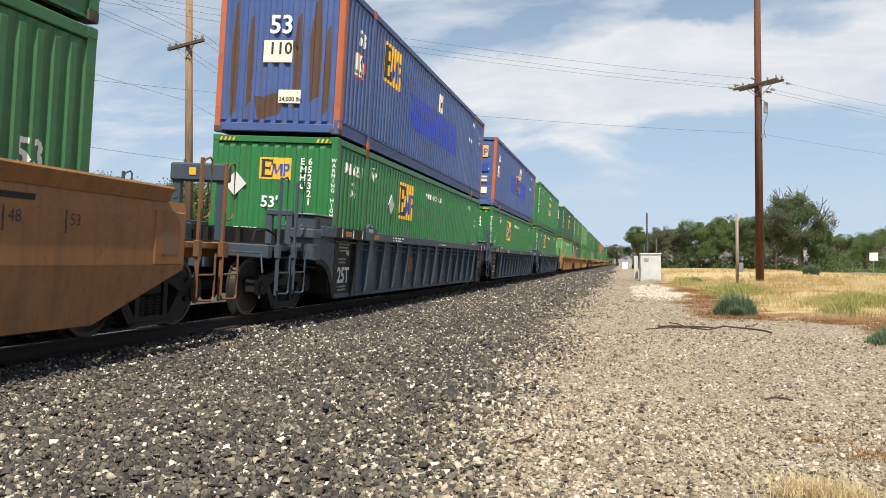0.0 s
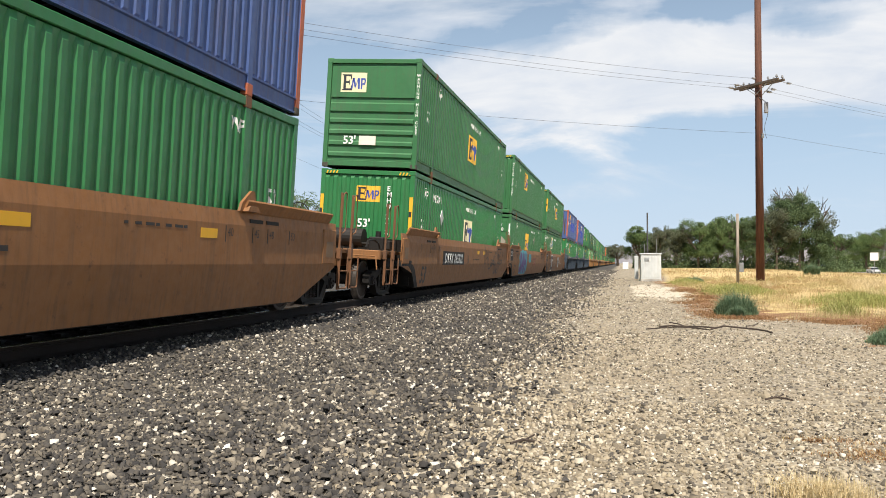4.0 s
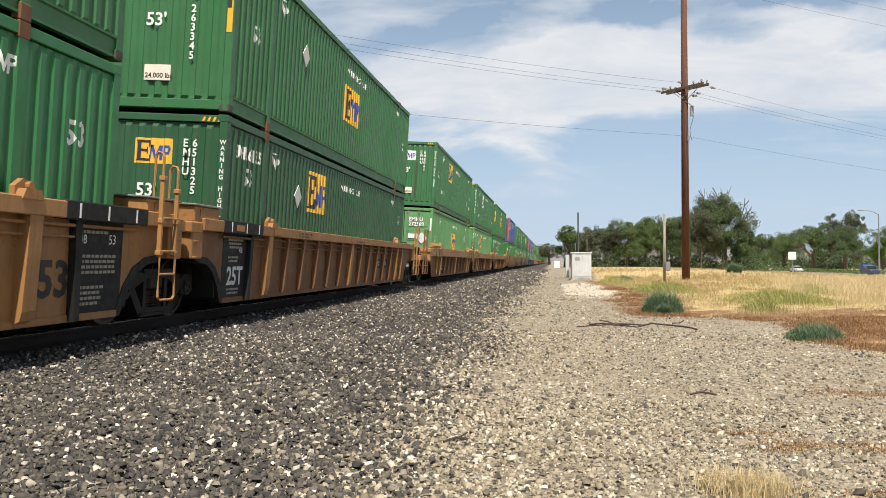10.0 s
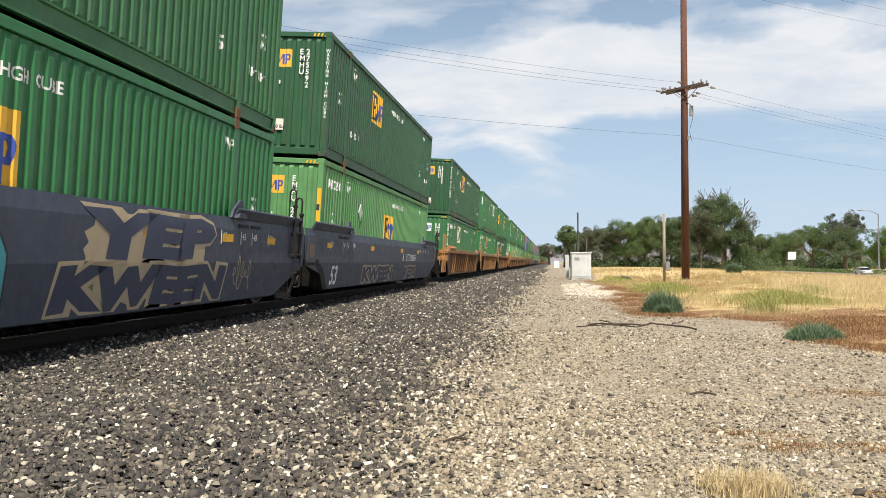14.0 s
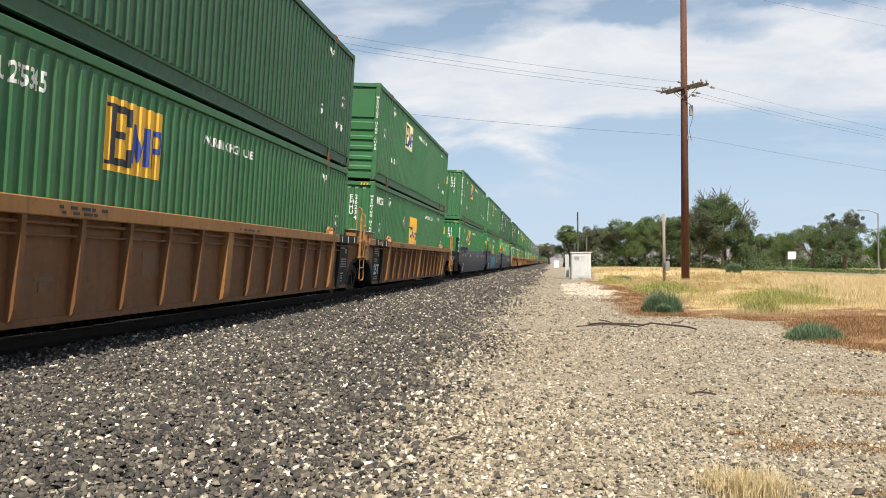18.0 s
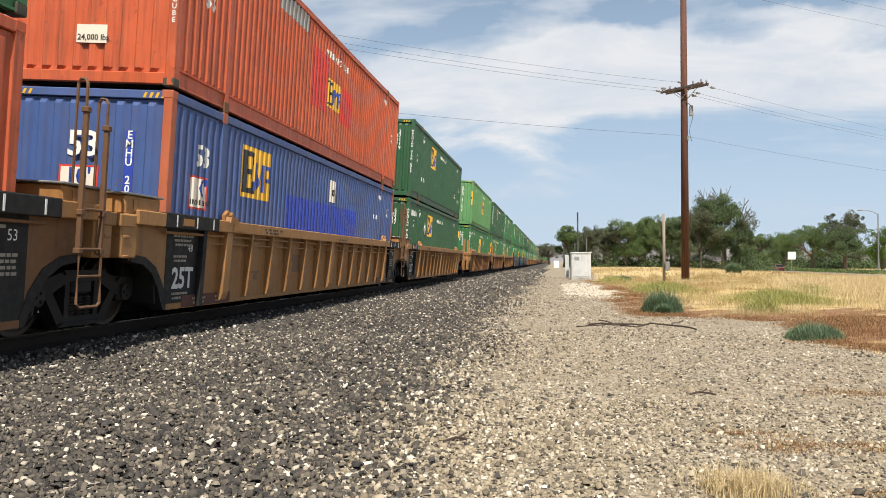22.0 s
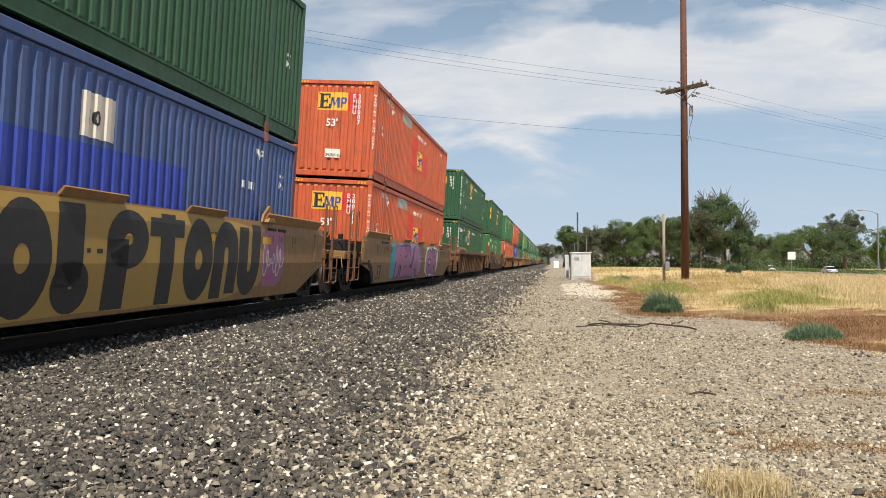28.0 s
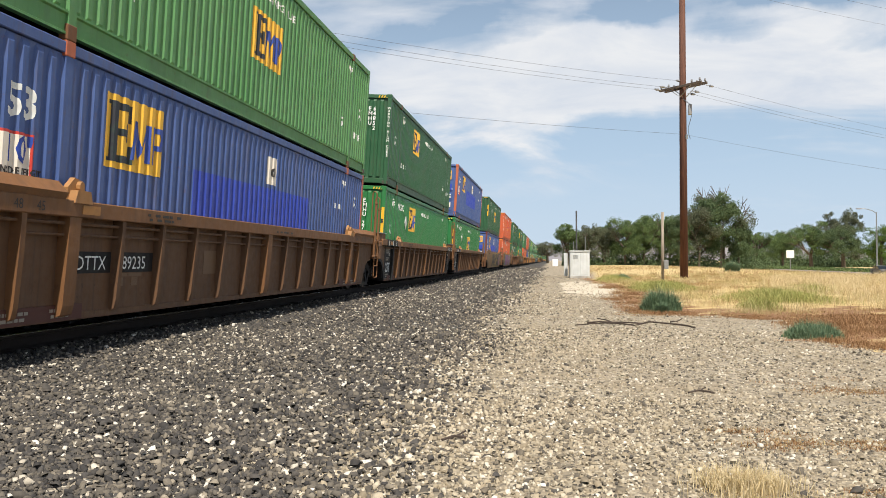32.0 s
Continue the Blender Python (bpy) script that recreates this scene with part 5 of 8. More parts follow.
    def springs(bm):
        n = 8
        for y in (-0.17, 0.0, 0.17):
            prof = [(0.05 if k % 2 else 0.08, 0.20 + k * 0.018) for k in range(15)]
            rings = [[bm.verts.new((1.0 + q * math.cos(i * 2 * math.pi / n), y + q * math.sin(i * 2 * math.pi / n), z)) for i in range(n)] for q, z in prof]
            for a, b in zip(rings, rings[1:]):
                for i in range(n):
                    bm.faces.new((a[i], a[(i + 1) % n], b[(i + 1) % n], b[i]))
    K["springs"] = mesh_of("spring_nest", springs)

    def bolster(bm):
        boxed(bm, -1.08, 1.08, -0.2, 0.2, 0.46, 0.64, 0.03)
        tube(bm, (0, 0, 0.64), (0, 0, 0.74), 0.22, 16)
        for y in (-0.42, 0.42):
            boxed(bm, -0.8, 0.8, y - 0.05, y + 0.05, 0.30, 0.42)
    K["bolster"] = mesh_of("bolster", bolster)

    def wheelset(bm):
        tube(bm, (-1.02, 0, 0), (1.02, 0, 0), 0.085, 14)
        for s in (-1, 1):
            tube(bm, (s * 0.80, 0, 0), (s * 0.835, 0, 0), 0.43, 40)
            tube(bm, (s * 0.80, 0, 0), (s * 0.86, 0, 0), 0.16, 20, 0.12)
            tube(bm, (s * 1.0, 0, 0), (s * 1.13, 0, 0), 0.105, 14)
            for k in range(3):
                a = k * 2.094
                tube(bm, (s * 1.12, 0.055 * math.cos(a), 0.055 * math.sin(a)), (s * 1.15, 0.055 * math.cos(a), 0.055 * math.sin(a)), 0.02, 6)
    K["wheelset"] = mesh_of("wheelset", wheelset)

    def tread(bm):
        for s in (1,):
            n = 44
            prof = [(0.715, 0.40), (0.715, 0.488), (0.735, 0.49), (0.748, 0.462), (0.845, 0.457), (0.85, 0.445), (0.85, 0.40)]
            rings = [[bm.verts.new((s * x, r * math.cos(i * 2 * math.pi / n), r * math.sin(i * 2 * math.pi / n))) for i in range(n)] for x, r in prof]
            for a, b in zip(rings, rings[1:] + rings[:1]):
                for i in range(n):
                    bm.faces.new((a[i], a[(i + 1) % n], b[(i + 1) % n], b[i]))
    K["tread"] = mesh_of("wheel_rim", tread)
    return K


def truck(car, y, far=False):
    t = part("truck", KM["bolster"], STEEL, car, "greasy two-axle freight truck", Matrix.Translation((0, y, 0)))
    for m in (Matrix(), MIRX):
        part("side_frame", KM["frame_side"], STEEL, t, "", m)
        part("spring_nest", KM["springs"], SPRING, t) if m == Matrix() and not far else None
    for s in (1, -1):
        w = part("wheelset", KM["wheelset"], WHEEL, t, "", Matrix.Translation((0, 0.9 * s, WR)))
        WHEELSETS[s].append(w)
        if far:
            continue
        part("wheel_rim", KM["tread"], TREAD, t, "shiny worn wheel rim", Matrix.Translation((0, 0.9 * s, WR)))
        WHEELSETS[s].append(t.children[-1])


def car_text(name, text, size, y, z, material, parent, x=1.535, label="", bold=0.0):
    def build(bm):
        glyphs(bm, text, size, bold=bold)
        for v in bm.verts:
            v.co = Vector((x, y + v.co.x, z + v.co.y))
    return part(name, flat_mesh(("c", text, size, y, z, x, bold), build), material, parent, label)


def car_plate(name, y, z, W, H, material, parent, x=1.535, label="", lift=0.0):
    def build(bm):
        boxed(bm, x - 0.02, x + 0.002 + lift, y, y + W, z, z + H)
    return part(name, flat_mesh(("p", y, z, W, H, x, lift), build), material, parent, label)


def car_bars(car, y, z, n, h, material, x):
    """A line of print too small to read."""
    def build(bm):
        for k in range(n):
            w = 0.07 + 0.05 * ((k * 7) % 3)
            boxed(bm, x - 0.02, x + 0.002, y + k * 0.20, y + k * 0.20 + w, z, z + h)
    part("small_print", flat_mesh(("bars", y, z, n, h, x), build), material, car)["kind"] = "stuff"


def coupler_end(car, m, body, spec, near):
    part("end_platform", KM["deck"], body, car, "", m)
    part("walkway_grating", KM["grating"], STEEL, car, "", m)
    part("coupler", KM["coupler"], STEEL, car, "", m)
    part("brake_rigging", KM["rigging"], STEEL, car, "dark greasy rods and valves", m)
    part("uncoupling_lever", KM["lever"], body, car, "", m)
    part("air_hose", KM["hose"], STEEL, car, "black rubber hose", m)
    sgn = -1 if near else 1
    step = spec.get("steps", body)
    for y in (10.62, 9.98):
        for x in (1.40, -1.40):
            if x < 0 and y < 10:
                continue
            p = part("ladder_post", KM["post"], step, car, "", Matrix.Translation((x, sgn * y, 0)))
            part("grab_iron", KM["grab"], step, p)
            if x > 0:
                part("step_stirrup", KM["stirrup"], step, p)
    if spec.get("brake_near") == near and "brake_near" in spec:
        part("air_reservoir", KM["tank"], STEEL, car, "", m)
        part("brake_valve", KM["valve"], STEEL, car, "", m)
        part("hand_brake_wheel", KM["brakewheel"], STEEL, car, "", Matrix.Translation((-0.9, sgn * 10.3, 1.9)))


def well_car(spec, near_coupler, far_coupler):
    """One well of a double-stack car, its middle at the origin, the rail tops at z = 0."""
    global KM
    KM = KM or car_meshes()
    style, body = spec["style"], spec["paint"]
    # below the chord: dirt and the chord's shade put into a darker paint
    lowp = spec.get("lower", body)
    car = thing("well_car", spec["label"], "railway car", "well cars of the train")
    far = spec.get("far")
    for m, right in ((Matrix(), True), (HALF, False)):
        if style == "ribbed":
            part("side_sheet", KM["ribbed_sheet"], lowp, car, "", m)
            part("top_chord", KM["deep_chord" if spec.get("deep") else "chord"], body, car, "", m)
            part("bottom_chord", KM["lower"], lowp, car, "", m)
            if right and not far:
                n, step = (9, 1.4625) if spec.get("deep") else (13, 1.025)
                for i in range(n):
                    part("rib", KM["wide_rib" if i in (0, n // 2, n - 1) else "rib"], lowp if i % (n // 2) else body, car, "", Matrix.Translation((0, (i - n // 2) * step, 0)))
                part("brake_pipe", KM["pipe"], lowp, car), part("conduit", KM["thin_pipe"], lowp, car)
                if spec.get("black_ends", True):
                    for k in ([] if near_coupler and body != SLATE else [Matrix()]) + ([] if far_coupler else [MIRX @ HALF]):
                        part("black_chord_section", KM["black_chord"], BLACK_PANEL, car, "black painted length of chord", k)
                        part("black_panel", KM["black_sheet"], BLACK_PANEL, car, "black stencilled panel", k)
                        part("end_leg", KM["ribbed_leg"], BLACK_PANEL, car, "black curved leg over the truck", k)
                        e = part("equipment_box", KM["hatch"], body, car, "", k)
                        part("box_lid", KM["lid"], GREY_STEEL, e, "grey chequered steel lid")
                        part("guard_loop", KM["loop"], body, car, "", k)
                    if near_coupler and body != SLATE:
                        part("guide_rail", KM["cap"], body, car)
                        part("rib", KM["rib"], body, car, "", Matrix.Translation((0, -7.0, 0)))
                    if far_coupler:
                        part("rib", KM["rib"], body, car, "", Matrix.Translation((0, 7.0, 0)))
                else:
                    part("rib", KM["rib"], body, car, "", Matrix.Translation((0, -7.0, 0)))
                    part("rib", KM["rib"], body, car, "", Matrix.Translation((0, 7.0, 0)))
            else:
                part("ribs", KM["ribs"], body, car, "", m)
        else:
            part("side_sheet", KM["smooth_sheet"], body, car, "", m)
            if right and not far:
                part("end_leg", KM["smooth_leg"], BLACK_PANEL, car, "black sloping leg over the truck")
                for y in (-2.7, 0.3, 3.3) if spec["paint"] == YELLOW else ():
                    part("guide_lip", KM["lip"], body, car, "", Matrix.Translation((0, y, 0)))
                for y in (-6.95, -6.40, 5.95, 6.50):
                    car_plate("slot", y, 1.445, 0.42, 0.055, STEEL, car, 1.496, "dark slot under the guide flap", 0.004)
                for y in (-9.46, 8.84):
                    p = part("end_panel", KM["end_box"], body, car, "", Matrix.Translation((0, y, 0)))
                    car_plate("sign_plate", y + 0.14, 0.98, 0.34, 0.28, FADED, p, 1.516, "framed notice plate").matrix_basis = Matrix.Translation((0, -y, 0))
    if not far:
        part("well_floor", KM["floor"], STEEL, car)
    for m, s in ((Matrix(), -1), (HALF, 1)):
        for k in (() if far else (m, m @ MIRX)):
            if style == "smooth" or not spec.get("black_ends", True):
                part("guide_rail" if style == "ribbed" else "guide_flap", KM["cap" if style == "ribbed" else "flap"], body, car, "", k)
            if style == "ribbed":
                part("sill_end", KM["corner"], body, car, "", k)
        None if far else part("bulkhead", KM["bulk"], STEEL, car, "", m)
    if spec.get("portal"):
        f = part("end_frame", KM["portal"], body, car, "dark blue-grey upright frame on the platform")
        part("reflector", mesh_of("reflector", lambda bm: boxed(bm, -0.30, -0.18, -10.47, -10.455, 2.22, 2.34)), REFLECTOR, f, "small orange reflector")
    if style == "ribbed":
        # guides on brown cars get a lighter paint, sunlight put into the colour
        for y in (-6.05, 6.05):
            part("container_guide", KM["horn"], spec.get("horn", body), car, "sunlit container guide", Matrix.Translation((0, y, 0)) if spec.get("black_ends", True) else Matrix.Translation((0, y, -0.60)) @ Matrix.Diagonal((1, 1, 1.4, 1)))
    for m, s, coup in ((Matrix(), True, near_coupler), (HALF, False, far_coupler)):
        if far:
            part("end_platform", KM["deck" if coup else "short_deck"], body, car, "", m)
        elif coup:
            coupler_end(car, m, body, spec, s)
        else:
            part("end_platform", KM["short_deck"], STEEL, car, "", m)
            if not s:
                part("ladder", KM["ladder" if spec.get("maroon") else "short_ladder"], spec.get("steps", body), car, "", Matrix.Translation((1.55, 8.62, 0)))
    truck(car, TRUCK_Y, far)
    if near_coupler:
        truck(car, -TRUCK_Y, far)
    if not far:
        car_marks(car, dict(spec, plain_far=far_coupler, plain_near=near_coupler and body != SLATE))
    return car


SKIN = ((0.24, 1.44), (0.86, 1.50), (1.40, 1.50), (1.60, 1.47))


def skin(z):
    """How far out the smooth side lies at a height."""
    return float(np.interp(z, [k for k, _ in SKIN], [v for _, v in SKIN]))


def lay_on(bm, lift):
    """Bends flat xy geometry onto the smooth side of a car."""
    for z in (0.86, 1.40):
        bmesh.ops.bisect_plane(bm, geom=bm.verts[:] + bm.edges[:] + bm.faces[:], plane_co=(0, z, 0), plane_no=(0, 1, 0), dist=1e-5)
    for v in bm.verts:
        y, z = v.co.x, v.co.y
        v.co = Vector((skin(z) + lift, y, z))


def sprayed(name, color):
    return mark(name, color, 0.35, (0.16, 0.10, 0.06))


SPRAY = {k: sprayed("spray_" + k, c) for k, c in dict(black=(0.02, 0.02, 0.022), white=(0.62, 0.62, 0.58), grey=(0.20, 0.18, 0.16), purple=(0.10, 0.05, 0.20), cyan=(0.05, 0.30, 0.36),
                                                       tan=(0.42, 0.34, 0.22), navy=(0.035, 0.045, 0.085), pink=(0.36, 0.13, 0.24), lilac=(0.30, 0.20, 0.36), chalk=(0.30, 0.235, 0.175), smoke=(0.085, 0.05, 0.03), gold=(0.40, 0.25, 0.06), olive=(0.13, 0.14, 0.04), maroon=(0.16, 0.03, 0.03), brown=(0.20, 0.088, 0.034)).items()}


PLUM = sprayed("dark_maroon_strip", (0.085, 0.026, 0.018))


def graffiti(car, text, y0, y1, z0, z1, fill, rim=None, bold=0.03, rim_w=0.045, slant=0.0, lift=0.003, label="sprayed graffiti letters"):
    """Sprayed letters stretched into a box on the smooth side, with a rim round them."""
    for i, (mat, off) in enumerate(((rim, bold + rim_w), (fill, bold))):
        if mat is None:
            continue
        def build(bm):
            glyphs(bm, text, 0.5, 1.0, bold=off)
            xs, ys = [v.co.x for v in bm.verts], [v.co.y for v in bm.verts]
            bx, by, hx, hy = min(xs), min(ys), max(xs), max(ys)
            grow = off - bold
            for v in bm.verts:
                p, q = (v.co.x - bx) / (hx - bx), (v.co.y - by) / (hy - by)
                wob = 0.03 * math.sin(p * 17.0) * (z1 - z0)
                v.co = Vector((y0 - grow + p * (y1 - y0 + 2 * grow) + slant * (q - 0.5), min(1.57, max(0.27, z0 - grow + q * (z1 - z0 + 2 * grow) + wob)), 0))
            lay_on(bm, lift + 0.003 * i)
        part("graffiti", flat_mesh(("g", text, y0, z0, off), build), SPRAY[mat], car, label if mat == fill else "")


def cloud(car, y0, y1, z0, z1, mat, lift=0.002, seed=1):
    """An uneven sprayed background patch."""
    r = random.Random(seed)
    def build(bm):
        n = 40
        pts = []
        for i in range(n):
            a = i * 2 * math.pi / n
            k = 0.92 + 0.10 * r.random()
            c, q = math.cos(a), math.sin(a)
            m = (abs(c) ** 4 + abs(q) ** 4) ** -0.25 * k
            pts.append(((y0 + y1) / 2 + c * m * (y1 - y0) / 2, min(1.58, max(0.25, (z0 + z1) / 2 + q * m * (z1 - z0) / 2))))
        poly(bm, pts)
        lay_on(bm, lift)
    part("graffiti_ground", flat_mesh(("cl", y0, z0, mat), build), SPRAY[mat], car, "sprayed background patch")


def scrawl(car, y0, y1, z0, z1, mat, seed, loops=7, width=0.022, lift=0.004):
    """A looping line drawn with a spray can."""
    r = random.Random(seed)
    def build(bm):
        pts, n = [], loops * 14
        ph = r.uniform(0, 6)
        for i in range(n + 1):
            u = i / n
            a = u * loops * 2 * math.pi + ph
            pts.append((y0 + (y1 - y0) * u + 0.16 * (y1 - y0) / loops * 3 * math.cos(a), (z0 + z1) / 2 + (z1 - z0) / 2 * math.sin(a) * (0.55 + 0.45 * math.sin(u * 9 + ph))))
        for (a, b), (c, d) in zip(pts, pts[1:]):
            k = Vector((d - b, a - c)).normalized() * width / 2
            poly(bm, [(a + k.x, b + k.y), (a - k.x, b - k.y), (c - k.x, d - k.y), (c + k.x, d + k.y)])
        lay_on(bm, lift)
    part("graffiti", flat_mesh(("scr", y0, z0, seed), build), SPRAY[mat], car, "scrawled spray-can line")


def blobs(car, y0, y1, z0, z1, n, mat, seed, lift=0.005):
    """Fat rounded strokes side by side, like swollen letters."""
    r = random.Random(seed)
    step = (y1 - y0) / n
    for i in range(n):
        kind = (1, 4, 0, 5, 2, 3, 0, 4, 1)[i % 9]
        def build(bm):
            a, w = y0 + i * step, step * 0.97
            def ring(cy, cz, ry, rz, hole, k0=0.0, k1=1.0):
                m = 22
                for j in range(m):
                    t0, t1 = 2 * math.pi * (k0 + (k1 - k0) * j / m), 2 * math.pi * (k0 + (k1 - k0) * (j + 1) / m)
                    poly(bm, [(cy + ry * math.cos(t0), cz + rz * math.sin(t0)), (cy + ry * hole * math.cos(t0), cz + rz * hole * math.sin(t0)), (cy + ry * hole * math.cos(t1), cz + rz * hole * math.sin(t1)), (cy + ry * math.cos(t1), cz + rz * math.sin(t1))])
            zc, rz = (z0 + z1) / 2, (z1 - z0) / 2
            if kind == 0:
                ring(a + w / 2, zc, w / 2, rz, 0.25)
            elif kind == 1:
                ring(a + w / 2, z0 + rz * 0.8, w / 2, rz * 0.8, 0.16, 0.5, 1.0)
                patch(bm, a, a + w * 0.42, z0 + rz * 0.8, z1 - rz * 0.1), patch(bm, a + w * 0.58, a + w, z0 + rz * 0.8, z1)
            elif kind == 4:
                ring(a + w / 2, z1 - rz * 0.8, w / 2, rz * 0.8, 0.16, 0.0, 0.5)
                patch(bm, a, a + w * 0.42, z0, z1 - rz * 0.8), patch(bm, a + w * 0.58, a + w, z0 + rz * 0.1, z1 - rz * 0.8)
            elif kind == 5:
                ring(a + w * 0.36, z0 + rz * 0.5, w * 0.36, rz * 0.5, 0.1)
                patch(bm, a + w * 0.05, a + w * 0.55, z0 + rz * 0.5, z1)
            elif kind == 2:
                ring(a + w / 2, z1 - rz * 0.6, w / 2, rz * 0.6, 0.2)
                patch(bm, a, a + w * 0.5, z0, z1 - rz * 0.6)
            else:
                patch(bm, a + w * 0.3, a + w * 0.72, z0, z1)
                patch(bm, a, a + w * 0.3, z1 - rz * 0.5, z1 - rz * 0.1), patch(bm, a + w * 0.72, a + w, z1 - rz * 0.5, z1 - rz * 0.1)
            lay_on(bm, lift)
        part("graffiti", flat_mesh(("bl", y0, z0, i, seed), build), SPRAY[mat], car, "swollen sprayed letter shape")


def stencil(car, text, size, y, z, material):
    car_text("lettering", text, size, y, z, material, car, 1.506)


def painted_panel(car, y, z, W, H):
    car_plate("black_panel", y, z, W, H, BLACK_PANEL, car, 1.502, "dark painted panel")


def lettered_bars(car, y, z, W, H, n, mat, x, label=""):
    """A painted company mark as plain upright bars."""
    def build(bm):
        w = W / n
        for k in range(n):
            for r in range(4):
                boxed(bm, x - 0.02, x + 0.006, y + k * w + w * 0.24, y + k * w + w * 0.66, z + H * 0.175 * r, z + H * (0.175 * r + 0.15))
            boxed(bm, x - 0.02, x + 0.006, y + k * w, y + k * w + w * 0.94, z + H * 0.74, z + H)
    part("company_mark", flat_mesh(("lb", y, z, W, n), build), mat, car, label)


def print_rows(car, y, z, W, rows, material, x):
    """A block of print too small to read, row under row."""
    def build(bm):
        for r in range(rows):
            u = y + 0.03 * (r % 3)
            while u < y + W - 0.04 * (r % 2):
                w = 0.03 + 0.025 * ((r * 7 + int(u * 50)) % 3)
                boxed(bm, x - 0.015, x + 0.002, u, u + w, z - r * 0.062, z - r * 0.062 + 0.034)
                u += w + 0.022
    part("small_print", flat_mesh(("rows", y, z, W, rows, x), build), material, car, "rows of small stencilled print")["kind"] = "stuff"


def car_marks(car, spec):
    style = spec["style"]
    ink = spec.get("ink", BLACK)
    if style == "ribbed":
        xs = 1.388
        y53 = spec.get("y53", 6.40)
        car_text("number", "53", 0.40, y53, 0.50, BLACK, car, 1.392, bold=0.014)
        if spec.get("black_ends", True):
            if not spec.get("plain_near"):
                car_text("number", "25T", 0.30, -7.82, 0.50, PLACARD, car, xs + 0.006, bold=0.012)
                car_text("number", "48", 0.11, -7.36, 1.02, WHITE, car, xs + 0.006)
                print_rows(car, -7.82, 1.22, 0.55, 3, PLACARD_DARK, xs + 0.006)
                print_rows(car, -7.80, 0.93, 0.40, 2, PLACARD_DARK, xs + 0.006)
                print_rows(car, -7.80, 0.40, 0.50, 2, PLACARD_DARK, xs + 0.006)
            else:
                car_text("number", "48", 0.14, -7.45, 0.92, BLACK, car, xs + 0.002)
                car_text("number", "20", 0.11, -6.22, 1.02, BLACK, car, 1.524)
                car_text("number", "40", 0.11, -6.22, 0.86, BLACK, car, 1.516)
            if not spec.get("plain_far"):
                print_rows(car, 7.10, 1.26, 0.60, 2, PLACARD_DARK, xs + 0.006)
                print_rows(car, 7.10, 0.92, 0.75, 4, PLACARD_DARK, xs + 0.006)
                print_rows(car, 7.12, 0.56, 0.45, 4, PLACARD_DARK, xs + 0.006)
                car_text("number", "53", 0.12, 7.70, 1.08, WHITE, car, xs + 0.006)
                car_text("number", "48", 0.11, 7.10, 1.08, WHITE, car, xs + 0.006)
            else:
                car_text("number", "20", 0.11, 6.08, 1.02, BLACK, car, 1.524)
                car_text("number", "40", 0.11, 6.08, 0.86, BLACK, car, 1.516)
            for y in ([] if spec.get("plain_near") else [-8.05, -7.42, -6.85]) + ([] if spec.get("plain_far") else [6.85, 7.42, 8.05]):
                car_plate("marker_line", y, 1.36, 0.03, 0.16, WHITE, car, 1.538)
        if spec.get("code"):
            y, z, step = spec.get("code_at", (3.18, 0.70, 1.03))
            car_plate("black_panel", y, z, 0.80, 0.25, BLACK_PANEL, car, xs, "black number panel", 0.002)
            car_plate("black_panel", y + step, z, 0.80, 0.25, BLACK_PANEL, car, xs, "black number panel", 0.002)
            car_text("code", "DTTX", 0.17, y + 0.07, z + 0.04, WHITE, car, xs + 0.006)
            car_text("code", spec["code"], 0.17, y + step + 0.03, z + 0.04, WHITE, car, xs + 0.006)
        if spec.get("deep") and not spec.get("plain_near"):
            car_plate("black_panel", -7.66, 0.42, 0.64, 0.50, BLACK_PANEL, car, xs, "dark stencilled panel", 0.002)
            car_text("number", "25T", 0.25, -7.62, 0.50, FADED, car, xs + 0.006)
        if spec.get("deep"):
            for y, t in ((-8.0, "53"), (-7.0, "48"), (-6.5, "45"), (-5.9, "40/20"), (5.45, "40/20"), (6.6, "48"), (7.7, "53")):
                car_plate("marker_line", y + 0.24, 1.15, 0.035, 0.31, BLACK, car, 1.533)
                car_text("number", t, 0.12, y - 0.05, 1.22, BLACK, car, 1.533)
        if spec.get("maroon"):
            for y in (-7.5, 5.5):
                car_plate("maroon_patch", y, 0.215, 1.75, 0.17, PLUM, car, xs + 0.017, "dark maroon repainted strip")
                print_rows(car, y + 0.35, 0.31, 0.40, 2, PLACARD_DARK, xs + 0.022)
                print_rows(car, y + 1.15, 0.31, 0.40, 2, PLACARD_DARK, xs + 0.022)
        if spec.get("mark_panel"):
            car_plate("black_panel", -3.9, 0.30, 2.4, 0.50, BLACK_PANEL, car, xs, "dark painted panel", 0.0)
            lettered_bars(car, -3.75, 0.36, 2.1, 0.38, 3, RUST, xs + 0.004)
        for y, t in () if spec.get("black_ends", True) or spec.get("deep") else ((-7.9, "53"), (-7.2, "48"), (-6.85, "45"), (6.5, "40"), (7.1, "45"), (7.5, "48"), (8.0, "53")):
            car_text("number", t, 0.105, y, 1.385, spec.get("ink", BLACK), car)
        for y in (-7.85, -6.05):
            car_plate("reflector", y, 1.385, 0.34, 0.10, DUSTY, car, 1.538, "dusty orange reflector")
        if spec.get("chord_text"):
            car_text("lettering", spec["chord_text"], 0.092, -3.15, 1.33, BLACK, car)
        else:
            car_bars(car, -4.6, 1.44, 5, 0.035, spec.get("ink", BLACK), 1.532)
            car_bars(car, -4.55, 1.385, 4, 0.03, spec.get("ink", BLACK), 1.532)
        car_bars(car, 0.3, 1.40, 5, 0.03, spec.get("ink", BLACK), 1.532)
        car_plate("notice", -2.55, 0.66, 0.46, 0.36, FADED, car, xs, "faded stencil table")
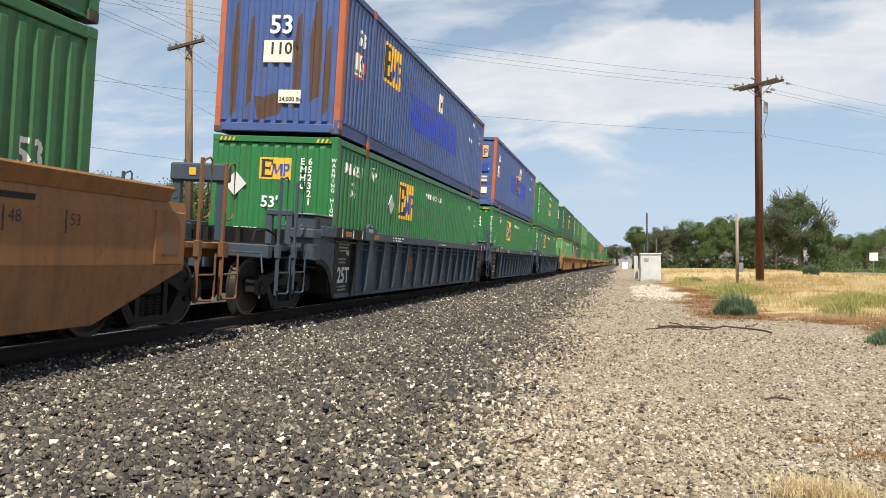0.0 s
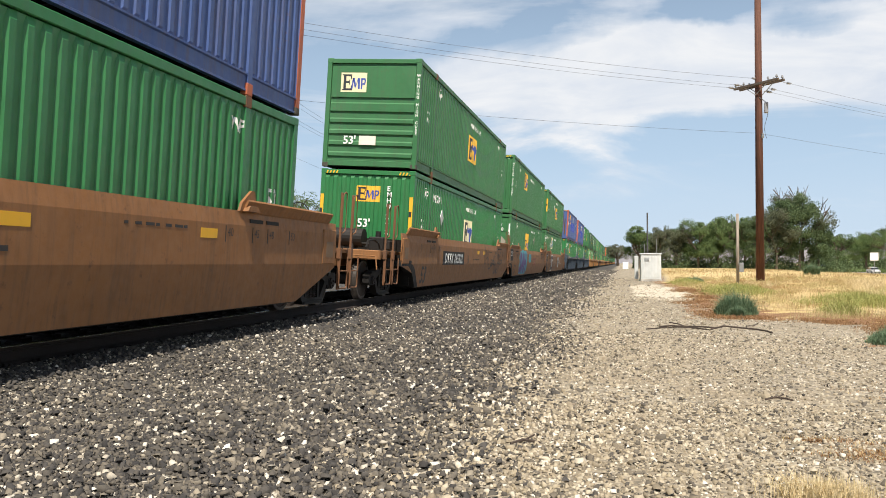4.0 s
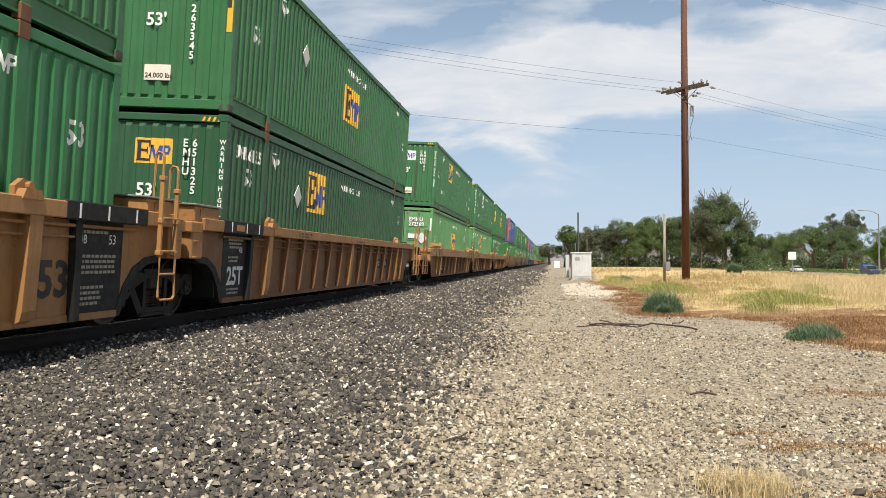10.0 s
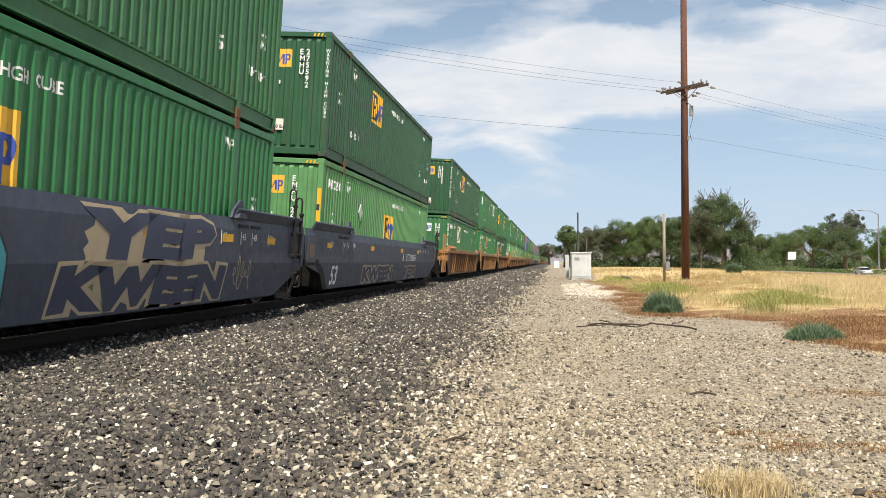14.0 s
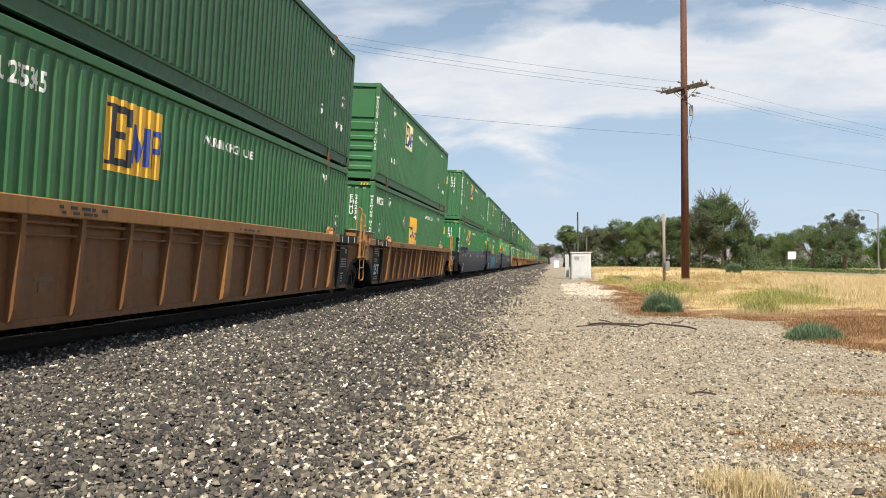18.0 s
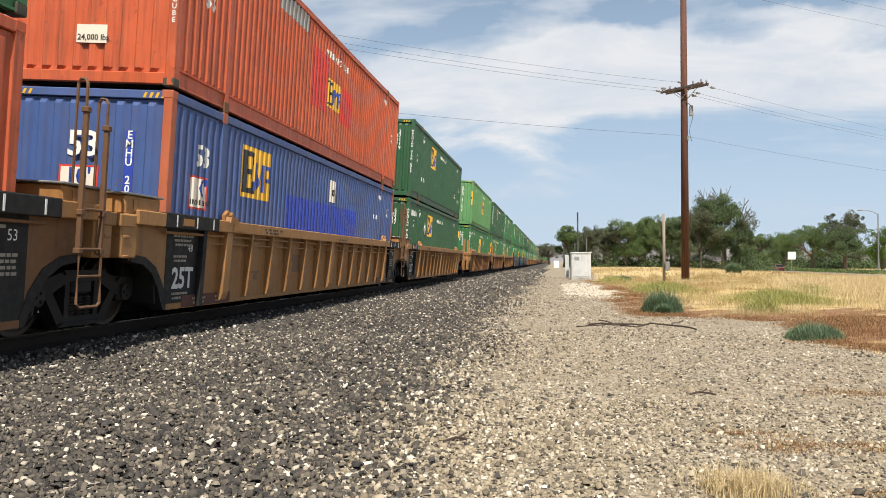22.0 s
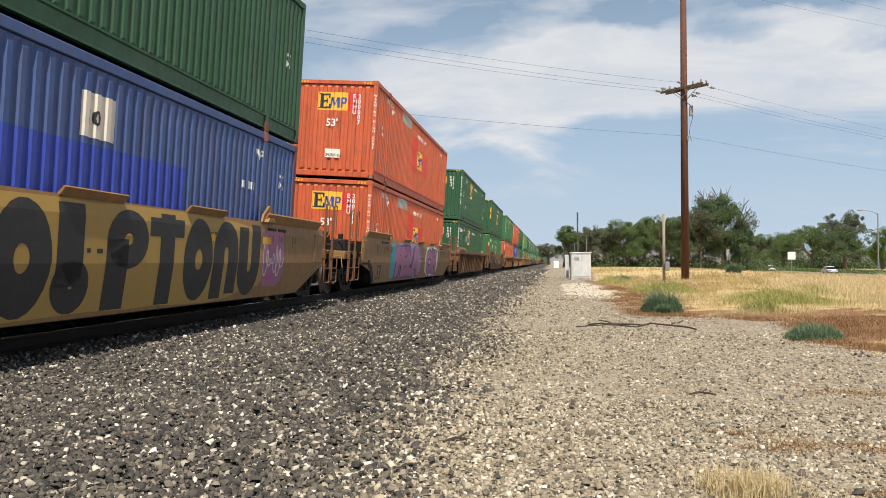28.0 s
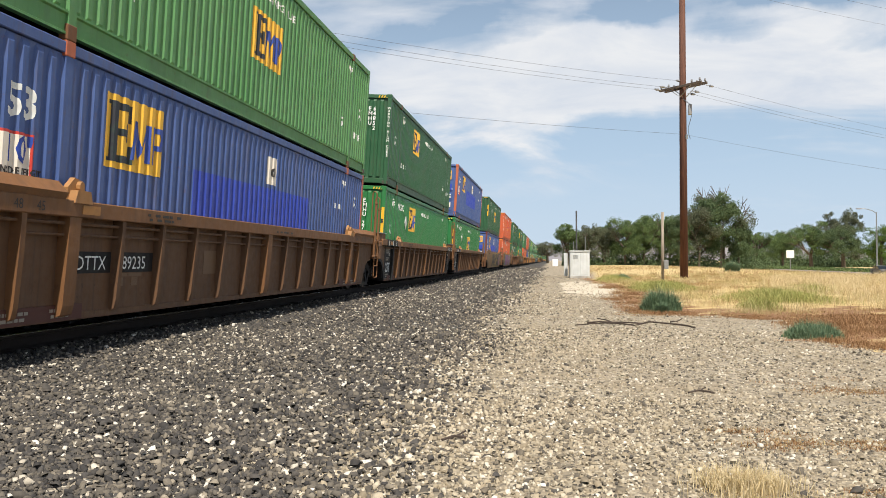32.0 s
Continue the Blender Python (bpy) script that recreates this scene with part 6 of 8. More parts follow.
        lettered_bars(car, -5.1, 0.55, 0.7, 0.16, 2, FADED, xs - 0.003)
    else:
        xs = 1.502
        if spec.get("code"):
            y, z, h, panel = spec.get("code_at", (-4.7, 0.88, 0.30, True))
            if panel:
                lone = spec.get("italic")
                a, b = (y - 2.27, -1.5) if lone else (y - 0.22, y + 3.08)
                car_plate("black_panel", a, z - 0.055, b - a, h + 0.11, BLACK_PANEL, car, xs, "black number panel", 0.0)
                def slanted(bm):
                    glyphs(bm, spec["code"] if lone else "DTTX " + spec["code"], h * (1.12 if lone else 1.0), bold=0.010)
                    for v in bm.verts:
                        v.co = Vector((xs + 0.007, y + v.co.x * (1.28 if lone else 1.13) + v.co.y * 0.22, z + v.co.y))
                part("code", flat_mesh(("slanted", y), slanted), SPRAY["tan"] if lone else PLACARD, car, "worn slanted number")
            else:
                car_text("code", "DTTX " + spec["code"], h, y, z, WHITE, car, xs + 0.007)
        def big53(bm):
            glyphs(bm, "53", 0.46, bold=0.012)
            for v in bm.verts:
                v.co = Vector((v.co.x - 7.5 + v.co.y * 0.12, v.co.y + 0.34, 0))
            lay_on(bm, 0.004)
        part("number", flat_mesh("big53", big53), ink, car)
        for y, t in ((-7.6, "53"), (-6.5, "48"), (-6.1, "45"), (-5.45, "40"), (5.3, "40"), (6.1, "45"), (6.6, "48"), (7.4, "53")):
            car_text("number", t, 0.12, y, 1.24, ink, car, xs + 0.002)
            car_plate("marker_line", y - 0.06, 1.16, 0.018, 0.22, ink, car, xs)
        for y in spec.get("reflectors", (-7.95, -3.4, 1.2, 4.6)):
            car_plate("reflector", y, 1.20, 0.42, 0.125, REFLECTOR, car, xs, "yellow reflector")
        if ink == BLACK:
            car_bars(car, 0.2, 0.98, 6, 0.05, ink, xs)
            car_bars(car, 3.0, 1.30, 7, 0.035, ink, xs)
    for what, args in spec.get("art", ()):
        what(car, *args)
    if spec.get("panel_end"):
        car_plate("black_panel", -9.1, 1.0, 0.95, 0.55, BLACK_PANEL, car, 1.512, "black stencilled panel", 0.002)
        car_text("number", "125T", 0.24, -9.05, 1.22, WHITE, car, 1.52)


# ---------------------------------------------------------------- the train, from its head to its tail
SPEED = 16.75
G0, G1, G2, G3 = GREEN


def green(p=G0, **kw):
    word = {G0: "green", G1: "bright green", G2: "faded pale green", G3: "dark green"}[p]
    return dict(paint=p, label=kw.pop("label", word + " corrugated 53-foot container with a yellow badge"), **kw)


def blue(**kw):
    return dict(paint=BLUE, frame=kw.pop("frame", POST_ORANGE), blue_patch=True, end_logo=False, cast=POST_ORANGE, table=False,
                label=kw.pop("label", "weathered blue corrugated container with orange corner posts"), **kw)


def orange(**kw):
    return dict(paint=ORANGE, red_patch=True, label="rust-streaked orange corrugated container with a yellow badge", table=False, **kw)


C_BROWN = dict(style="smooth", paint=BROWN, label="brown smooth-sided well car with graffiti", steps=RUST)
C_NAVY = dict(style="smooth", paint=NAVY, ink=WHITE, label="dark navy smooth-sided well car with graffiti", steps=STEEL)
C_YELL = dict(style="smooth", paint=YELLOW, label="yellow-tan smooth-sided well car with graffiti", steps=RUST)
C_TAN = dict(style="ribbed", paint=GOLD, lower=RUST, black_ends=False, deep=True, label="orange-tan and rust-brown ribbed well car", steps=DULL, horn=GOLD)
C_RUST = dict(style="ribbed", paint=RUST, lower=DARK_BROWN, label="rust-brown ribbed well car", steps=RUST, horn=TAN)
C_MUST = dict(style="ribbed", paint=GOLD, lower=TAN, label="mustard-tan ribbed well car", steps=GOLD, horn=TAN)
C_DULL = dict(style="ribbed", maroon=True, paint=DULL, lower=DARK_BROWN, label="dull brown ribbed well car", steps=DULL, horn=TAN)
C_SLATE = dict(style="ribbed", paint=SLATE, label="slate-blue ribbed well car", steps=SLATE, ink=WHITE)

TRAIN = [
    # where its far end is at the start, car, near coupled, far coupled, lower and upper container
    ("S0", 29.9, dict(C_SLATE, portal=True), True, False, green(G1, high=0.43, digits="652321", diamond_y=-4.1, code="EMHU 652321", end_diamond=PLACARD), blue(stain=True)),
    ("S1", 7.1, dict(C_BROWN, code="765522", panel_end=True, code_at=(2.9, 0.86, 0.24, False), reflectors=(-8.0,), art=((graffiti, ("25", -5.1, -3.6, 0.34, 1.46, "black", "white", 0.03, 0.05, 0.12)), (graffiti, ("BLES", -3.3, -0.5, 0.36, 1.42, "brown", "grey", 0.03, 0.04, 0.1)), (cloud, (1.1, 2.7, 0.5, 1.36, "white", 0.002, 3)), (scrawl, (1.2, 2.6, 0.55, 1.3, "black", 14, 9, 0.06)), (scrawl, (-6.3, -5.5, 0.75, 1.3, "black", 4, 6, 0.03)))), False, True, green(G0, end="swaged", code="EMHU 641221", diamond_y=-4.1, logo_back=LOGO_CREAM, logo_ink=LOGO_SKY, warn_y=-0.75), green(G0, diamond_y=-2.2, digits="2482944", strip=True)),
    ("S2", -12.0, dict(C_BROWN, panel_end=True, reflectors=(), art=((cloud, (-5.5, -1.9, 0.25, 1.58, "cyan")), (graffiti, ("DAH", -5.2, -2.5, 0.36, 1.44, "purple", "cyan", 0.05, 0.05, 0.1)), (cloud, (-1.2, 0.2, 0.9, 1.4, "cyan", 0.001, 8)), (lettered_bars, (1.0, 0.75, 1.7, 0.42, 3, SPRAY["maroon"], 1.502)))), False, False, green(G0, end="doors", door_code="EMHU\n634870", diamond_y=3.0, diamond=PLACARD_DARK, warn_y=1.2, end_diamond=PLACARD_DARK), green(G0, digits="651998", end_back=LOGO_WHITE)),
    ("S3", -31.1, dict(C_BROWN, code="765522", brake_near=True, reflectors=(0.9, 2.2), art=((stencil, ("B", 0.3, -1.0, 0.86, BLACK)), (scrawl, (2.4, 3.6, 0.8, 1.5, "black", 2, 6, 0.035)), (scrawl, (4.2, 6.8, 0.5, 1.4, "black", 12, 4, 0.05)), (scrawl, (3.7, 7.2, 0.34, 1.5, "black", 9, 5, 0.045)))), True, False, green(G1, digits="263901", code="EMHU 263901", swap=True, diamond_y=-4.5, strip=True, logo_back=LOGO_CREAM), green(G0, streaks=True, end="swaged")),
    ("S4", -54.5, dict(C_BROWN, brake_near=True), True, True, green(G1, digits="3002", diamond_y=-4.1, strip=True, end_diamond=PLACARD), blue(stain=True)),
    ("S5", -77.6, dict(C_TAN, code="729861", code_at=(-5.35, 0.40, 1.40), y53=6.62, chord_text="52,900 LBS MAX GROSS WT FOR 20 FT CONTAINER"), False, True, green(G1, high=0.25, end="swaged", code="EMHU 685499", diamond_y=-4.1), green(G0, digits="264294", strip=True)),
    ("S6", -96.9, dict(C_TAN, y53=-4.85, mark_panel=True, chord_text="52,900 LBS MAX GROSS WT FOR 20 FT CONTAINER"), False, False, green(G2, code="EMHU 12", diamond_y=-4.1, warn_y=-0.4), green(G0, duty=True, digits="648051", end_back=LOGO_WHITE, logo_back=LOGO_WHITE)),
    ("S7", -116.2, dict(C_TAN, brake_near=True, code="729861", code_at=(-5.15, 0.36, 0.95), y53=0.75, chord_text="52,900 LBS MAX GROSS WT FOR 20 FT CONTAINER"), True, False, green(G2, end="doors", diamond_y=5.2, end_diamond=PLACARD, light_bars=True), green(G0, streaks=True, duty=True, digits="648061", end_back=LOGO_WHITE, end_diamond=PLACARD_DARK)),
    ("S8", -139.6, dict(C_MUST, paint=TAN, lower=DULL, code="21918"), False, True, green(G3, high=0.43, code="EMHU 651325", digits="651325", diamond_y=-4.1), green(G0, diamond_y=-4.1, digits="263345", strip=True)),
    ("S9", -158.7, dict(C_MUST), False, False, green(G1, high=0.43, code="EMHU 275076", digits="275076", diamond_y=-4.1, end_diamond=PLACARD_DARK), green(G0, streaks=True, end="doors", duty=True, logo_back=LOGO_WHITE, diamond_y=-2.0, diamond=PLACARD_DARK)),
    ("S10", -177.8, dict(C_MUST, paint=TAN, lower=DULL, brake_near=True, code="21918", code_at=(-5.98, 0.74, 1.03)), True, False, green(G0, high=0.43, logo_y=-4.1, digits="645887", code="EMHU 645887", diamond_y=4.2, diamond=PLACARD_DARK, end_back=LOGO_WHITE, end_diamond=PLACARD, logo_back=LOGO_CREAM), green(G3, streaks=True, digits="274500", diamond_y=-4.1, duty=True, end_diamond=PLACARD_DARK)),
    ("S11", -201.0, dict(C_NAVY, code="888341", brake_near=False, code_at=(2.25, 0.92, 0.25, False), art=((stencil, ("A", 0.27, 1.55, 0.92, WHITE)), (graffiti, ("KWEEN", -4.2, 0.0, 0.30, 0.74, "navy", "tan", 0.04, 0.05)), (graffiti, ("YEPS", 2.0, 4.5, 0.32, 0.72, "navy", "tan", 0.03, 0.05, 0.1)), (cloud, (0.45, 0.68, 0.34, 0.62, "olive", 0.002, 6)))), False, True, green(G2, code="EMHU 212210", diamond_y=-4.1, warn_y=0.2, strip=True), green(G3, duty=True, digits="275592")),
    ("S12", -220.2, dict(C_NAVY, reflectors=(2.8, 5.3, 7.3), art=((graffiti, ("ruen", -5.2, 0.25, 0.30, 1.40, "cyan", "black", 0.07, 0.03)), (cloud, (1.5, 4.7, 0.36, 1.50, "tan", 0.001, 12)), (graffiti, ("YEP", 1.4, 5.0, 0.91, 1.50, "navy", "tan", 0.05, 0.05, 0.15, 0.004)), (graffiti, ("KWEEN", 1.05, 5.45, 0.30, 0.83, "navy", "tan", 0.05, 0.05, 0.15, 0.005)), (cloud, (1.4, 1.8, 0.35, 0.9, "olive", 0.002, 4)), (scrawl, (5.8, 6.6, 0.4, 1.0, "tan", 6, 5, 0.02)))), False, False, green(G1, strip=True, code="EMHU 311042", diamond_y=-4.1), green(G0, duty=True, digits="654559")),
    ("S13", -239.5, dict(C_NAVY, brake_near=True), True, False, green(G1, digits="651220", diamond_y=-4.1, end_diamond=PLACARD), green(G0, streaks=True, digits="274312", end_diamond=PLACARD, duty=True)),
    ("S14", -262.6, dict(C_MUST, paint=TAN, lower=DULL), False, True, green(G0, code="EMHU 2756", diamond_y=-2.8, diamond=PLACARD_DARK, warn_y=2.0), green(G0, end="swaged", duty=True, logo_back=LOGO_CREAM)),
    ("S15", -281.6, dict(C_MUST, paint=TAN, lower=DULL), False, False, green(G0, code="EMHU 275345", swap=True, strip=True, digits="275345"), green(G3, streaks=True, duty=True, digits="6448")),
    ("S16", -300.5, dict(C_MUST, paint=TAN, lower=DULL, brake_near=True), True, False, green(G0, end_wide=True, code="WP 11606", diamond_y=2.1, diamond=PLACARD_DARK, digits="641206", end_diamond=PLACARD), green(G2, streaks=True, digits="271648", strip=True, table=False, end_diamond=PLACARD)),
    ("S17", -323.5, dict(C_MUST, code="789119", maroon=True), False, True, green(G3, high=0.43, code="EMHU 653716", diamond_y=-4.1, digits="6537"), green(G3, streaks=True, duty=True, digits="27119", end_back=LOGO_WHITE)),
    ("S18", -342.5, dict(C_MUST, steps=DARK_BROWN, maroon=True), False, False, blue(), orange(end_logo=True, digits="200011")),
    ("S19", -361.5, dict(C_MUST, paint=TAN, lower=DULL, steps=DARK_BROWN, maroon=True, code="789119", brake_near=True, code_at=(-5.98, 0.72, 1.03)), True, False, orange(digits="2000"), green(G0, duty=True, digits="645120", end_back=LOGO_WHITE, end_diamond=PLACARD_DARK)),
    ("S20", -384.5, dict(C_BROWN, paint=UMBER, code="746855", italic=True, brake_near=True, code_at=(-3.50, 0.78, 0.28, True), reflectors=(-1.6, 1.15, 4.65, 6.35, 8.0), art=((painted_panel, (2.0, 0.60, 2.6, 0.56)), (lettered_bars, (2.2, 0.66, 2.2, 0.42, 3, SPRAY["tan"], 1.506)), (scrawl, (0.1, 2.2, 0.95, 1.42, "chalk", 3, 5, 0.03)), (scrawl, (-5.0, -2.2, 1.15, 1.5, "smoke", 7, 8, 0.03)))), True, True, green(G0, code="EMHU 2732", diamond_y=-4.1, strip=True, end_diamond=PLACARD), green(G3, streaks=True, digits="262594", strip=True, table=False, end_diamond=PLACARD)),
    ("S21", -407.4, dict(C_RUST, art=((lettered_bars, (3.25, 0.55, 0.70, 0.35, 3, FADED, 1.390)),), code="53740", code_at=(-5.98, 0.72, 1.03), brake_near=True), True, True, green(G3, high=0.43, code="EMHU 651124", diamond_y=-4.1, digits="651124"), green(G3, duty=True, digits="27513")),
    ("S22", -430.4, dict(C_YELL, brake_near=True, reflectors=(), art=((cloud, (-4.8, 0.6, 0.28, 1.56, "lilac", 0.002, 2)), (graffiti, ("FELA", -4.6, 0.2, 0.36, 1.42, "pink", "purple", 0.05, 0.06)), (cloud, (-5.6, -4.7, 0.3, 1.5, "cyan", 0.001, 9)), (cloud, (1.6, 5.2, 0.28, 1.56, "white", 0.002, 5)), (graffiti, ("OH", 1.9, 4.8, 0.36, 1.42, "pink", "purple", 0.06, 0.06)), (scrawl, (5.6, 7.0, 0.5, 1.4, "grey", 8, 5, 0.03)))), True, True, orange(digits="200311"), orange(digits="200007")),
    ("S23", -453.3, dict(C_YELL, brake_near=True, reflectors=(0.9, 3.2, 5.7), art=((cloud, (-3.7, 5.9, 0.25, 1.59, "gold", 0.002, 2)), (blobs, (-3.4, 5.6, 0.30, 1.52, 9, "black", 11)), (cloud, (5.7, 6.9, 0.4, 1.5, "pink", 0.003, 6)), (scrawl, (5.8, 6.8, 0.6, 1.2, "white", 3, 6, 0.03)))), True, True, blue(end="doors", two_logos=True, frame=POST_MAROON), green(G3, streaks=True, digits="269265", strip=True, diamond_y=-4.1, end_diamond=PLACARD)),
    ("S24", -476.2, dict(C_DULL), False, True, green(G1, code="EMHU 273920", swap=True, diamond_y=-4.1, strip=True, digits="273920", end_diamond=PLACARD), blue(end="doors", two_logos=True)),
    ("S25", -495.2, dict(C_DULL), False, False, green(G1, code="EMHU 273783", swap=True, diamond_y=-4.1, strip=True, digits="273783"), green(G3, streaks=True, duty=True, digits="64852")),
    ("S26", -514.2, dict(C_DULL, code="89235", brake_near=True, code_at=(-5.98, 0.72, 1.03), black_ends=False), True, False, blue(), green(G2, duty=True, digits="2741")),
]
# the head of the train, already far down the line when the clip begins
ahead, at = [], 29.9
for k in range(34):
    at += 23.1 if k % 3 == 2 else 19.15
    car = dict((C_SLATE, C_SLATE, C_MUST, C_MUST, C_MUST, C_RUST, C_TAN, C_TAN, C_TAN)[k % 9] if k < 2 or k % 9 > 1 else C_RUST, far=k > 3)
    up = blue(end="doors", two_logos=True) if k == 0 else orange(far=True) if k == 9 else green((G0, G1, G3, G0, G2)[k % 5], far=k > 3)
    low = green((G1, G0, G2, G3)[k % 4], far=k > 3, digits="344")
    if k > 3:
        up["far"] = low["far"] = True
    ahead.append(("A", at, car, k % 3 == 2, k % 3 == 1, low, up))
# where the badge sits on the long side: three layouts, the blue boxes' and the orange boxes'
LOGO_AT = {"A": dict(logo_y=-3.45, logo_z=1.61, logo_w=1.46, logo_h=0.90), "B": dict(logo_y=-0.85, logo_z=1.12, logo_w=1.48, logo_h=0.90),
           "C": dict(logo_y=-5.30, logo_z=1.64, logo_w=1.48, logo_h=0.90), "O": dict(logo_y=-0.45, logo_z=1.18, logo_w=1.20, logo_h=0.66),
           "D": dict(logo_y=2.05, logo_z=1.62, logo_w=1.50, logo_h=0.90), "T": dict(logo_y=-1.60, logo_z=1.02, logo_w=1.62, logo_h=0.88, logo_top=0.30)}
LAYOUT = dict(S0="AC", S1="AB", S2="TA", S3="BB", S4="AC", S5="AB", S6="AA", S7="BA", S8="AB", S9="AD", S10="AA", S11="BA", S12="BA", S13="AA", S14="TA",
              S15="AA", S16="TB", S17="AA", S18="CO", S19="OA", S20="BB", S21="AA", S22="OO", S23="CB", S24="BC", S25="AA", S26="CB")
# how far each of the first cars stands ahead of an even spacing, in metres
SHIFT = dict(S1=0.15, S2=0.2, S3=0.25, S4=0.0, S5=-0.12, S6=-0.12, S7=-0.1)
RIDERS = []


def build_train():
    for name, far_end, car, near_c, far_c, low, up in TRAIN + ahead:
        mid = far_end + SHIFT.get(name, 0.4) - HL
        lay = LAYOUT.get(name, "AB")
        RIDERS.append((well_car(car, near_c, far_c), mid, 0.0))
        RIDERS.append((container(dict(LOGO_AT[lay[0]], **low)), mid, 0.36))
        RIDERS.append((container(dict(LOGO_AT[lay[1]], **up)), mid, 3.315))


# ---------------------------------------------------------------- poles, wires, cabinet
def wood_material(name, a, b):
    m, N, L, B = nodes_of(name)
    v = coords(N, L, (6, 6, 0.35))
    c = mixed(N, L, ramp(N, L, noise_of(N, L, v, 3.0, 6, 0.6), [(0.3, 0.0), (0.7, 1.0)]), a, b)
    L.new(c, B.inputs["Base Color"])
    B.inputs["Roughness"].default_value = 0.85
    bump(N, L, B, noise_of(N, L, v, 8.0, 6, 0.6), 0.5, 0.02)
    return m


CREOSOTE = wood_material("red_brown_creosoted_wood", (0.060, 0.024, 0.015), (0.135, 0.055, 0.034))
OLD_WOOD = wood_material("weathered_pole_wood", (0.15, 0.095, 0.055), (0.30, 0.20, 0.12))
DARK_WOOD = wood_material("dark_crossarm_wood", (0.06, 0.045, 0.035), (0.14, 0.105, 0.08))
GREY_WOOD = wood_material("grey_post_wood", (0.17, 0.14, 0.11), (0.33, 0.29, 0.24))
WIRE = grime("dark_wire", (0.10, 0.10, 0.105), 0.6, 0.3)
PORCELAIN = grime("grey_insulator", (0.25, 0.25, 0.26), 0.3, 0.0, 0.2)


def pole(name, label, base, top_z, r0, r1, material, arms, turn=0.0, sub=()):
    """A wooden pole with crossarms, braces and insulators."""
    x, y, z = base
    p = thing(name, label, "utility pole")
    p.matrix_basis = pose(x, y, z, 0, 0, turn)
    part("shaft", mesh_of("shaft", lambda bm: tube(bm, (0, 0, -0.4), (0, 0, top_z), r0, 16, r1), True), material, p)
    for az, half, dy in arms:
        a = part("crossarm", mesh_of("crossarm", lambda bm: boxed(bm, -half, half, dy - 0.06, dy + 0.06, az - 0.07, az + 0.07, 0.01)), DARK_WOOD, p, "dark wooden crossarm")
        for u in (-half * 0.92, -half * 0.55, half * 0.55, half * 0.92):
            part("insulator", mesh_of("insulator", lambda bm: (tube(bm, (u, dy, az + 0.07), (u, dy, az + 0.16), 0.03, 8), tube(bm, (u, dy, az + 0.14), (u, dy, az + 0.26), 0.07, 10, 0.045))), PORCELAIN, a)
        part("brace", mesh_of("brace", lambda bm: (tube(bm, (-half * 0.5, dy, az - 0.06), (0, dy, az - 0.6), 0.022, 6), tube(bm, (half * 0.5, dy, az - 0.06), (0, dy, az - 0.6), 0.022, 6))), GREY_STEEL, p)
    for dz, dx in sub:
        part("bracket", mesh_of("bracket", lambda bm: (boxed(bm, min(0, dx), max(0, dx), -0.05, 0.05, dz - 0.05, dz + 0.05), tube(bm, (dx, 0, dz - 0.12), (dx, 0, dz + 0.12), 0.07, 10))), GREY_STEEL, p)
    return p


def wire(a, b, sag, r=0.0065, name="overhead_wire", label="thin dark overhead wire"):
    def build(bm):
        A, B = Vector(a), Vector(b)
        n = 24
        pts = [A.lerp(B, i / n) - Vector((0, 0, 4 * sag * (i / n) * (1 - i / n))) for i in range(n + 1)]
        sweep(bm, pts, r, 5)
    return solid(name, build, WIRE, label, "wire")


def strain(a, d):
    """A dead-end insulator where a wire is made fast."""
    a, d = Vector(a), Vector(d)
    solid("strain_insulator", lambda bm: (tube(bm, a - d * 0.35, a + d * 0.3, 0.02, 6), tube(bm, a - d * 0.05, a + d * 0.2, 0.075, 10, 0.055)), PORCELAIN, "grey insulator at the end of a wire", "insulator", "insulators of the pole")


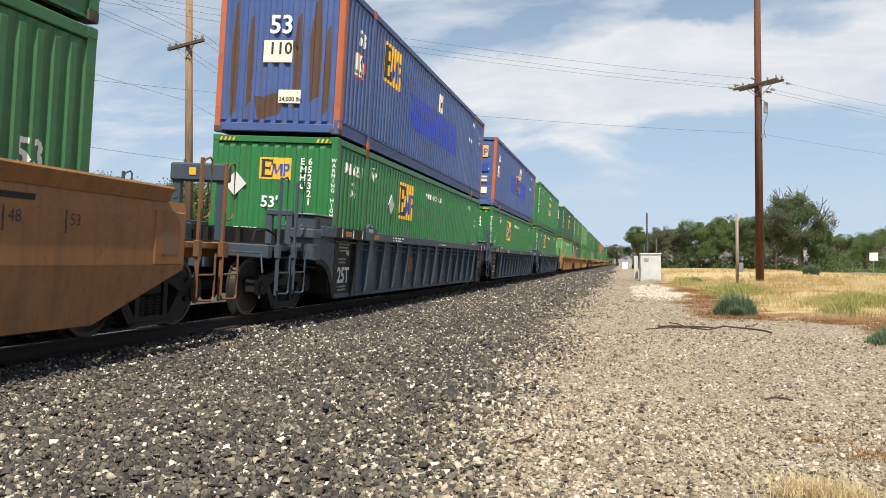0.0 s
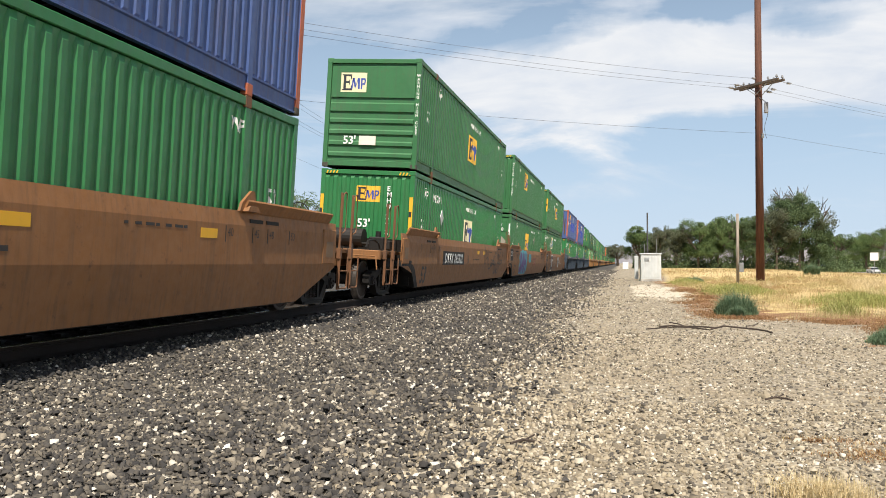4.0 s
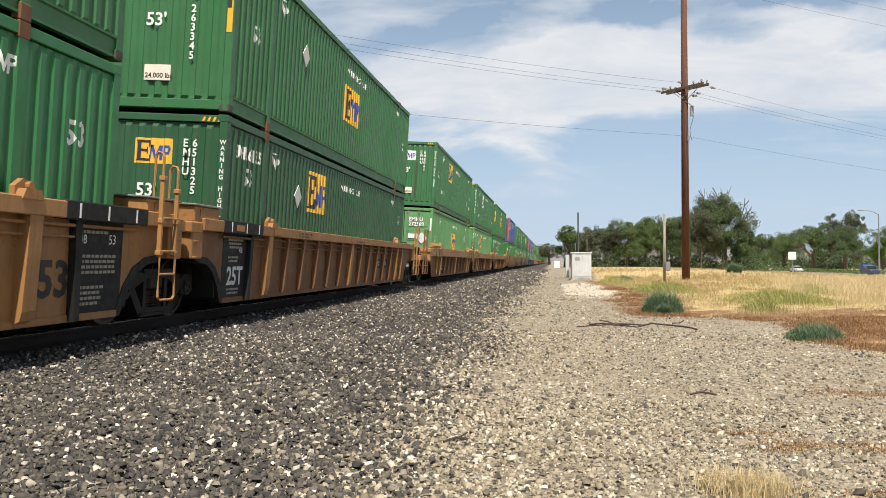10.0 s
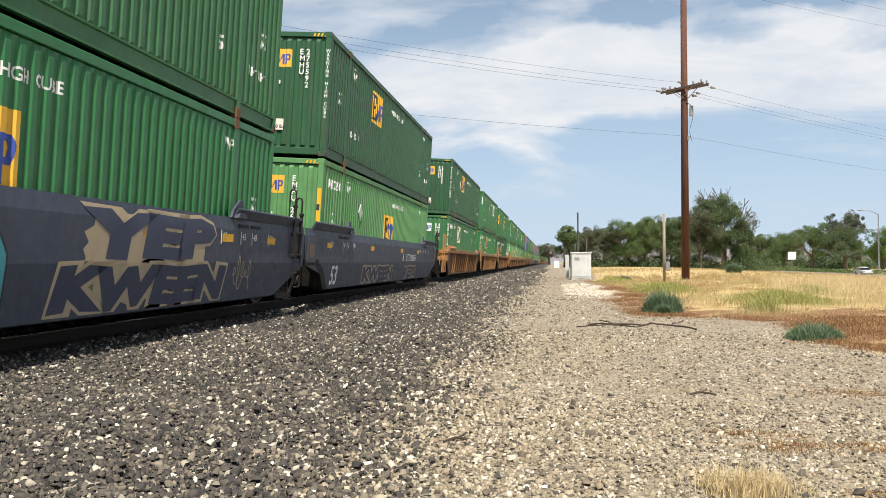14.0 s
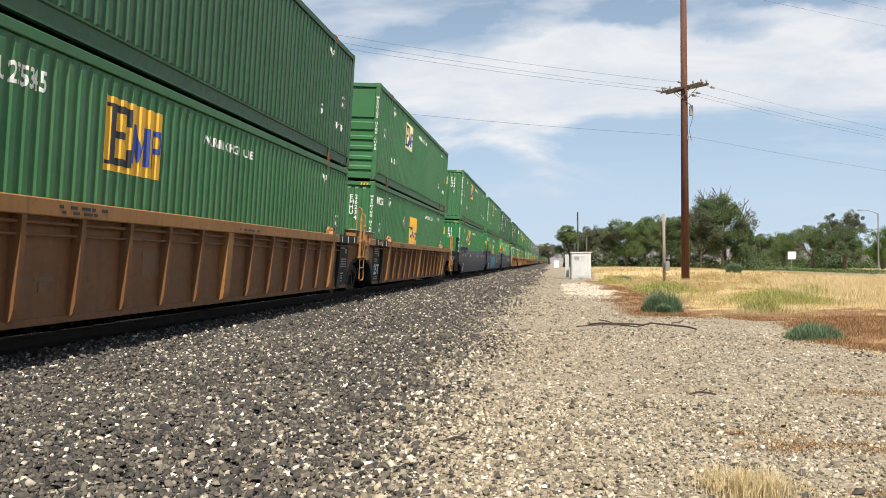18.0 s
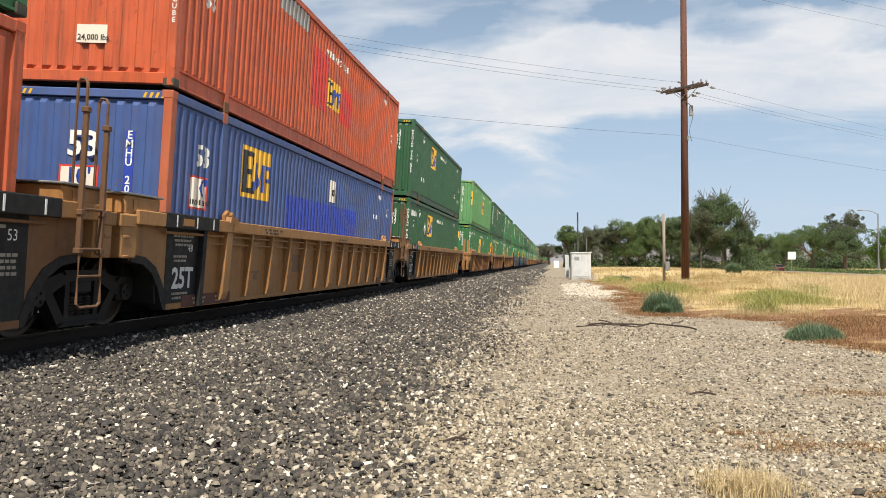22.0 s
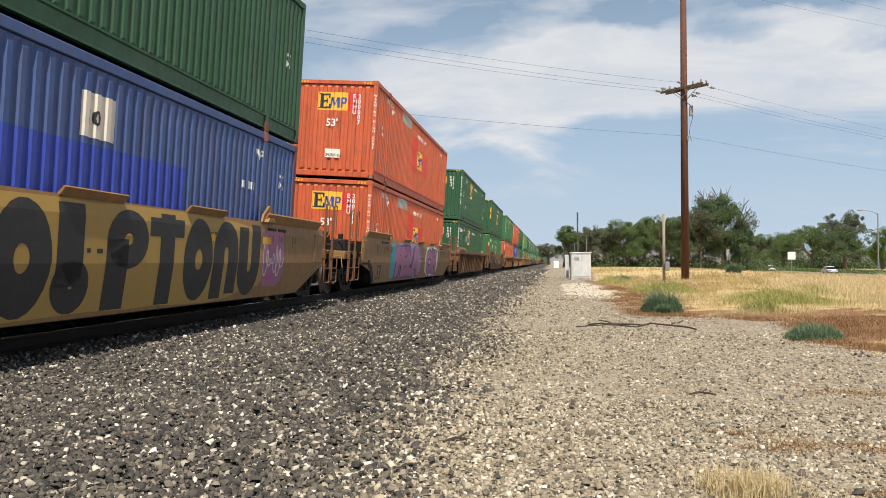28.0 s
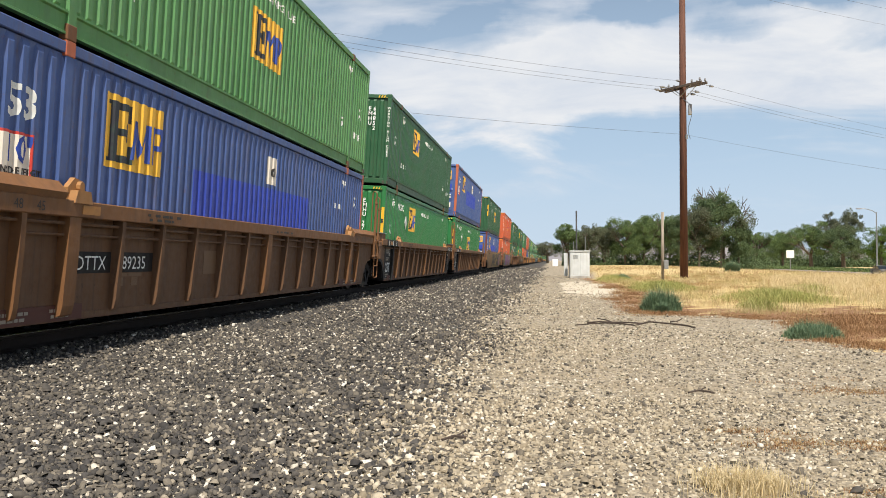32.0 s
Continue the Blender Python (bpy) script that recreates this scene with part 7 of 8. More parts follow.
def build_poles():
    px, py = 7.6, 47.5
    pole("utility_pole", "tall red-brown wooden utility pole with one crossarm in dry grass", (px, py, 0.05), 19.5, 0.23, 0.16, CREOSOTE, [(11.0, 1.5, -0.23), (11.0, 1.5, 0.23)], 131.5, [(8.1, -0.25)])
    d = thing("cutout_fuse", "small grey fuse and loop of wire on the pole", "fuse")
    d.matrix_basis = pose(px, py, 0)
    part("fuse_body", mesh_of("fuse_body", lambda bm: (boxed(bm, 0.25, 0.45, -0.35, -0.15, 9.4, 10.0, 0.03), tube(bm, (0.0, -0.2, 10.3), (0.35, -0.25, 10.0), 0.02, 6))), PORCELAIN, d)
    part("drop_wire", mesh_of("drop_wire", lambda bm: sweep(bm, [(0.35 + 0.1 * math.sin(k * 0.8), -0.25, 10.0 - k * 0.25) for k in range(9)], 0.015, 5)), WIRE, d)
    pole("short_post", "grey weathered wooden post with a small meter box", (5.55, 41.1, 0.03), 3.45, 0.075, 0.07, GREY_WOOD, [])
    m = thing("meter_box", "small grey metal meter box fixed to the post", "box")
    m.matrix_basis = pose(5.6, 41.085, 0.1)
    part("case", mesh_of("case", lambda bm: boxed(bm, -0.02, 0.20, -0.22, -0.05, 0.55, 1.0, 0.02)), GREY_STEEL, m)
    pole("utility_pole", "weathered wooden utility pole behind the track with a long crossarm", (-18.3, 31.7, 0.0), 14.5, 0.19, 0.14, OLD_WOOD, [(10.65, 1.25, -0.18)], -24, [(5.6, -0.25)])
    pole("utility_pole", "distant wooden utility pole behind the track", (-20.5, 78, 0.0), 14.5, 0.19, 0.14, OLD_WOOD, [(10.65, 1.25, -0.18)], -4)
    # wires from the tall pole across the sky, nearing on one side and running off on the other
    for u, z, end in ((-0.2, 11.4, 15.2), (-1.12, 11.05, 15.4), (-1.45, 10.9, 15.1)):
        a = (px + u * 0.991, py + u * 0.134, z)
        wire(a, (-51.0, 0.0, end), 1.8)
        strain(a, (-0.77, -0.62, 0.0))
    for u, z, end in ((1.6, 11.1, 14.8), (0.76, 10.78, 14.5), (0.53, 10.64, 14.25)):
        a = (px + u * 0.991, py + u * 0.134, z)
        wire(a, (96.0, 117.0, end), 3.0)
        strain(a, (0.77, 0.62, 0.0))
    wire((px - 0.25, py, 8.35), (-51.0, 0.0, 9.8), 1.1)
    wire((px + 0.1, py, 8.3), (96.0, 117.0, 10.4), 2.2)
    for z, end in ((17.2, 24.0), (18.3, 25.5)):
        wire((px, py, z), (96.0, 117.0, end), 1.4), wire((px, py, z), (-51.0, 0.0, end), 1.0)
    # wires along the line behind the track
    for u, z in ((-1.15, 10.9), (-0.7, 10.9), (0.7, 10.9), (1.15, 10.9), (0.0, 8.2), (0.0, 5.6)):
        a, b, c = (-18.3 + u * 0.9, 31.6 - u * 0.4, z), (-20.5 + u, 78, z), (-15.0 + u, -40, z + 0.5)
        wire(a, b, 0.9), wire(a, c, 1.3)
    # white cabinet and its mast
    white = paint("white_cabinet_paint", (0.60, 0.63, 0.63), 0.5, 0.1, 0.15, 0.3, (0.3, 0.2, 0.12), (0.4, 0.36, 0.3))
    cab = thing("signal_cabinet", "white metal trackside signal cabinet on gravel", "cabinet")
    cab.matrix_basis = pose(1.78, 50.8, 0.0, 0, 0, 3)
    part("body", mesh_of("body", lambda bm: boxed(bm, -0.58, 0.62, -0.35, 0.6, 0.12, 1.62, 0.02)), white, cab)
    part("roof", mesh_of("roof", lambda bm: boxed(bm, -0.62, 0.66, -0.40, 0.64, 1.62, 1.70, 0.02)), white, cab)
    part("base", mesh_of("base", lambda bm: boxed(bm, -0.62, 0.66, -0.4, 0.64, -0.1, 0.12, 0.02)), grime("concrete", (0.45, 0.43, 0.39), 0.9), cab)
    part("door", mesh_of("door", lambda bm: boxed(bm, -0.50, 0.02, -0.365, -0.35, 0.2, 1.55, 0.01)), white, cab)
    part("door", mesh_of("door", lambda bm: boxed(bm, 0.05, 0.55, -0.365, -0.35, 0.2, 1.55, 0.01)), white, cab)
    part("vent", mesh_of("vent", lambda bm: [boxed(bm, -0.4, -0.1, -0.375, -0.36, 1.2 + k * 0.05, 1.22 + k * 0.05) for k in range(5)]), GREY_STEEL, cab)
    side = thing("junction_box", "narrow white junction box beside the cabinet", "cabinet")
    side.matrix_basis = pose(0.98, 52.2, 0)
    part("body", mesh_of("body", lambda bm: boxed(bm, -0.12, 0.12, -0.15, 0.15, 0.1, 1.55, 0.02)), white, side)
    mast = thing("antenna_mast", "thin dark antenna mast behind the cabinet", "mast")
    mast.matrix_basis = pose(1.66, 51.8, 0)
    part("shaft", mesh_of("shaft", lambda bm: tube(bm, (0, 0, 0), (0, 0, 4.25), 0.06, 10, 0.05)), WIRE, mast)
    for x, z in ((0.55, 2.6), (-0.18, 2.3)):
        part("antenna", mesh_of("antenna", lambda bm: tube(bm, (x, 0, 1.6), (x, 0, z), 0.025, 6)), GREY_STEEL, mast)


# ---------------------------------------------------------------- plants
def blades(name, px, py, height, width, material, label, lean=0.35, per=1):
    """Grass as one mesh of thin bent blades."""
    n = len(px)
    turn, tilt = RNG.uniform(0, 6.283, n), np.abs(RNG.normal(0, lean, n))
    dx, dy = np.cos(turn), np.sin(turn)
    sx, sy = -np.sin(turn + RNG.normal(0, 0.8, n)), np.cos(turn)
    z = rise(px, py)
    w = width / 2
    h = height
    A = np.stack([px - sx * w, py - sy * w, z - 0.02], -1)
    B = np.stack([px + sx * w, py + sy * w, z - 0.02], -1)
    mx, my, mz = px + dx * tilt * h * 0.35, py + dy * tilt * h * 0.35, z + h * 0.58
    C = np.stack([mx - sx * w * 0.8, my - sy * w * 0.8, mz], -1)
    D = np.stack([mx + sx * w * 0.8, my + sy * w * 0.8, mz], -1)
    T = np.stack([px + dx * tilt * h, py + dy * tilt * h, z + h * (1 - 0.25 * tilt)], -1)
    V = np.stack([A, B, C, D, T], 1).reshape(-1, 3)
    i = np.arange(n)[:, None] * 5
    F = np.concatenate([i + np.array([[0, 1, 3]]), i + np.array([[0, 3, 2]]), i + np.array([[2, 3, 4]])])
    return soup(name, V, F, material, label, "grass")


def build_field():
    straw = leaf_material("dry_straw_grass", [(0.0, (0.46, 0.345, 0.170)), (0.4, (0.52, 0.405, 0.215)), (0.8, (0.58, 0.47, 0.265)), (1.0, (0.53, 0.415, 0.21))], 0.8,
                          (((0.37, 0.37, 0.150), 0.30, 0.44, 0.60), ((0.33, 0.19, 0.085), 0.42, 0.45, 0.58), ((0.72, 0.63, 0.43), 0.7, 0.52, 0.68), ((0.40, 0.275, 0.145), 1.3, 0.52, 0.68)))
    pale = leaf_material("pale_feather_grass", [(0.0, (0.50, 0.39, 0.20)), (0.5, (0.60, 0.49, 0.29)), (1.0, (0.70, 0.60, 0.40))], 0.8)
    rust = leaf_material("red_brown_weeds", [(0.0, (0.17, 0.085, 0.042)), (0.5, (0.29, 0.165, 0.082)), (1.0, (0.42, 0.28, 0.15))], 0.85)
    lime = leaf_material("yellow_green_weeds", [(0.0, (0.19, 0.215, 0.055)), (0.5, (0.31, 0.33, 0.105)), (1.0, (0.44, 0.41, 0.18))], 0.8)
    sage = leaf_material("blue_green_shrub_leaves", [(0.0, (0.105, 0.175, 0.105)), (0.6, (0.170, 0.255, 0.155)), (1.0, (0.27, 0.34, 0.20))], 0.8)

    def strew(n, x0, x1, y0, y1, keep):
        x, y = RNG.uniform(x0, x1, n), RNG.uniform(y0, y1, n)
        k = keep(x, y)
        return x[k], y[k]

    def lumps(x, y, s, seed):
        """Soft patches by chance, 0 to 1."""
        r = np.random.default_rng(seed)
        v = 0
        for k in range(5):
            a, f = r.uniform(0, 6.283), s * 1.8 ** k
            v = v + np.sin((x * np.cos(a) + y * np.sin(a)) * f + r.uniform(0, 6.283)) / 1.4 ** k
        return 1 / (1 + np.exp(-2.2 * v))
    chance = lambda x: RNG.uniform(0, 1, len(x))
    # loose tufts that stand above the short grass
    m = 700
    tx, ty = RNG.uniform(3, 26, m), RNG.uniform(14, 60, m)
    k = (tx > grass_line(ty) + 1.2) & (tx < 0.5 * ty + 1)
    tx, ty = tx[k], ty[k]
    i = RNG.integers(0, len(tx), len(tx) * 120)
    x, y = tx[i] + RNG.normal(0, 0.20, len(i)), ty[i] + RNG.normal(0, 0.20, len(i))
    blades("dry_grass", x, y, RNG.uniform(0.08, 0.30, len(x)) * RNG.uniform(0.4, 1.2, len(tx))[i], 0.0025 + 0.00012 * y, straw, "loose tufts of tall dry grass", 1.0)
    reds = lambda x, y: cover(x, y)[1]
    x, y = strew(210000, 2, 26, 13, 50, lambda x, y: (x > grass_line(y) + 0.4 + RNG.normal(0, 0.5, len(x))) & (x < 0.5 * y + 2) & (chance(x) < (0.05 + 0.95 * lumps(x, y, 0.8, 3) ** 1.5) * (1.04 - reds(x, y))))
    blades("dry_grass", x, y, RNG.uniform(0.02, 0.10, len(x)) * (0.25 + 1.0 * lumps(x, y, 0.9, 9)) * (1.1 - reds(x, y)), 0.0024 + 0.00014 * y, straw, "tall dry straw-coloured grass on open ground", 1.3)
    x, y = strew(60000, 3, 70, 50, 150, lambda x, y: (x > grass_line(y) + RNG.normal(0, 0.8, len(x))) & (x < 0.48 * y) & (x < 48) & (chance(x) < 0.1 + 0.9 * lumps(x, y, 0.3, 4)))
    blades("dry_grass", x, y, RNG.uniform(0.06, 0.24, len(x)) * (0.3 + 1.1 * lumps(x, y, 0.25, 14)), 0.04, straw, "dry straw-coloured grass far across the field", 0.5)
    x, y = strew(90000, 1.0, 12, 9, 46, lambda x, y: (x < 0.48 * y + 1) & (chance(x) < reds(x, y) * (0.06 + 0.94 * lumps(x, y, 1.6, 5) ** 3)))
    blades("red_brown_weeds", x, y, RNG.uniform(0.008, 0.040, len(x)), 0.006 + 0.0003 * y, rust, "low dried red-brown weeds at the gravel edge", 1.7)
    x, y = strew(70000, 2, 22, 17, 60, lambda x, y: (x > grass_line(y) + 1.4) & (x < 0.5 * y) & (chance(x) < 0.5 * lumps(x, y, 0.42, 21) ** 7 * (1 - reds(x, y))))
    blades("green_weeds", x, y, RNG.uniform(0.05, 0.22, len(x)), 0.003 + 0.00016 * y, lime, "yellow-green weeds among the dry grass", 1.0)
    # two broad patches of greener weeds
    for cx, cy, sx, sy, n in ((4.2, 31.0, 0.65, 1.6, 9000), (6.0, 22.5, 0.75, 1.1, 8000), (8.4, 27.5, 0.5, 0.9, 2200), (3.4, 44.0, 0.5, 2.0, 3000), (4.6, 18.6, 0.22, 0.4, 1600)):
        x, y = RNG.normal(cx, sx, n), RNG.normal(cy, sy, n)
        blades("green_weeds", x, y, RNG.uniform(0.10, 0.42, n) * np.exp(-0.35 * ((x - cx) / sx) ** 2), 0.003 + 0.00016 * y, lime, "patch of yellow-green weeds among the dry grass", 1.0)
    x, y = strew(60000, 3, 24, 16, 52, lambda x, y: (x > grass_line(y) + 0.8) & (x < 0.5 * y + 1) & (chance(x) < 0.6 * lumps(x, y, 0.55, 41) ** 7))
    blades("dark_weeds", x, y, RNG.uniform(0.02, 0.13, len(x)), 0.003 + 0.00018 * y, rust, "dead brown weeds among the dry grass", 1.1)
    m = 420
    tx, ty = RNG.uniform(3, 22, m), RNG.uniform(9.5, 46, m)
    k = (tx > grass_line(ty) + 0.5) & (tx < 0.5 * ty + 1) & (lumps(tx, ty, 0.5, 52) > 0.5)
    tx, ty = tx[k], ty[k]
    i = RNG.integers(0, len(tx), len(tx) * 110)
    x, y = tx[i] + RNG.normal(0, 0.16, len(i)), ty[i] + RNG.normal(0, 0.16, len(i))
    blades("dry_grass", x, y, RNG.uniform(0.08, 0.38, len(x)) * RNG.uniform(0.4, 1.1, len(tx))[i] * np.interp(y, [10, 18], [0.4, 1.0]), 0.002 + 0.00010 * y, straw, "wispy stands of tall pale dry grass", 1.0)
    m = 260
    tx, ty = RNG.uniform(7, 19, m), RNG.uniform(19, 46, m)
    k = (tx > 0.26 * ty) & (tx < 0.5 * ty + 1)
    tx, ty = tx[k], ty[k]
    i = RNG.integers(0, len(tx), len(tx) * 170)
    x, y = tx[i] + RNG.normal(0, 0.34, len(i)), ty[i] + RNG.normal(0, 0.34, len(i))
    blades("dry_grass", x, y, RNG.uniform(0.2, 0.62, len(x)) * RNG.uniform(0.5, 1.1, len(tx))[i], 0.0016 + 0.00010 * y, pale, "feathery stands of tall pale grass", 0.8)
    # brown clumps along the edge of the gravel
    m = 150
    ty = np.concatenate([RNG.uniform(8.5, 18, 80), RNG.uniform(16, 34, 70)])
    tx = grass_line(ty) + np.abs(RNG.normal(0.1, 0.55, m)) + 0.1
    size = RNG.uniform(0.3, 1.0, m) ** 1.6
    i = RNG.integers(0, m, m * 260)
    x, y = tx[i] + RNG.normal(0, 0.24, len(i)) * size[i], ty[i] + RNG.normal(0, 0.20, len(i)) * size[i]
    blades("red_brown_weeds", x, y, RNG.uniform(0.02, 0.13, len(x)) * size[i], 0.003 + 0.00016 * y, rust, "low clumps of dried red-brown weeds at the gravel edge", 1.2)
    x, y = strew(1100, 2.0, 20, 15, 50, lambda x, y: (x > grass_line(y) + 0.8) & (chance(x) < lumps(x, y, 0.9, 31) ** 2))
    blades("dark_weeds", x, y, RNG.uniform(0.12, 0.36, len(x)), 0.006, rust, "dry brown seed stalks among the grass", 0.4)
    x, y = strew(130000, 3.6, 9.5, 8.0, 16.0, lambda x, y: (x > grass_line(y) + 0.3) & (x < 0.52 * y + 1) & (chance(x) < 0.12 + 0.88 * lumps(x, y, 1.4, 61)))
    blades("red_brown_weeds", x, y, RNG.uniform(0.012, 0.075, len(x)) * (0.4 + lumps(x, y, 1.1, 62)), 0.004 + 0.0002 * y, rust, "matted dried red-brown weeds", 1.4)
    # tufts on the gravel close by
    for cx, cy, n, s, h in ((0.88, 3.95, 1300, 0.17, 0.15), (0.99, 4.03, 600, 0.14, 0.12), (1.15, 3.8, 260, 0.2, 0.05)):
        x, y = RNG.normal(cx, s * 0.6, n), RNG.normal(cy, s * 0.5, n)
        blades("grass_tuft", x, y, RNG.uniform(0.3, 1.0, n) * h, 0.0028, pale, "small tuft of dry straw-coloured grass on gravel", 0.75)
    for cx, cy, n, sx, sy in ((1.38, 3.85, 2600, 0.34, 0.14), (1.62, 5.05, 2400, 0.40, 0.16), (2.6, 7.3, 1200, 0.5, 0.22), (1.9, 17.0, 1800, 0.5, 0.3), (2.9, 16.3, 900, 0.35, 0.2)):
        i = RNG.integers(0, 9, n)
        ox, oy, w = RNG.normal(cx, sx * 0.6, 9), RNG.normal(cy, sy * 0.8, 9), RNG.uniform(0.15, 0.4, 9)
        x, y = ox[i] + RNG.normal(0, 1, n) * w[i] * sx, oy[i] + RNG.normal(0, 1, n) * w[i] * sy
        blades("red_brown_weeds", x, y, RNG.uniform(0.006, 0.024, n), 0.005, rust, "flat mat of dried red-brown weeds on gravel", 1.8)
        j = RNG.integers(0, n, n // 6)
        blades("grass_tuft", x[j] + RNG.normal(0, 0.02, len(j)), y[j] + RNG.normal(0, 0.02, len(j)), RNG.uniform(0.01, 0.035, len(j)), 0.004, straw, "sparse dry straw among flat weeds", 1.6)
    for cx, cy, r, h in ((2.4, 18.2, 0.44, 0.60), (3.62, 11.8, 0.40, 0.27), (2.35, 17.6, 0.14, 0.26), (15.8, 73, 0.6, 0.95), (4.0, 47, 0.6, 0.35)):
        n = 6500
        a, rr = RNG.uniform(0, 6.283, n), np.sqrt(RNG.uniform(0, 1, n)) * r
        lobe = 0.82 + 0.16 * np.sin(3 * a + cx * 9) + 0.12 * np.sin(7 * a + cy * 5 + rr / r * 4)
        rr = rr * (0.85 + 0.2 * lobe)
        hh = h * np.sqrt(np.clip(1 - (rr / r) ** 2, 0.04, 1)) * lobe * RNG.uniform(0.45, 1.2, n)
        blades("shrub", cx + rr * np.cos(a), cy + rr * np.sin(a) * 0.8, hh, 0.008 if h < 0.7 else 0.05, sage, "low rounded blue-green shrub on dry ground", 0.55)["category"] = "shrub"


def tree(name, label, x, y, height, spread, leaf, bark, seed, trunk=0.25, leaves=5200, bare=False, low=0.25):
    """A tapered trunk, forking limbs and a crown of leaf clumps."""
    r = np.random.default_rng(seed)
    t = thing(name, label, "tree")
    t.matrix_basis = pose(x, y, float(rise(x, y)))
    tips = []

    def wood(bm):
        def grow(p, d, length, rad, depth):
            q = p + d * length
            tube(bm, p, q, rad, 7, rad * 0.68)
            if depth == 0:
                tips.append(q)
                return
            tips.append(q) if depth < 2 else None
            for _ in range(3 if depth > 1 else 2):
                k = Vector((r.normal(0, 0.55), r.normal(0, 0.55), r.uniform(0.05, 0.5)))
                grow(q, (d * 0.7 + k).normalized(), length * r.uniform(0.62, 0.86), rad * 0.62, depth - 1)
        grow(Vector((0, 0, -0.2)), Vector((r.normal(0, 0.05), r.normal(0, 0.05), 1)).normalized(), height * low + 0.2, trunk, 4)
    me = mesh_of("trunk", wood)
    P = np.array([p[:] for p in tips])
    reach, top = np.abs(P[:, :2]).max(), P[:, 2].max()
    fx, fz = spread / max(reach, 0.1), height * 0.93 / max(top, 0.1)
    for v in me.vertices:
        v.co = (v.co.x * fx, v.co.y * fx, v.co.z * fz)
    P = P * np.array([fx, fx, fz])
    part("trunk", me, bark, t, "forked trunk and limbs")
    n = leaves
    # clumps on lobes of uneven size, and on the limb ends
    lobes = 9
    turn, out = r.uniform(0, 6.283, lobes), r.uniform(0.15, 0.72, lobes)
    mid = np.stack([np.cos(turn) * out * spread, np.sin(turn) * out * spread, height * r.uniform(0.30, 0.80, lobes)], -1)
    wide, tall = spread * r.uniform(0.30, 0.60, lobes), height * r.uniform(0.10, 0.22, lobes)
    m = 130
    d = r.normal(0, 1, (m, 3))
    d /= np.linalg.norm(d, axis=1)[:, None]
    i = r.integers(0, lobes, m)
    crown = mid[i] + d * r.uniform(0.55, 1.05, (m, 1)) * np.stack([wide[i], wide[i], tall[i]], -1)
    crown[:, 2] = np.minimum(crown[:, 2], height * 0.95)
    C = P[r.integers(0, len(P), 40)] * np.array([1, 1, 0.86]) if bare else np.concatenate([crown, P[r.integers(0, len(P), 30)]])
    k = r.integers(0, len(C), n)
    size = r.uniform(0.5, 1.25, len(C))[k][:, None]
    e = r.normal(0, 1, (n, 3))
    e /= np.linalg.norm(e, axis=1)[:, None]
    o = C[k] + e * r.uniform(0.2, 1.0, (n, 1)) ** 0.5 * size * np.array([spread * 0.20, spread * 0.20, height * 0.07])
    o[:, 2] = np.maximum(o[:, 2], height * 0.10 + r.uniform(0, 0.1, n) * height)
    s = height * r.uniform(0.0065, 0.0140, n) * (0.7 if bare else 1)
    a = r.normal(0, 1, (n, 3))
    a /= np.linalg.norm(a, axis=1)[:, None]
    b = np.cross(a, r.normal(0, 1, (n, 3)))
    b /= np.linalg.norm(b, axis=1)[:, None]
    V = np.stack([o - a * s[:, None], o + b * s[:, None] * 0.9, o + a * s[:, None]], 1).reshape(-1, 3)
    F = np.arange(n * 3).reshape(n, 3)
    me = bpy.data.meshes.new("crown")
    me.from_pydata(V.tolist(), [], F.tolist())
    me.materials.append(None)
    part("crown", me, leaf, t, "uneven crown of small leaves")
    return t


def leaves_at(name, x, y, z, size, material, label, category):
    """Loose leaves at the given places above the ground, as one mesh."""
    n = len(x)
    o = np.stack([x, y, rise(x, y) + z], -1)
    a = RNG.normal(0, 1, (n, 3))
    a *= size / np.linalg.norm(a, axis=1)[:, None]
    b = np.cross(a, RNG.normal(0, 1, (n, 3)))
    b *= 0.6 * size / np.linalg.norm(b, axis=1)[:, None]
    V = np.stack([o - a, o + b, o + a, o - b], 1).reshape(-1, 3)
    return soup(name, V, np.arange(n * 4).reshape(n, 4), material, label, category)


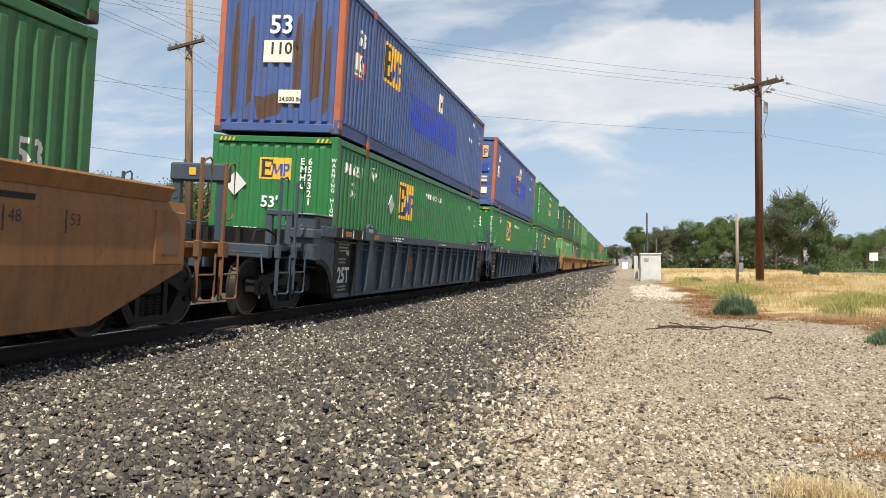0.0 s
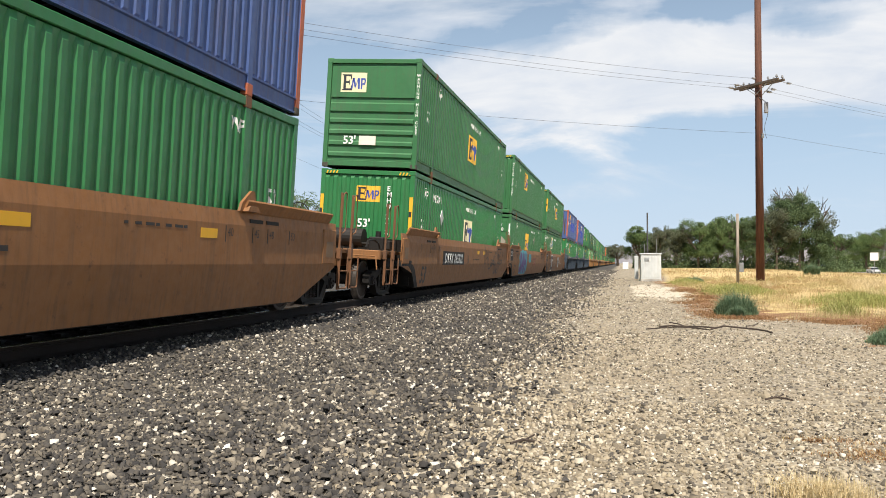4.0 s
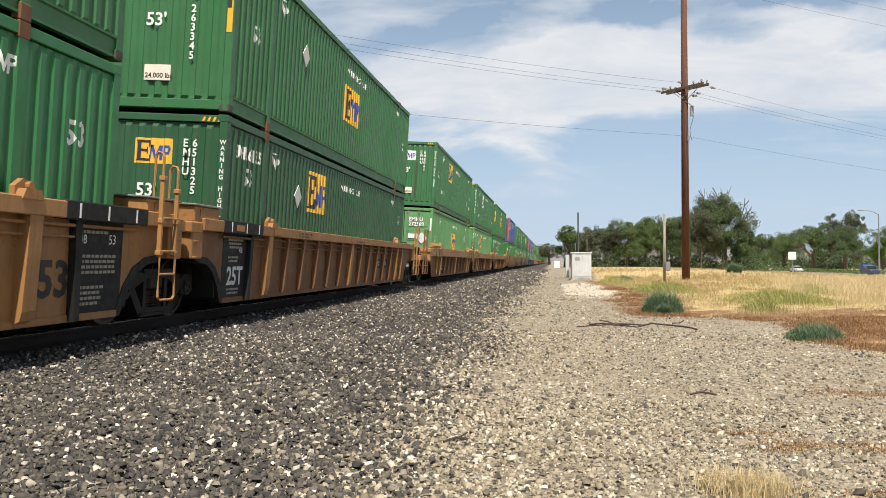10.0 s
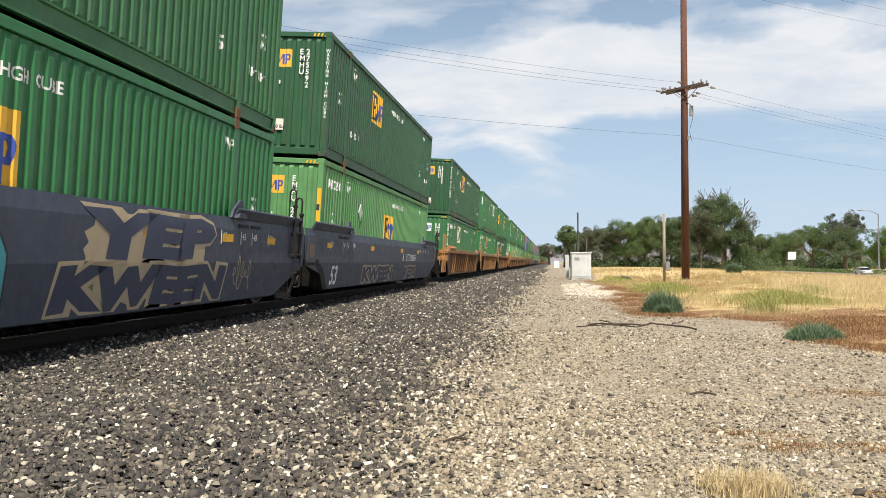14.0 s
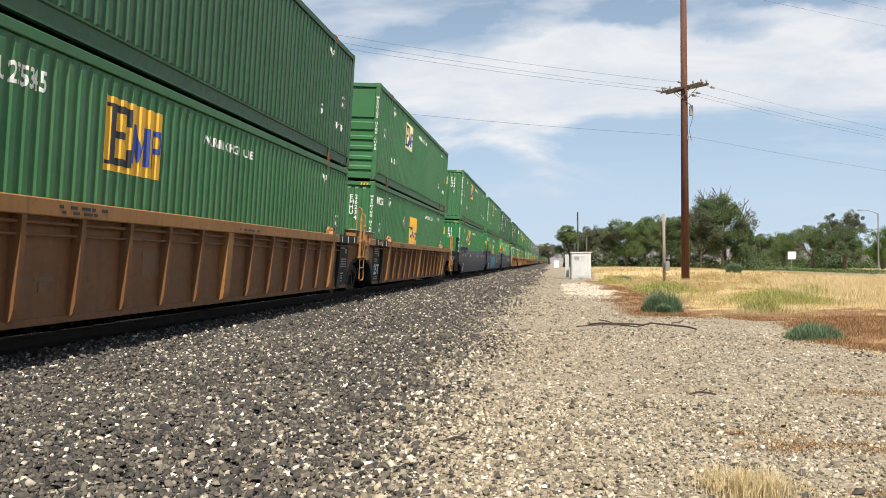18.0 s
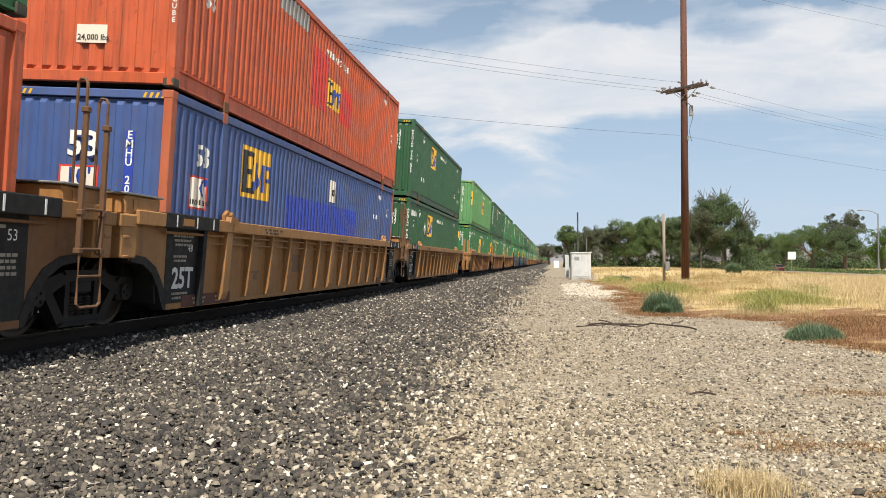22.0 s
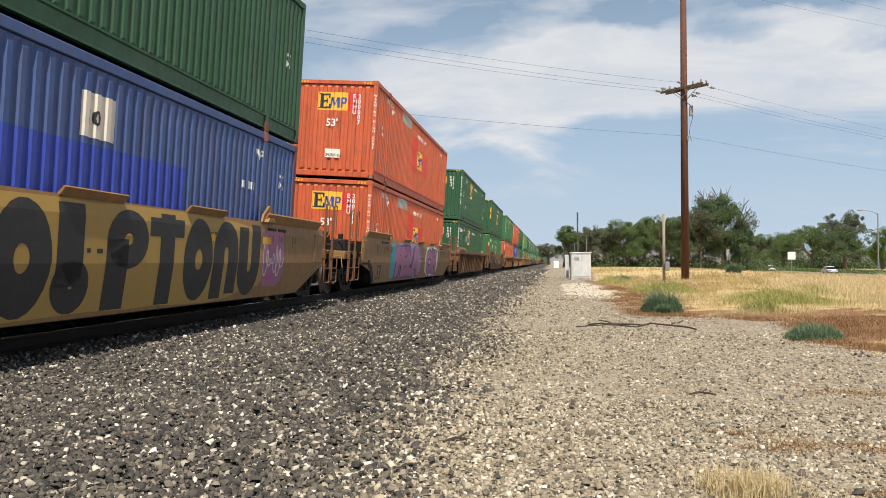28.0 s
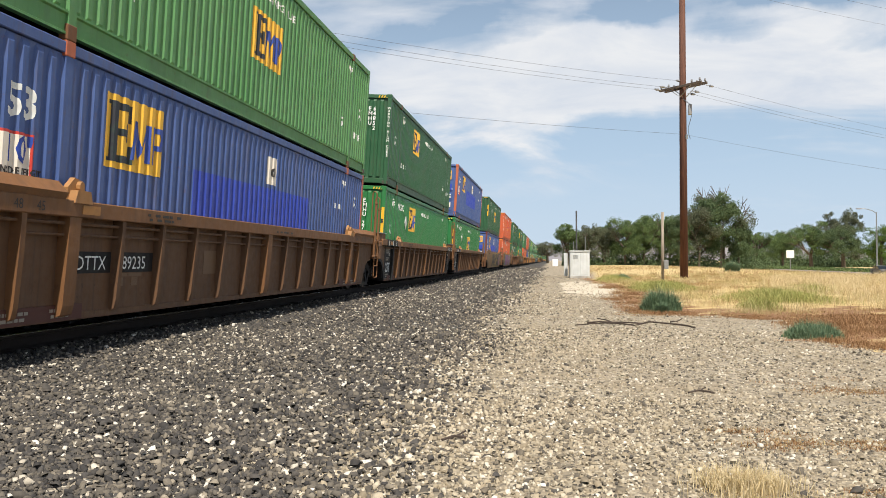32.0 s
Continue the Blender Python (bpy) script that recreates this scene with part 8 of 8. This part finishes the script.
def build_trees():
    leaf = leaf_material("mid_green_leaves", [(0.0, (0.088, 0.138, 0.056)), (0.5, (0.124, 0.186, 0.072)), (1.0, (0.175, 0.23, 0.095))], 0.9)
    dark = leaf_material("dark_green_leaves", [(0.0, (0.074, 0.112, 0.056)), (0.6, (0.102, 0.148, 0.072)), (1.0, (0.145, 0.19, 0.09))], 0.9)
    grey = leaf_material("grey_green_leaves", [(0.0, (0.100, 0.116, 0.076)), (0.6, (0.135, 0.152, 0.096)), (1.0, (0.18, 0.195, 0.125))], 0.9)
    fresh = leaf_material("bright_green_leaves", [(0.0, (0.045, 0.085, 0.02)), (0.5, (0.10, 0.17, 0.035)), (1.0, (0.19, 0.27, 0.07))])
    bark = wood_material("tree_bark", (0.06, 0.045, 0.03), (0.15, 0.12, 0.09))
    rows = [(3.6, 165, 8.6, 3.2, leaf), (7.5, 166, 8.6, 3.2, grey), (11.0, 168, 8.6, 3.6, grey), (15.0, 166, 9.8, 3.9, leaf), (19.0, 168, 10.8, 4.2, leaf), (22.5, 170, 11.2, 3.8, leaf), (25.5, 164, 10.4, 3.4, dark),
            (29.5, 166, 12.0, 4.0, grey), (34.0, 168, 15.4, 5.6, dark), (38.0, 170, 11.0, 3.6, dark), (13.0, 182, 9.6, 4.4, dark), (19, 180, 10, 4.6, dark), (26, 182, 10.5, 5.0, dark), (32, 180, 9.5, 5.0, dark), (6, 184, 8, 4.4, dark),
            (67, 276, 12.6, 6.2, leaf), (73.5, 268, 12.8, 6.4, leaf), (79, 258, 14.6, 7.0, leaf), (86.5, 252, 13.6, 7.4, dark), (93, 273, 19.0, 6.0, grey), (99, 258, 13.4, 6.2, fresh), (106, 255, 12.4, 6.4, leaf), (114, 261, 12.6, 7.2, leaf),
            (70, 300, 13, 7.5, dark), (82, 300, 13, 8.0, dark), (95, 300, 13, 8.0, dark), (-1, 330, 9, 6, grey), (-8, 420, 10, 7, grey)]
    for i, (x, y, h, s, lf) in enumerate(rows):
        tree("tree", {leaf: "leafy green park tree with a rounded crown", dark: "dense dark green tree in the grove", grey: "thin grey-green tree beside darker ones", fresh: "bright green tree at the road"}[lf], x, y, h, s, lf, bark, 30 + i, 0.22 if y < 200 else 0.34, 27000, low=0.2)
    tree("tree", "half-dead tree with bare upper branches above a grove", 35.2, 171, 18.8, 6.0, grey, bark, 77, 0.5, 9000, True, 0.25)
    # undergrowth in the grove's shade and a clipped hedge beyond the road
    n = 17000
    x = RNG.uniform(2.5, 44, n)
    y = 172 + RNG.normal(0, 3.5, n)
    z = np.abs(RNG.normal(0, 0.9, n)) * (0.7 + 0.6 * np.sin(x * 0.9) ** 2 + 0.4 * np.sin(x * 2.3 + 1) ** 2)
    leaves_at("undergrowth", x, y, z, 0.20, dark, "dark green bushes under the trees", "bushes")
    n = 9000
    y = RNG.uniform(150, 330, n)
    leaves_at("hedge", 64.5 + RNG.normal(0, 0.6, n), y, RNG.uniform(0.0, 0.8, n), 0.22, leaf, "low green hedge along the far kerb", "hedge")
    # dense dark leaves added to stand in for shade below the park trees
    n = 26000
    x = RNG.uniform(62, 130, n)
    leaves_at("undergrowth", x, 292 + RNG.normal(0, 4, n), np.abs(RNG.normal(0, 1.5, n)) * (0.7 + np.sin(x * 0.5) ** 2), 0.36, dark, "dark bushes that fill in the shade under the park trees", "bushes")
    # behind the track
    for i, (x, y, h, s, lf) in enumerate(((-22, 38, 6.4, 3.2, fresh), (-27, 41, 6.6, 3.6, fresh), (-20.5, 44, 6.0, 2.8, leaf), (-33, 36, 6.8, 3.4, fresh), (-17.5, 40, 4.0, 1.6, dark), (-26, 56, 7.4, 4, leaf), (-38, 48, 7.2, 4, leaf))):
        tree("tree", "leafy green tree behind the track", x, y, h, s, lf, bark, 90 + i, 0.16, 18000, low=0.18)


def build_distance():
    asphalt = grime("grey_asphalt", (0.16, 0.155, 0.15), 0.9, 0.0, 0.2)
    line = [(57.2, y) for y in range(-700, 1000, 20)]
    V, F = [], []
    for i, (x, y) in enumerate(line):
        for side in (-5.2, 5.2):
            V.append((x + side, y, float(rise(x, 0.0)) + 0.06))
        if i:
            F.append((2 * i - 2, 2 * i - 1, 2 * i + 1, 2 * i))
    soup("road", np.array(V), np.array(F), asphalt, "grey asphalt road beyond the dry field", "road", "structure")
    # street lamp and sign along the road
    lamp = thing("street_lamp", "tall grey steel street lamp with a curved arm", "street lamp")
    lamp.matrix_basis = Matrix.Translation((65.6, 173, -1.55)) @ Matrix.Diagonal((1.3, 1.3, 1.46, 1.0))
    part("mast", mesh_of("mast", lambda bm: tube(bm, (0, 0, 0), (0, 0, 8.4), 0.13, 12, 0.08)), GREY_STEEL, lamp)
    part("arm", mesh_of("arm", lambda bm: sweep(bm, [(0, 0, 8.2), (-0.6, 0, 8.6), (-1.5, 0, 8.85), (-2.3, 0, 8.9)], 0.05, 8)), GREY_STEEL, lamp)
    part("lamp_head", mesh_of("lamp_head", lambda bm: boxed(bm, -3.0, -2.2, -0.16, 0.16, 8.8, 8.98, 0.05)), PORCELAIN, lamp)
    sign = thing("road_sign", "white square sign seen from behind the field", "sign")
    sign.matrix_basis = pose(23.1, 81.8, 0.15, 0, 0, -14)
    part("post", mesh_of("post", lambda bm: boxed(bm, -0.03, 0.03, 0.0, 0.05, 0, 1.85)), GREY_STEEL, sign)
    part("board", mesh_of("board", lambda bm: boxed(bm, -0.35, 0.35, -0.03, 0.0, 1.12, 1.86, 0.01)), LOGO_WHITE, sign, "white board")
    far = thing("line_marker", "small white marker post beside the distant track", "marker")
    far.matrix_basis = pose(0.9, 150, 0)
    part("board", mesh_of("board", lambda bm: boxed(bm, -0.5, 0.5, -0.1, 0.1, 0.0, 1.3, 0.03)), LOGO_WHITE, far)
    # pale blue-grey: haze in the air is put into the hills' colour
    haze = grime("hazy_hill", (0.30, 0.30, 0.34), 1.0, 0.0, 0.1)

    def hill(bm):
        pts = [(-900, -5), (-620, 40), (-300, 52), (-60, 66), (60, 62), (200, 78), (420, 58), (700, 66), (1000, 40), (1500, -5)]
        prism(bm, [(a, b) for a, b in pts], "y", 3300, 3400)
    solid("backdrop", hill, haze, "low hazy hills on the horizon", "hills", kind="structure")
    # fallen branch on the gravel
    def stick(bm):
        sweep(bm, [(0.62, 13.95, 0.03), (0.82, 13.86, 0.06), (1.05, 13.84, 0.05), (1.30, 13.72, 0.06), (1.52, 13.74, 0.04)], 0.014, 7)
        sweep(bm, [(1.40, 13.55, 0.03), (1.62, 13.66, 0.08), (1.88, 13.60, 0.06), (2.08, 13.48, 0.05), (2.20, 13.36, 0.04), (2.28, 13.22, 0.02)], 0.014, 7)
        sweep(bm, [(0.40, 13.58, 0.02), (0.66, 13.62, 0.04), (0.90, 13.56, 0.06), (1.16, 13.70, 0.04)], 0.010, 6)
        sweep(bm, [(1.95, 13.58, 0.09), (2.08, 13.66, 0.09), (2.16, 13.74, 0.13)], 0.008, 6)
        sweep(bm, [(1.02, 13.84, 0.06), (0.94, 13.98, 0.08), (0.80, 14.06, 0.10)], 0.011, 6)
        sweep(bm, [(1.02, 13.80, 0.04), (1.18, 13.56, 0.05), (1.38, 13.48, 0.03)], 0.012, 6)
    dead = MATS.setdefault("dead", wood_material("dead_twig_wood", (0.03, 0.022, 0.018), (0.09, 0.065, 0.05)))
    for x, y, turn, ln in ((1.1, 6.7, 0.0, 0.20), (-0.65, 4.8, 0.3, 0.18)):
        def twig(bm):
            d = Vector((math.cos(turn), math.sin(turn), 0))
            p = Vector((x, y, float(rise(x, y)) + 0.018))
            sweep(bm, [p, p + d * ln * 0.4 + Vector((0, 0.03, 0.015)), p + d * ln * 0.7 + Vector((0.02, -0.01, 0.012)), p + d * ln], 0.009, 5)
            tube(bm, p + d * ln * 0.45 + Vector((0, 0.03, 0.012)), p + d * ln * 0.75 + Vector((0, 0.10, 0.03)), 0.006, 5)
        solid("fallen_twig", twig, dead, "small dead brown twig on gravel", "twig")
    solid("fallen_branch", stick, wood_material("dead_branch_wood", (0.028, 0.020, 0.016), (0.07, 0.05, 0.038)), "dead brown branch lying on gravel", "branch")




def vehicle(label, color, pickup=False, cover=None):
    """A car seen small and far off, its nose towards -y."""
    body = paint("car_paint_" + color[0], color[1], 0.3, 0.05, 0.0, 0.1)
    glass, N, L, B = nodes_of("dark_car_glass")
    B.inputs["Base Color"].default_value, B.inputs["Roughness"].default_value = (0.02, 0.025, 0.03, 1), 0.08
    rubber = grime("tyre_rubber", (0.02, 0.02, 0.02), 0.85)
    v = thing("pickup_truck" if pickup else "car", label, "pickup truck" if pickup else "car", "road traffic")
    h = 0.25 if pickup else 0.0
    def shell(bm):
        prism(bm, [(-2.35, 0.35), (-2.4, 0.62 + h), (-2.2, 0.80 + h), (-1.0, 0.92 + h), (2.2, 0.98 + h), (2.4, 0.86 + h), (2.4, 0.35), (1.9, 0.28), (-1.9, 0.28)], "x", -0.88, 0.88)
        bmesh.ops.bevel(bm, geom=bm.edges[:], offset=0.06, segments=2, affect="EDGES")
    part("body", mesh_of("body", shell), body, v)
    back = 0.5 if pickup else 1.7
    def cabin(bm):
        prism(bm, [(-1.15, 0.9 + h), (-0.45, 1.42 + h), (back - 0.4, 1.45 + h), (back + 0.1, 0.95 + h)], "x", -0.76, 0.76)
    def roof(bm):
        prism(bm, [(-0.50, 1.40 + h), (-0.40, 1.47 + h), (back - 0.45, 1.50 + h), (back - 0.36, 1.43 + h)], "x", -0.74, 0.74)
        for x in (-0.77, 0.77):
            prism(bm, [(0.32, 0.95 + h), (0.32, 1.45 + h), (0.42, 1.45 + h), (0.42, 0.95 + h)], "x", x - 0.01, x + 0.01)
    part("cabin_glass", mesh_of("cabin_glass", cabin), glass, v, "dark glass")
    part("roof", mesh_of("roof", roof), body, v)
    for x in (-0.66, 0.66):
        part("headlight", mesh_of("headlight", lambda bm: boxed(bm, x - 0.17, x + 0.17, -2.42, -2.3, 0.62 + h, 0.76 + h, 0.02)), PORCELAIN, v)
        for y in (-1.45, 1.45):
            w = part("tyre", mesh_of("tyre", lambda bm: tube(bm, (x * 1.2 - 0.1, y, 0.33), (x * 1.2 + 0.1, y, 0.33), 0.33, 16)), rubber, v)
            part("rim", mesh_of("rim", lambda bm: tube(bm, (x * 1.2 - 0.11, y, 0.33), (x * 1.2 + 0.11, y, 0.33), 0.19, 12)), GREY_STEEL, w)
    if cover:
        part("covered_load", mesh_of("covered_load", lambda bm: prism(bm, [(0.6, 1.15), (0.7, 1.75), (1.5, 1.95), (2.3, 1.6), (2.4, 1.15)], "x", -0.85, 0.85)), cover, v, "blue tarpaulin over the load")
    return v


# when each car is how far along the road
TRAFFIC = [("white car driving on the distant road", ("white", (0.7, 0.7, 0.69)), False, [(0.5, 138.0), (2.5, 118.0), (3.5, 107.0), (6.5, 77.0)]),
           ("pickup truck with a blue tarpaulin on the distant road", ("navy", (0.05, 0.06, 0.12)), True, [(6.0, 108.5), (7.0, 101.0), (9.0, 86.7), (10.0, 77.5)]),
           ("white car driving on the distant road", ("white", (0.7, 0.7, 0.69)), False, [(7.0, 117.5), (8.0, 115.0), (9.0, 107.5), (10.0, 99.6), (11.0, 90.6), (12.5, 77.5)]),
           ("white car driving on the distant road", ("white", (0.7, 0.7, 0.69)), False, [(9.0, 123.4), (10.0, 113.0), (11.0, 104.4), (12.5, 91.8), (14.0, 79.0)]),
           ("maroon pickup truck driving on the distant road", ("maroon", (0.12, 0.02, 0.025)), True, [(22.5, 102.0), (24.0, 86.7), (25.0, 76.0)]),
           ("white car driving on the distant road", ("white", (0.7, 0.7, 0.69)), False, [(25.0, 124.7), (27.5, 94.0), (28.0, 88.0), (29.0, 76.5)]),
           ("white car driving on the distant road", ("white", (0.7, 0.7, 0.69)), False, [(27.5, 117.0), (28.0, 111.0), (29.0, 100.3), (30.0, 88.5), (31.0, 77.9)]),
           ("dark grey car driving on the distant road", ("grey", (0.06, 0.06, 0.065)), False, [(29.0, 104.0), (30.0, 93.0), (31.0, 82.5), (32.0, 74.6)])]
DRIVERS = []


def build_traffic():
    tarp = grime("blue_tarpaulin", (0.03, 0.11, 0.42), 0.5, 0.0, 0.3)
    for label, color, pickup, rows in TRAFFIC:
        DRIVERS.append((vehicle(label, color, pickup, tarp if "tarpaulin" in label else None), rows))


def motions():
    for ob, rows in DRIVERS:
        (t0, a0), (t1, a1) = rows[0], rows[-1]
        v0, v1 = (rows[1][1] - a0) / (rows[1][0] - t0), (a1 - rows[-2][1]) / (a1 and (t1 - rows[-2][0]))
        keys = ([(0.0, a0 - v0 * t0)] if t0 > 0 else []) + rows + ([(32.0, a1 + v1 * (32.0 - t1))] if t1 < 32 else [])
        walk(ob, [(t, pose(57.2, 2.0 * a, float(rise(57.2, 0.0)) + 0.065)) for t, a in keys])
    for ob, mid, z in RIDERS:
        walk(ob, [(0.0, train_pose(mid, -0.005 if z else 0.0, z)), (32.0, train_pose(mid + SPEED * 32.0, -0.005 if z else 0.0, z))])
    step = math.degrees(SPEED / WR) / FPS
    for s, group in WHEELSETS.items():
        first = group[0]
        walk(first, [(k / FPS, pose(0, 0.9 * s, WR, -((k * step) % 360.0), 0, 0)) for k in range(32 * FPS + 1)])
        for ob in group[1:]:
            ob.rotation_mode = "QUATERNION"
            ad = ob.animation_data_create()
            ad.action, ad.action_slot = first.animation_data.action, first.animation_data.action_slot


bed_material()
build_ground()
build_track()
build_poles()
build_trees()
build_field()
build_distance()
build_traffic()
build_gravel()
build_train()
motions()
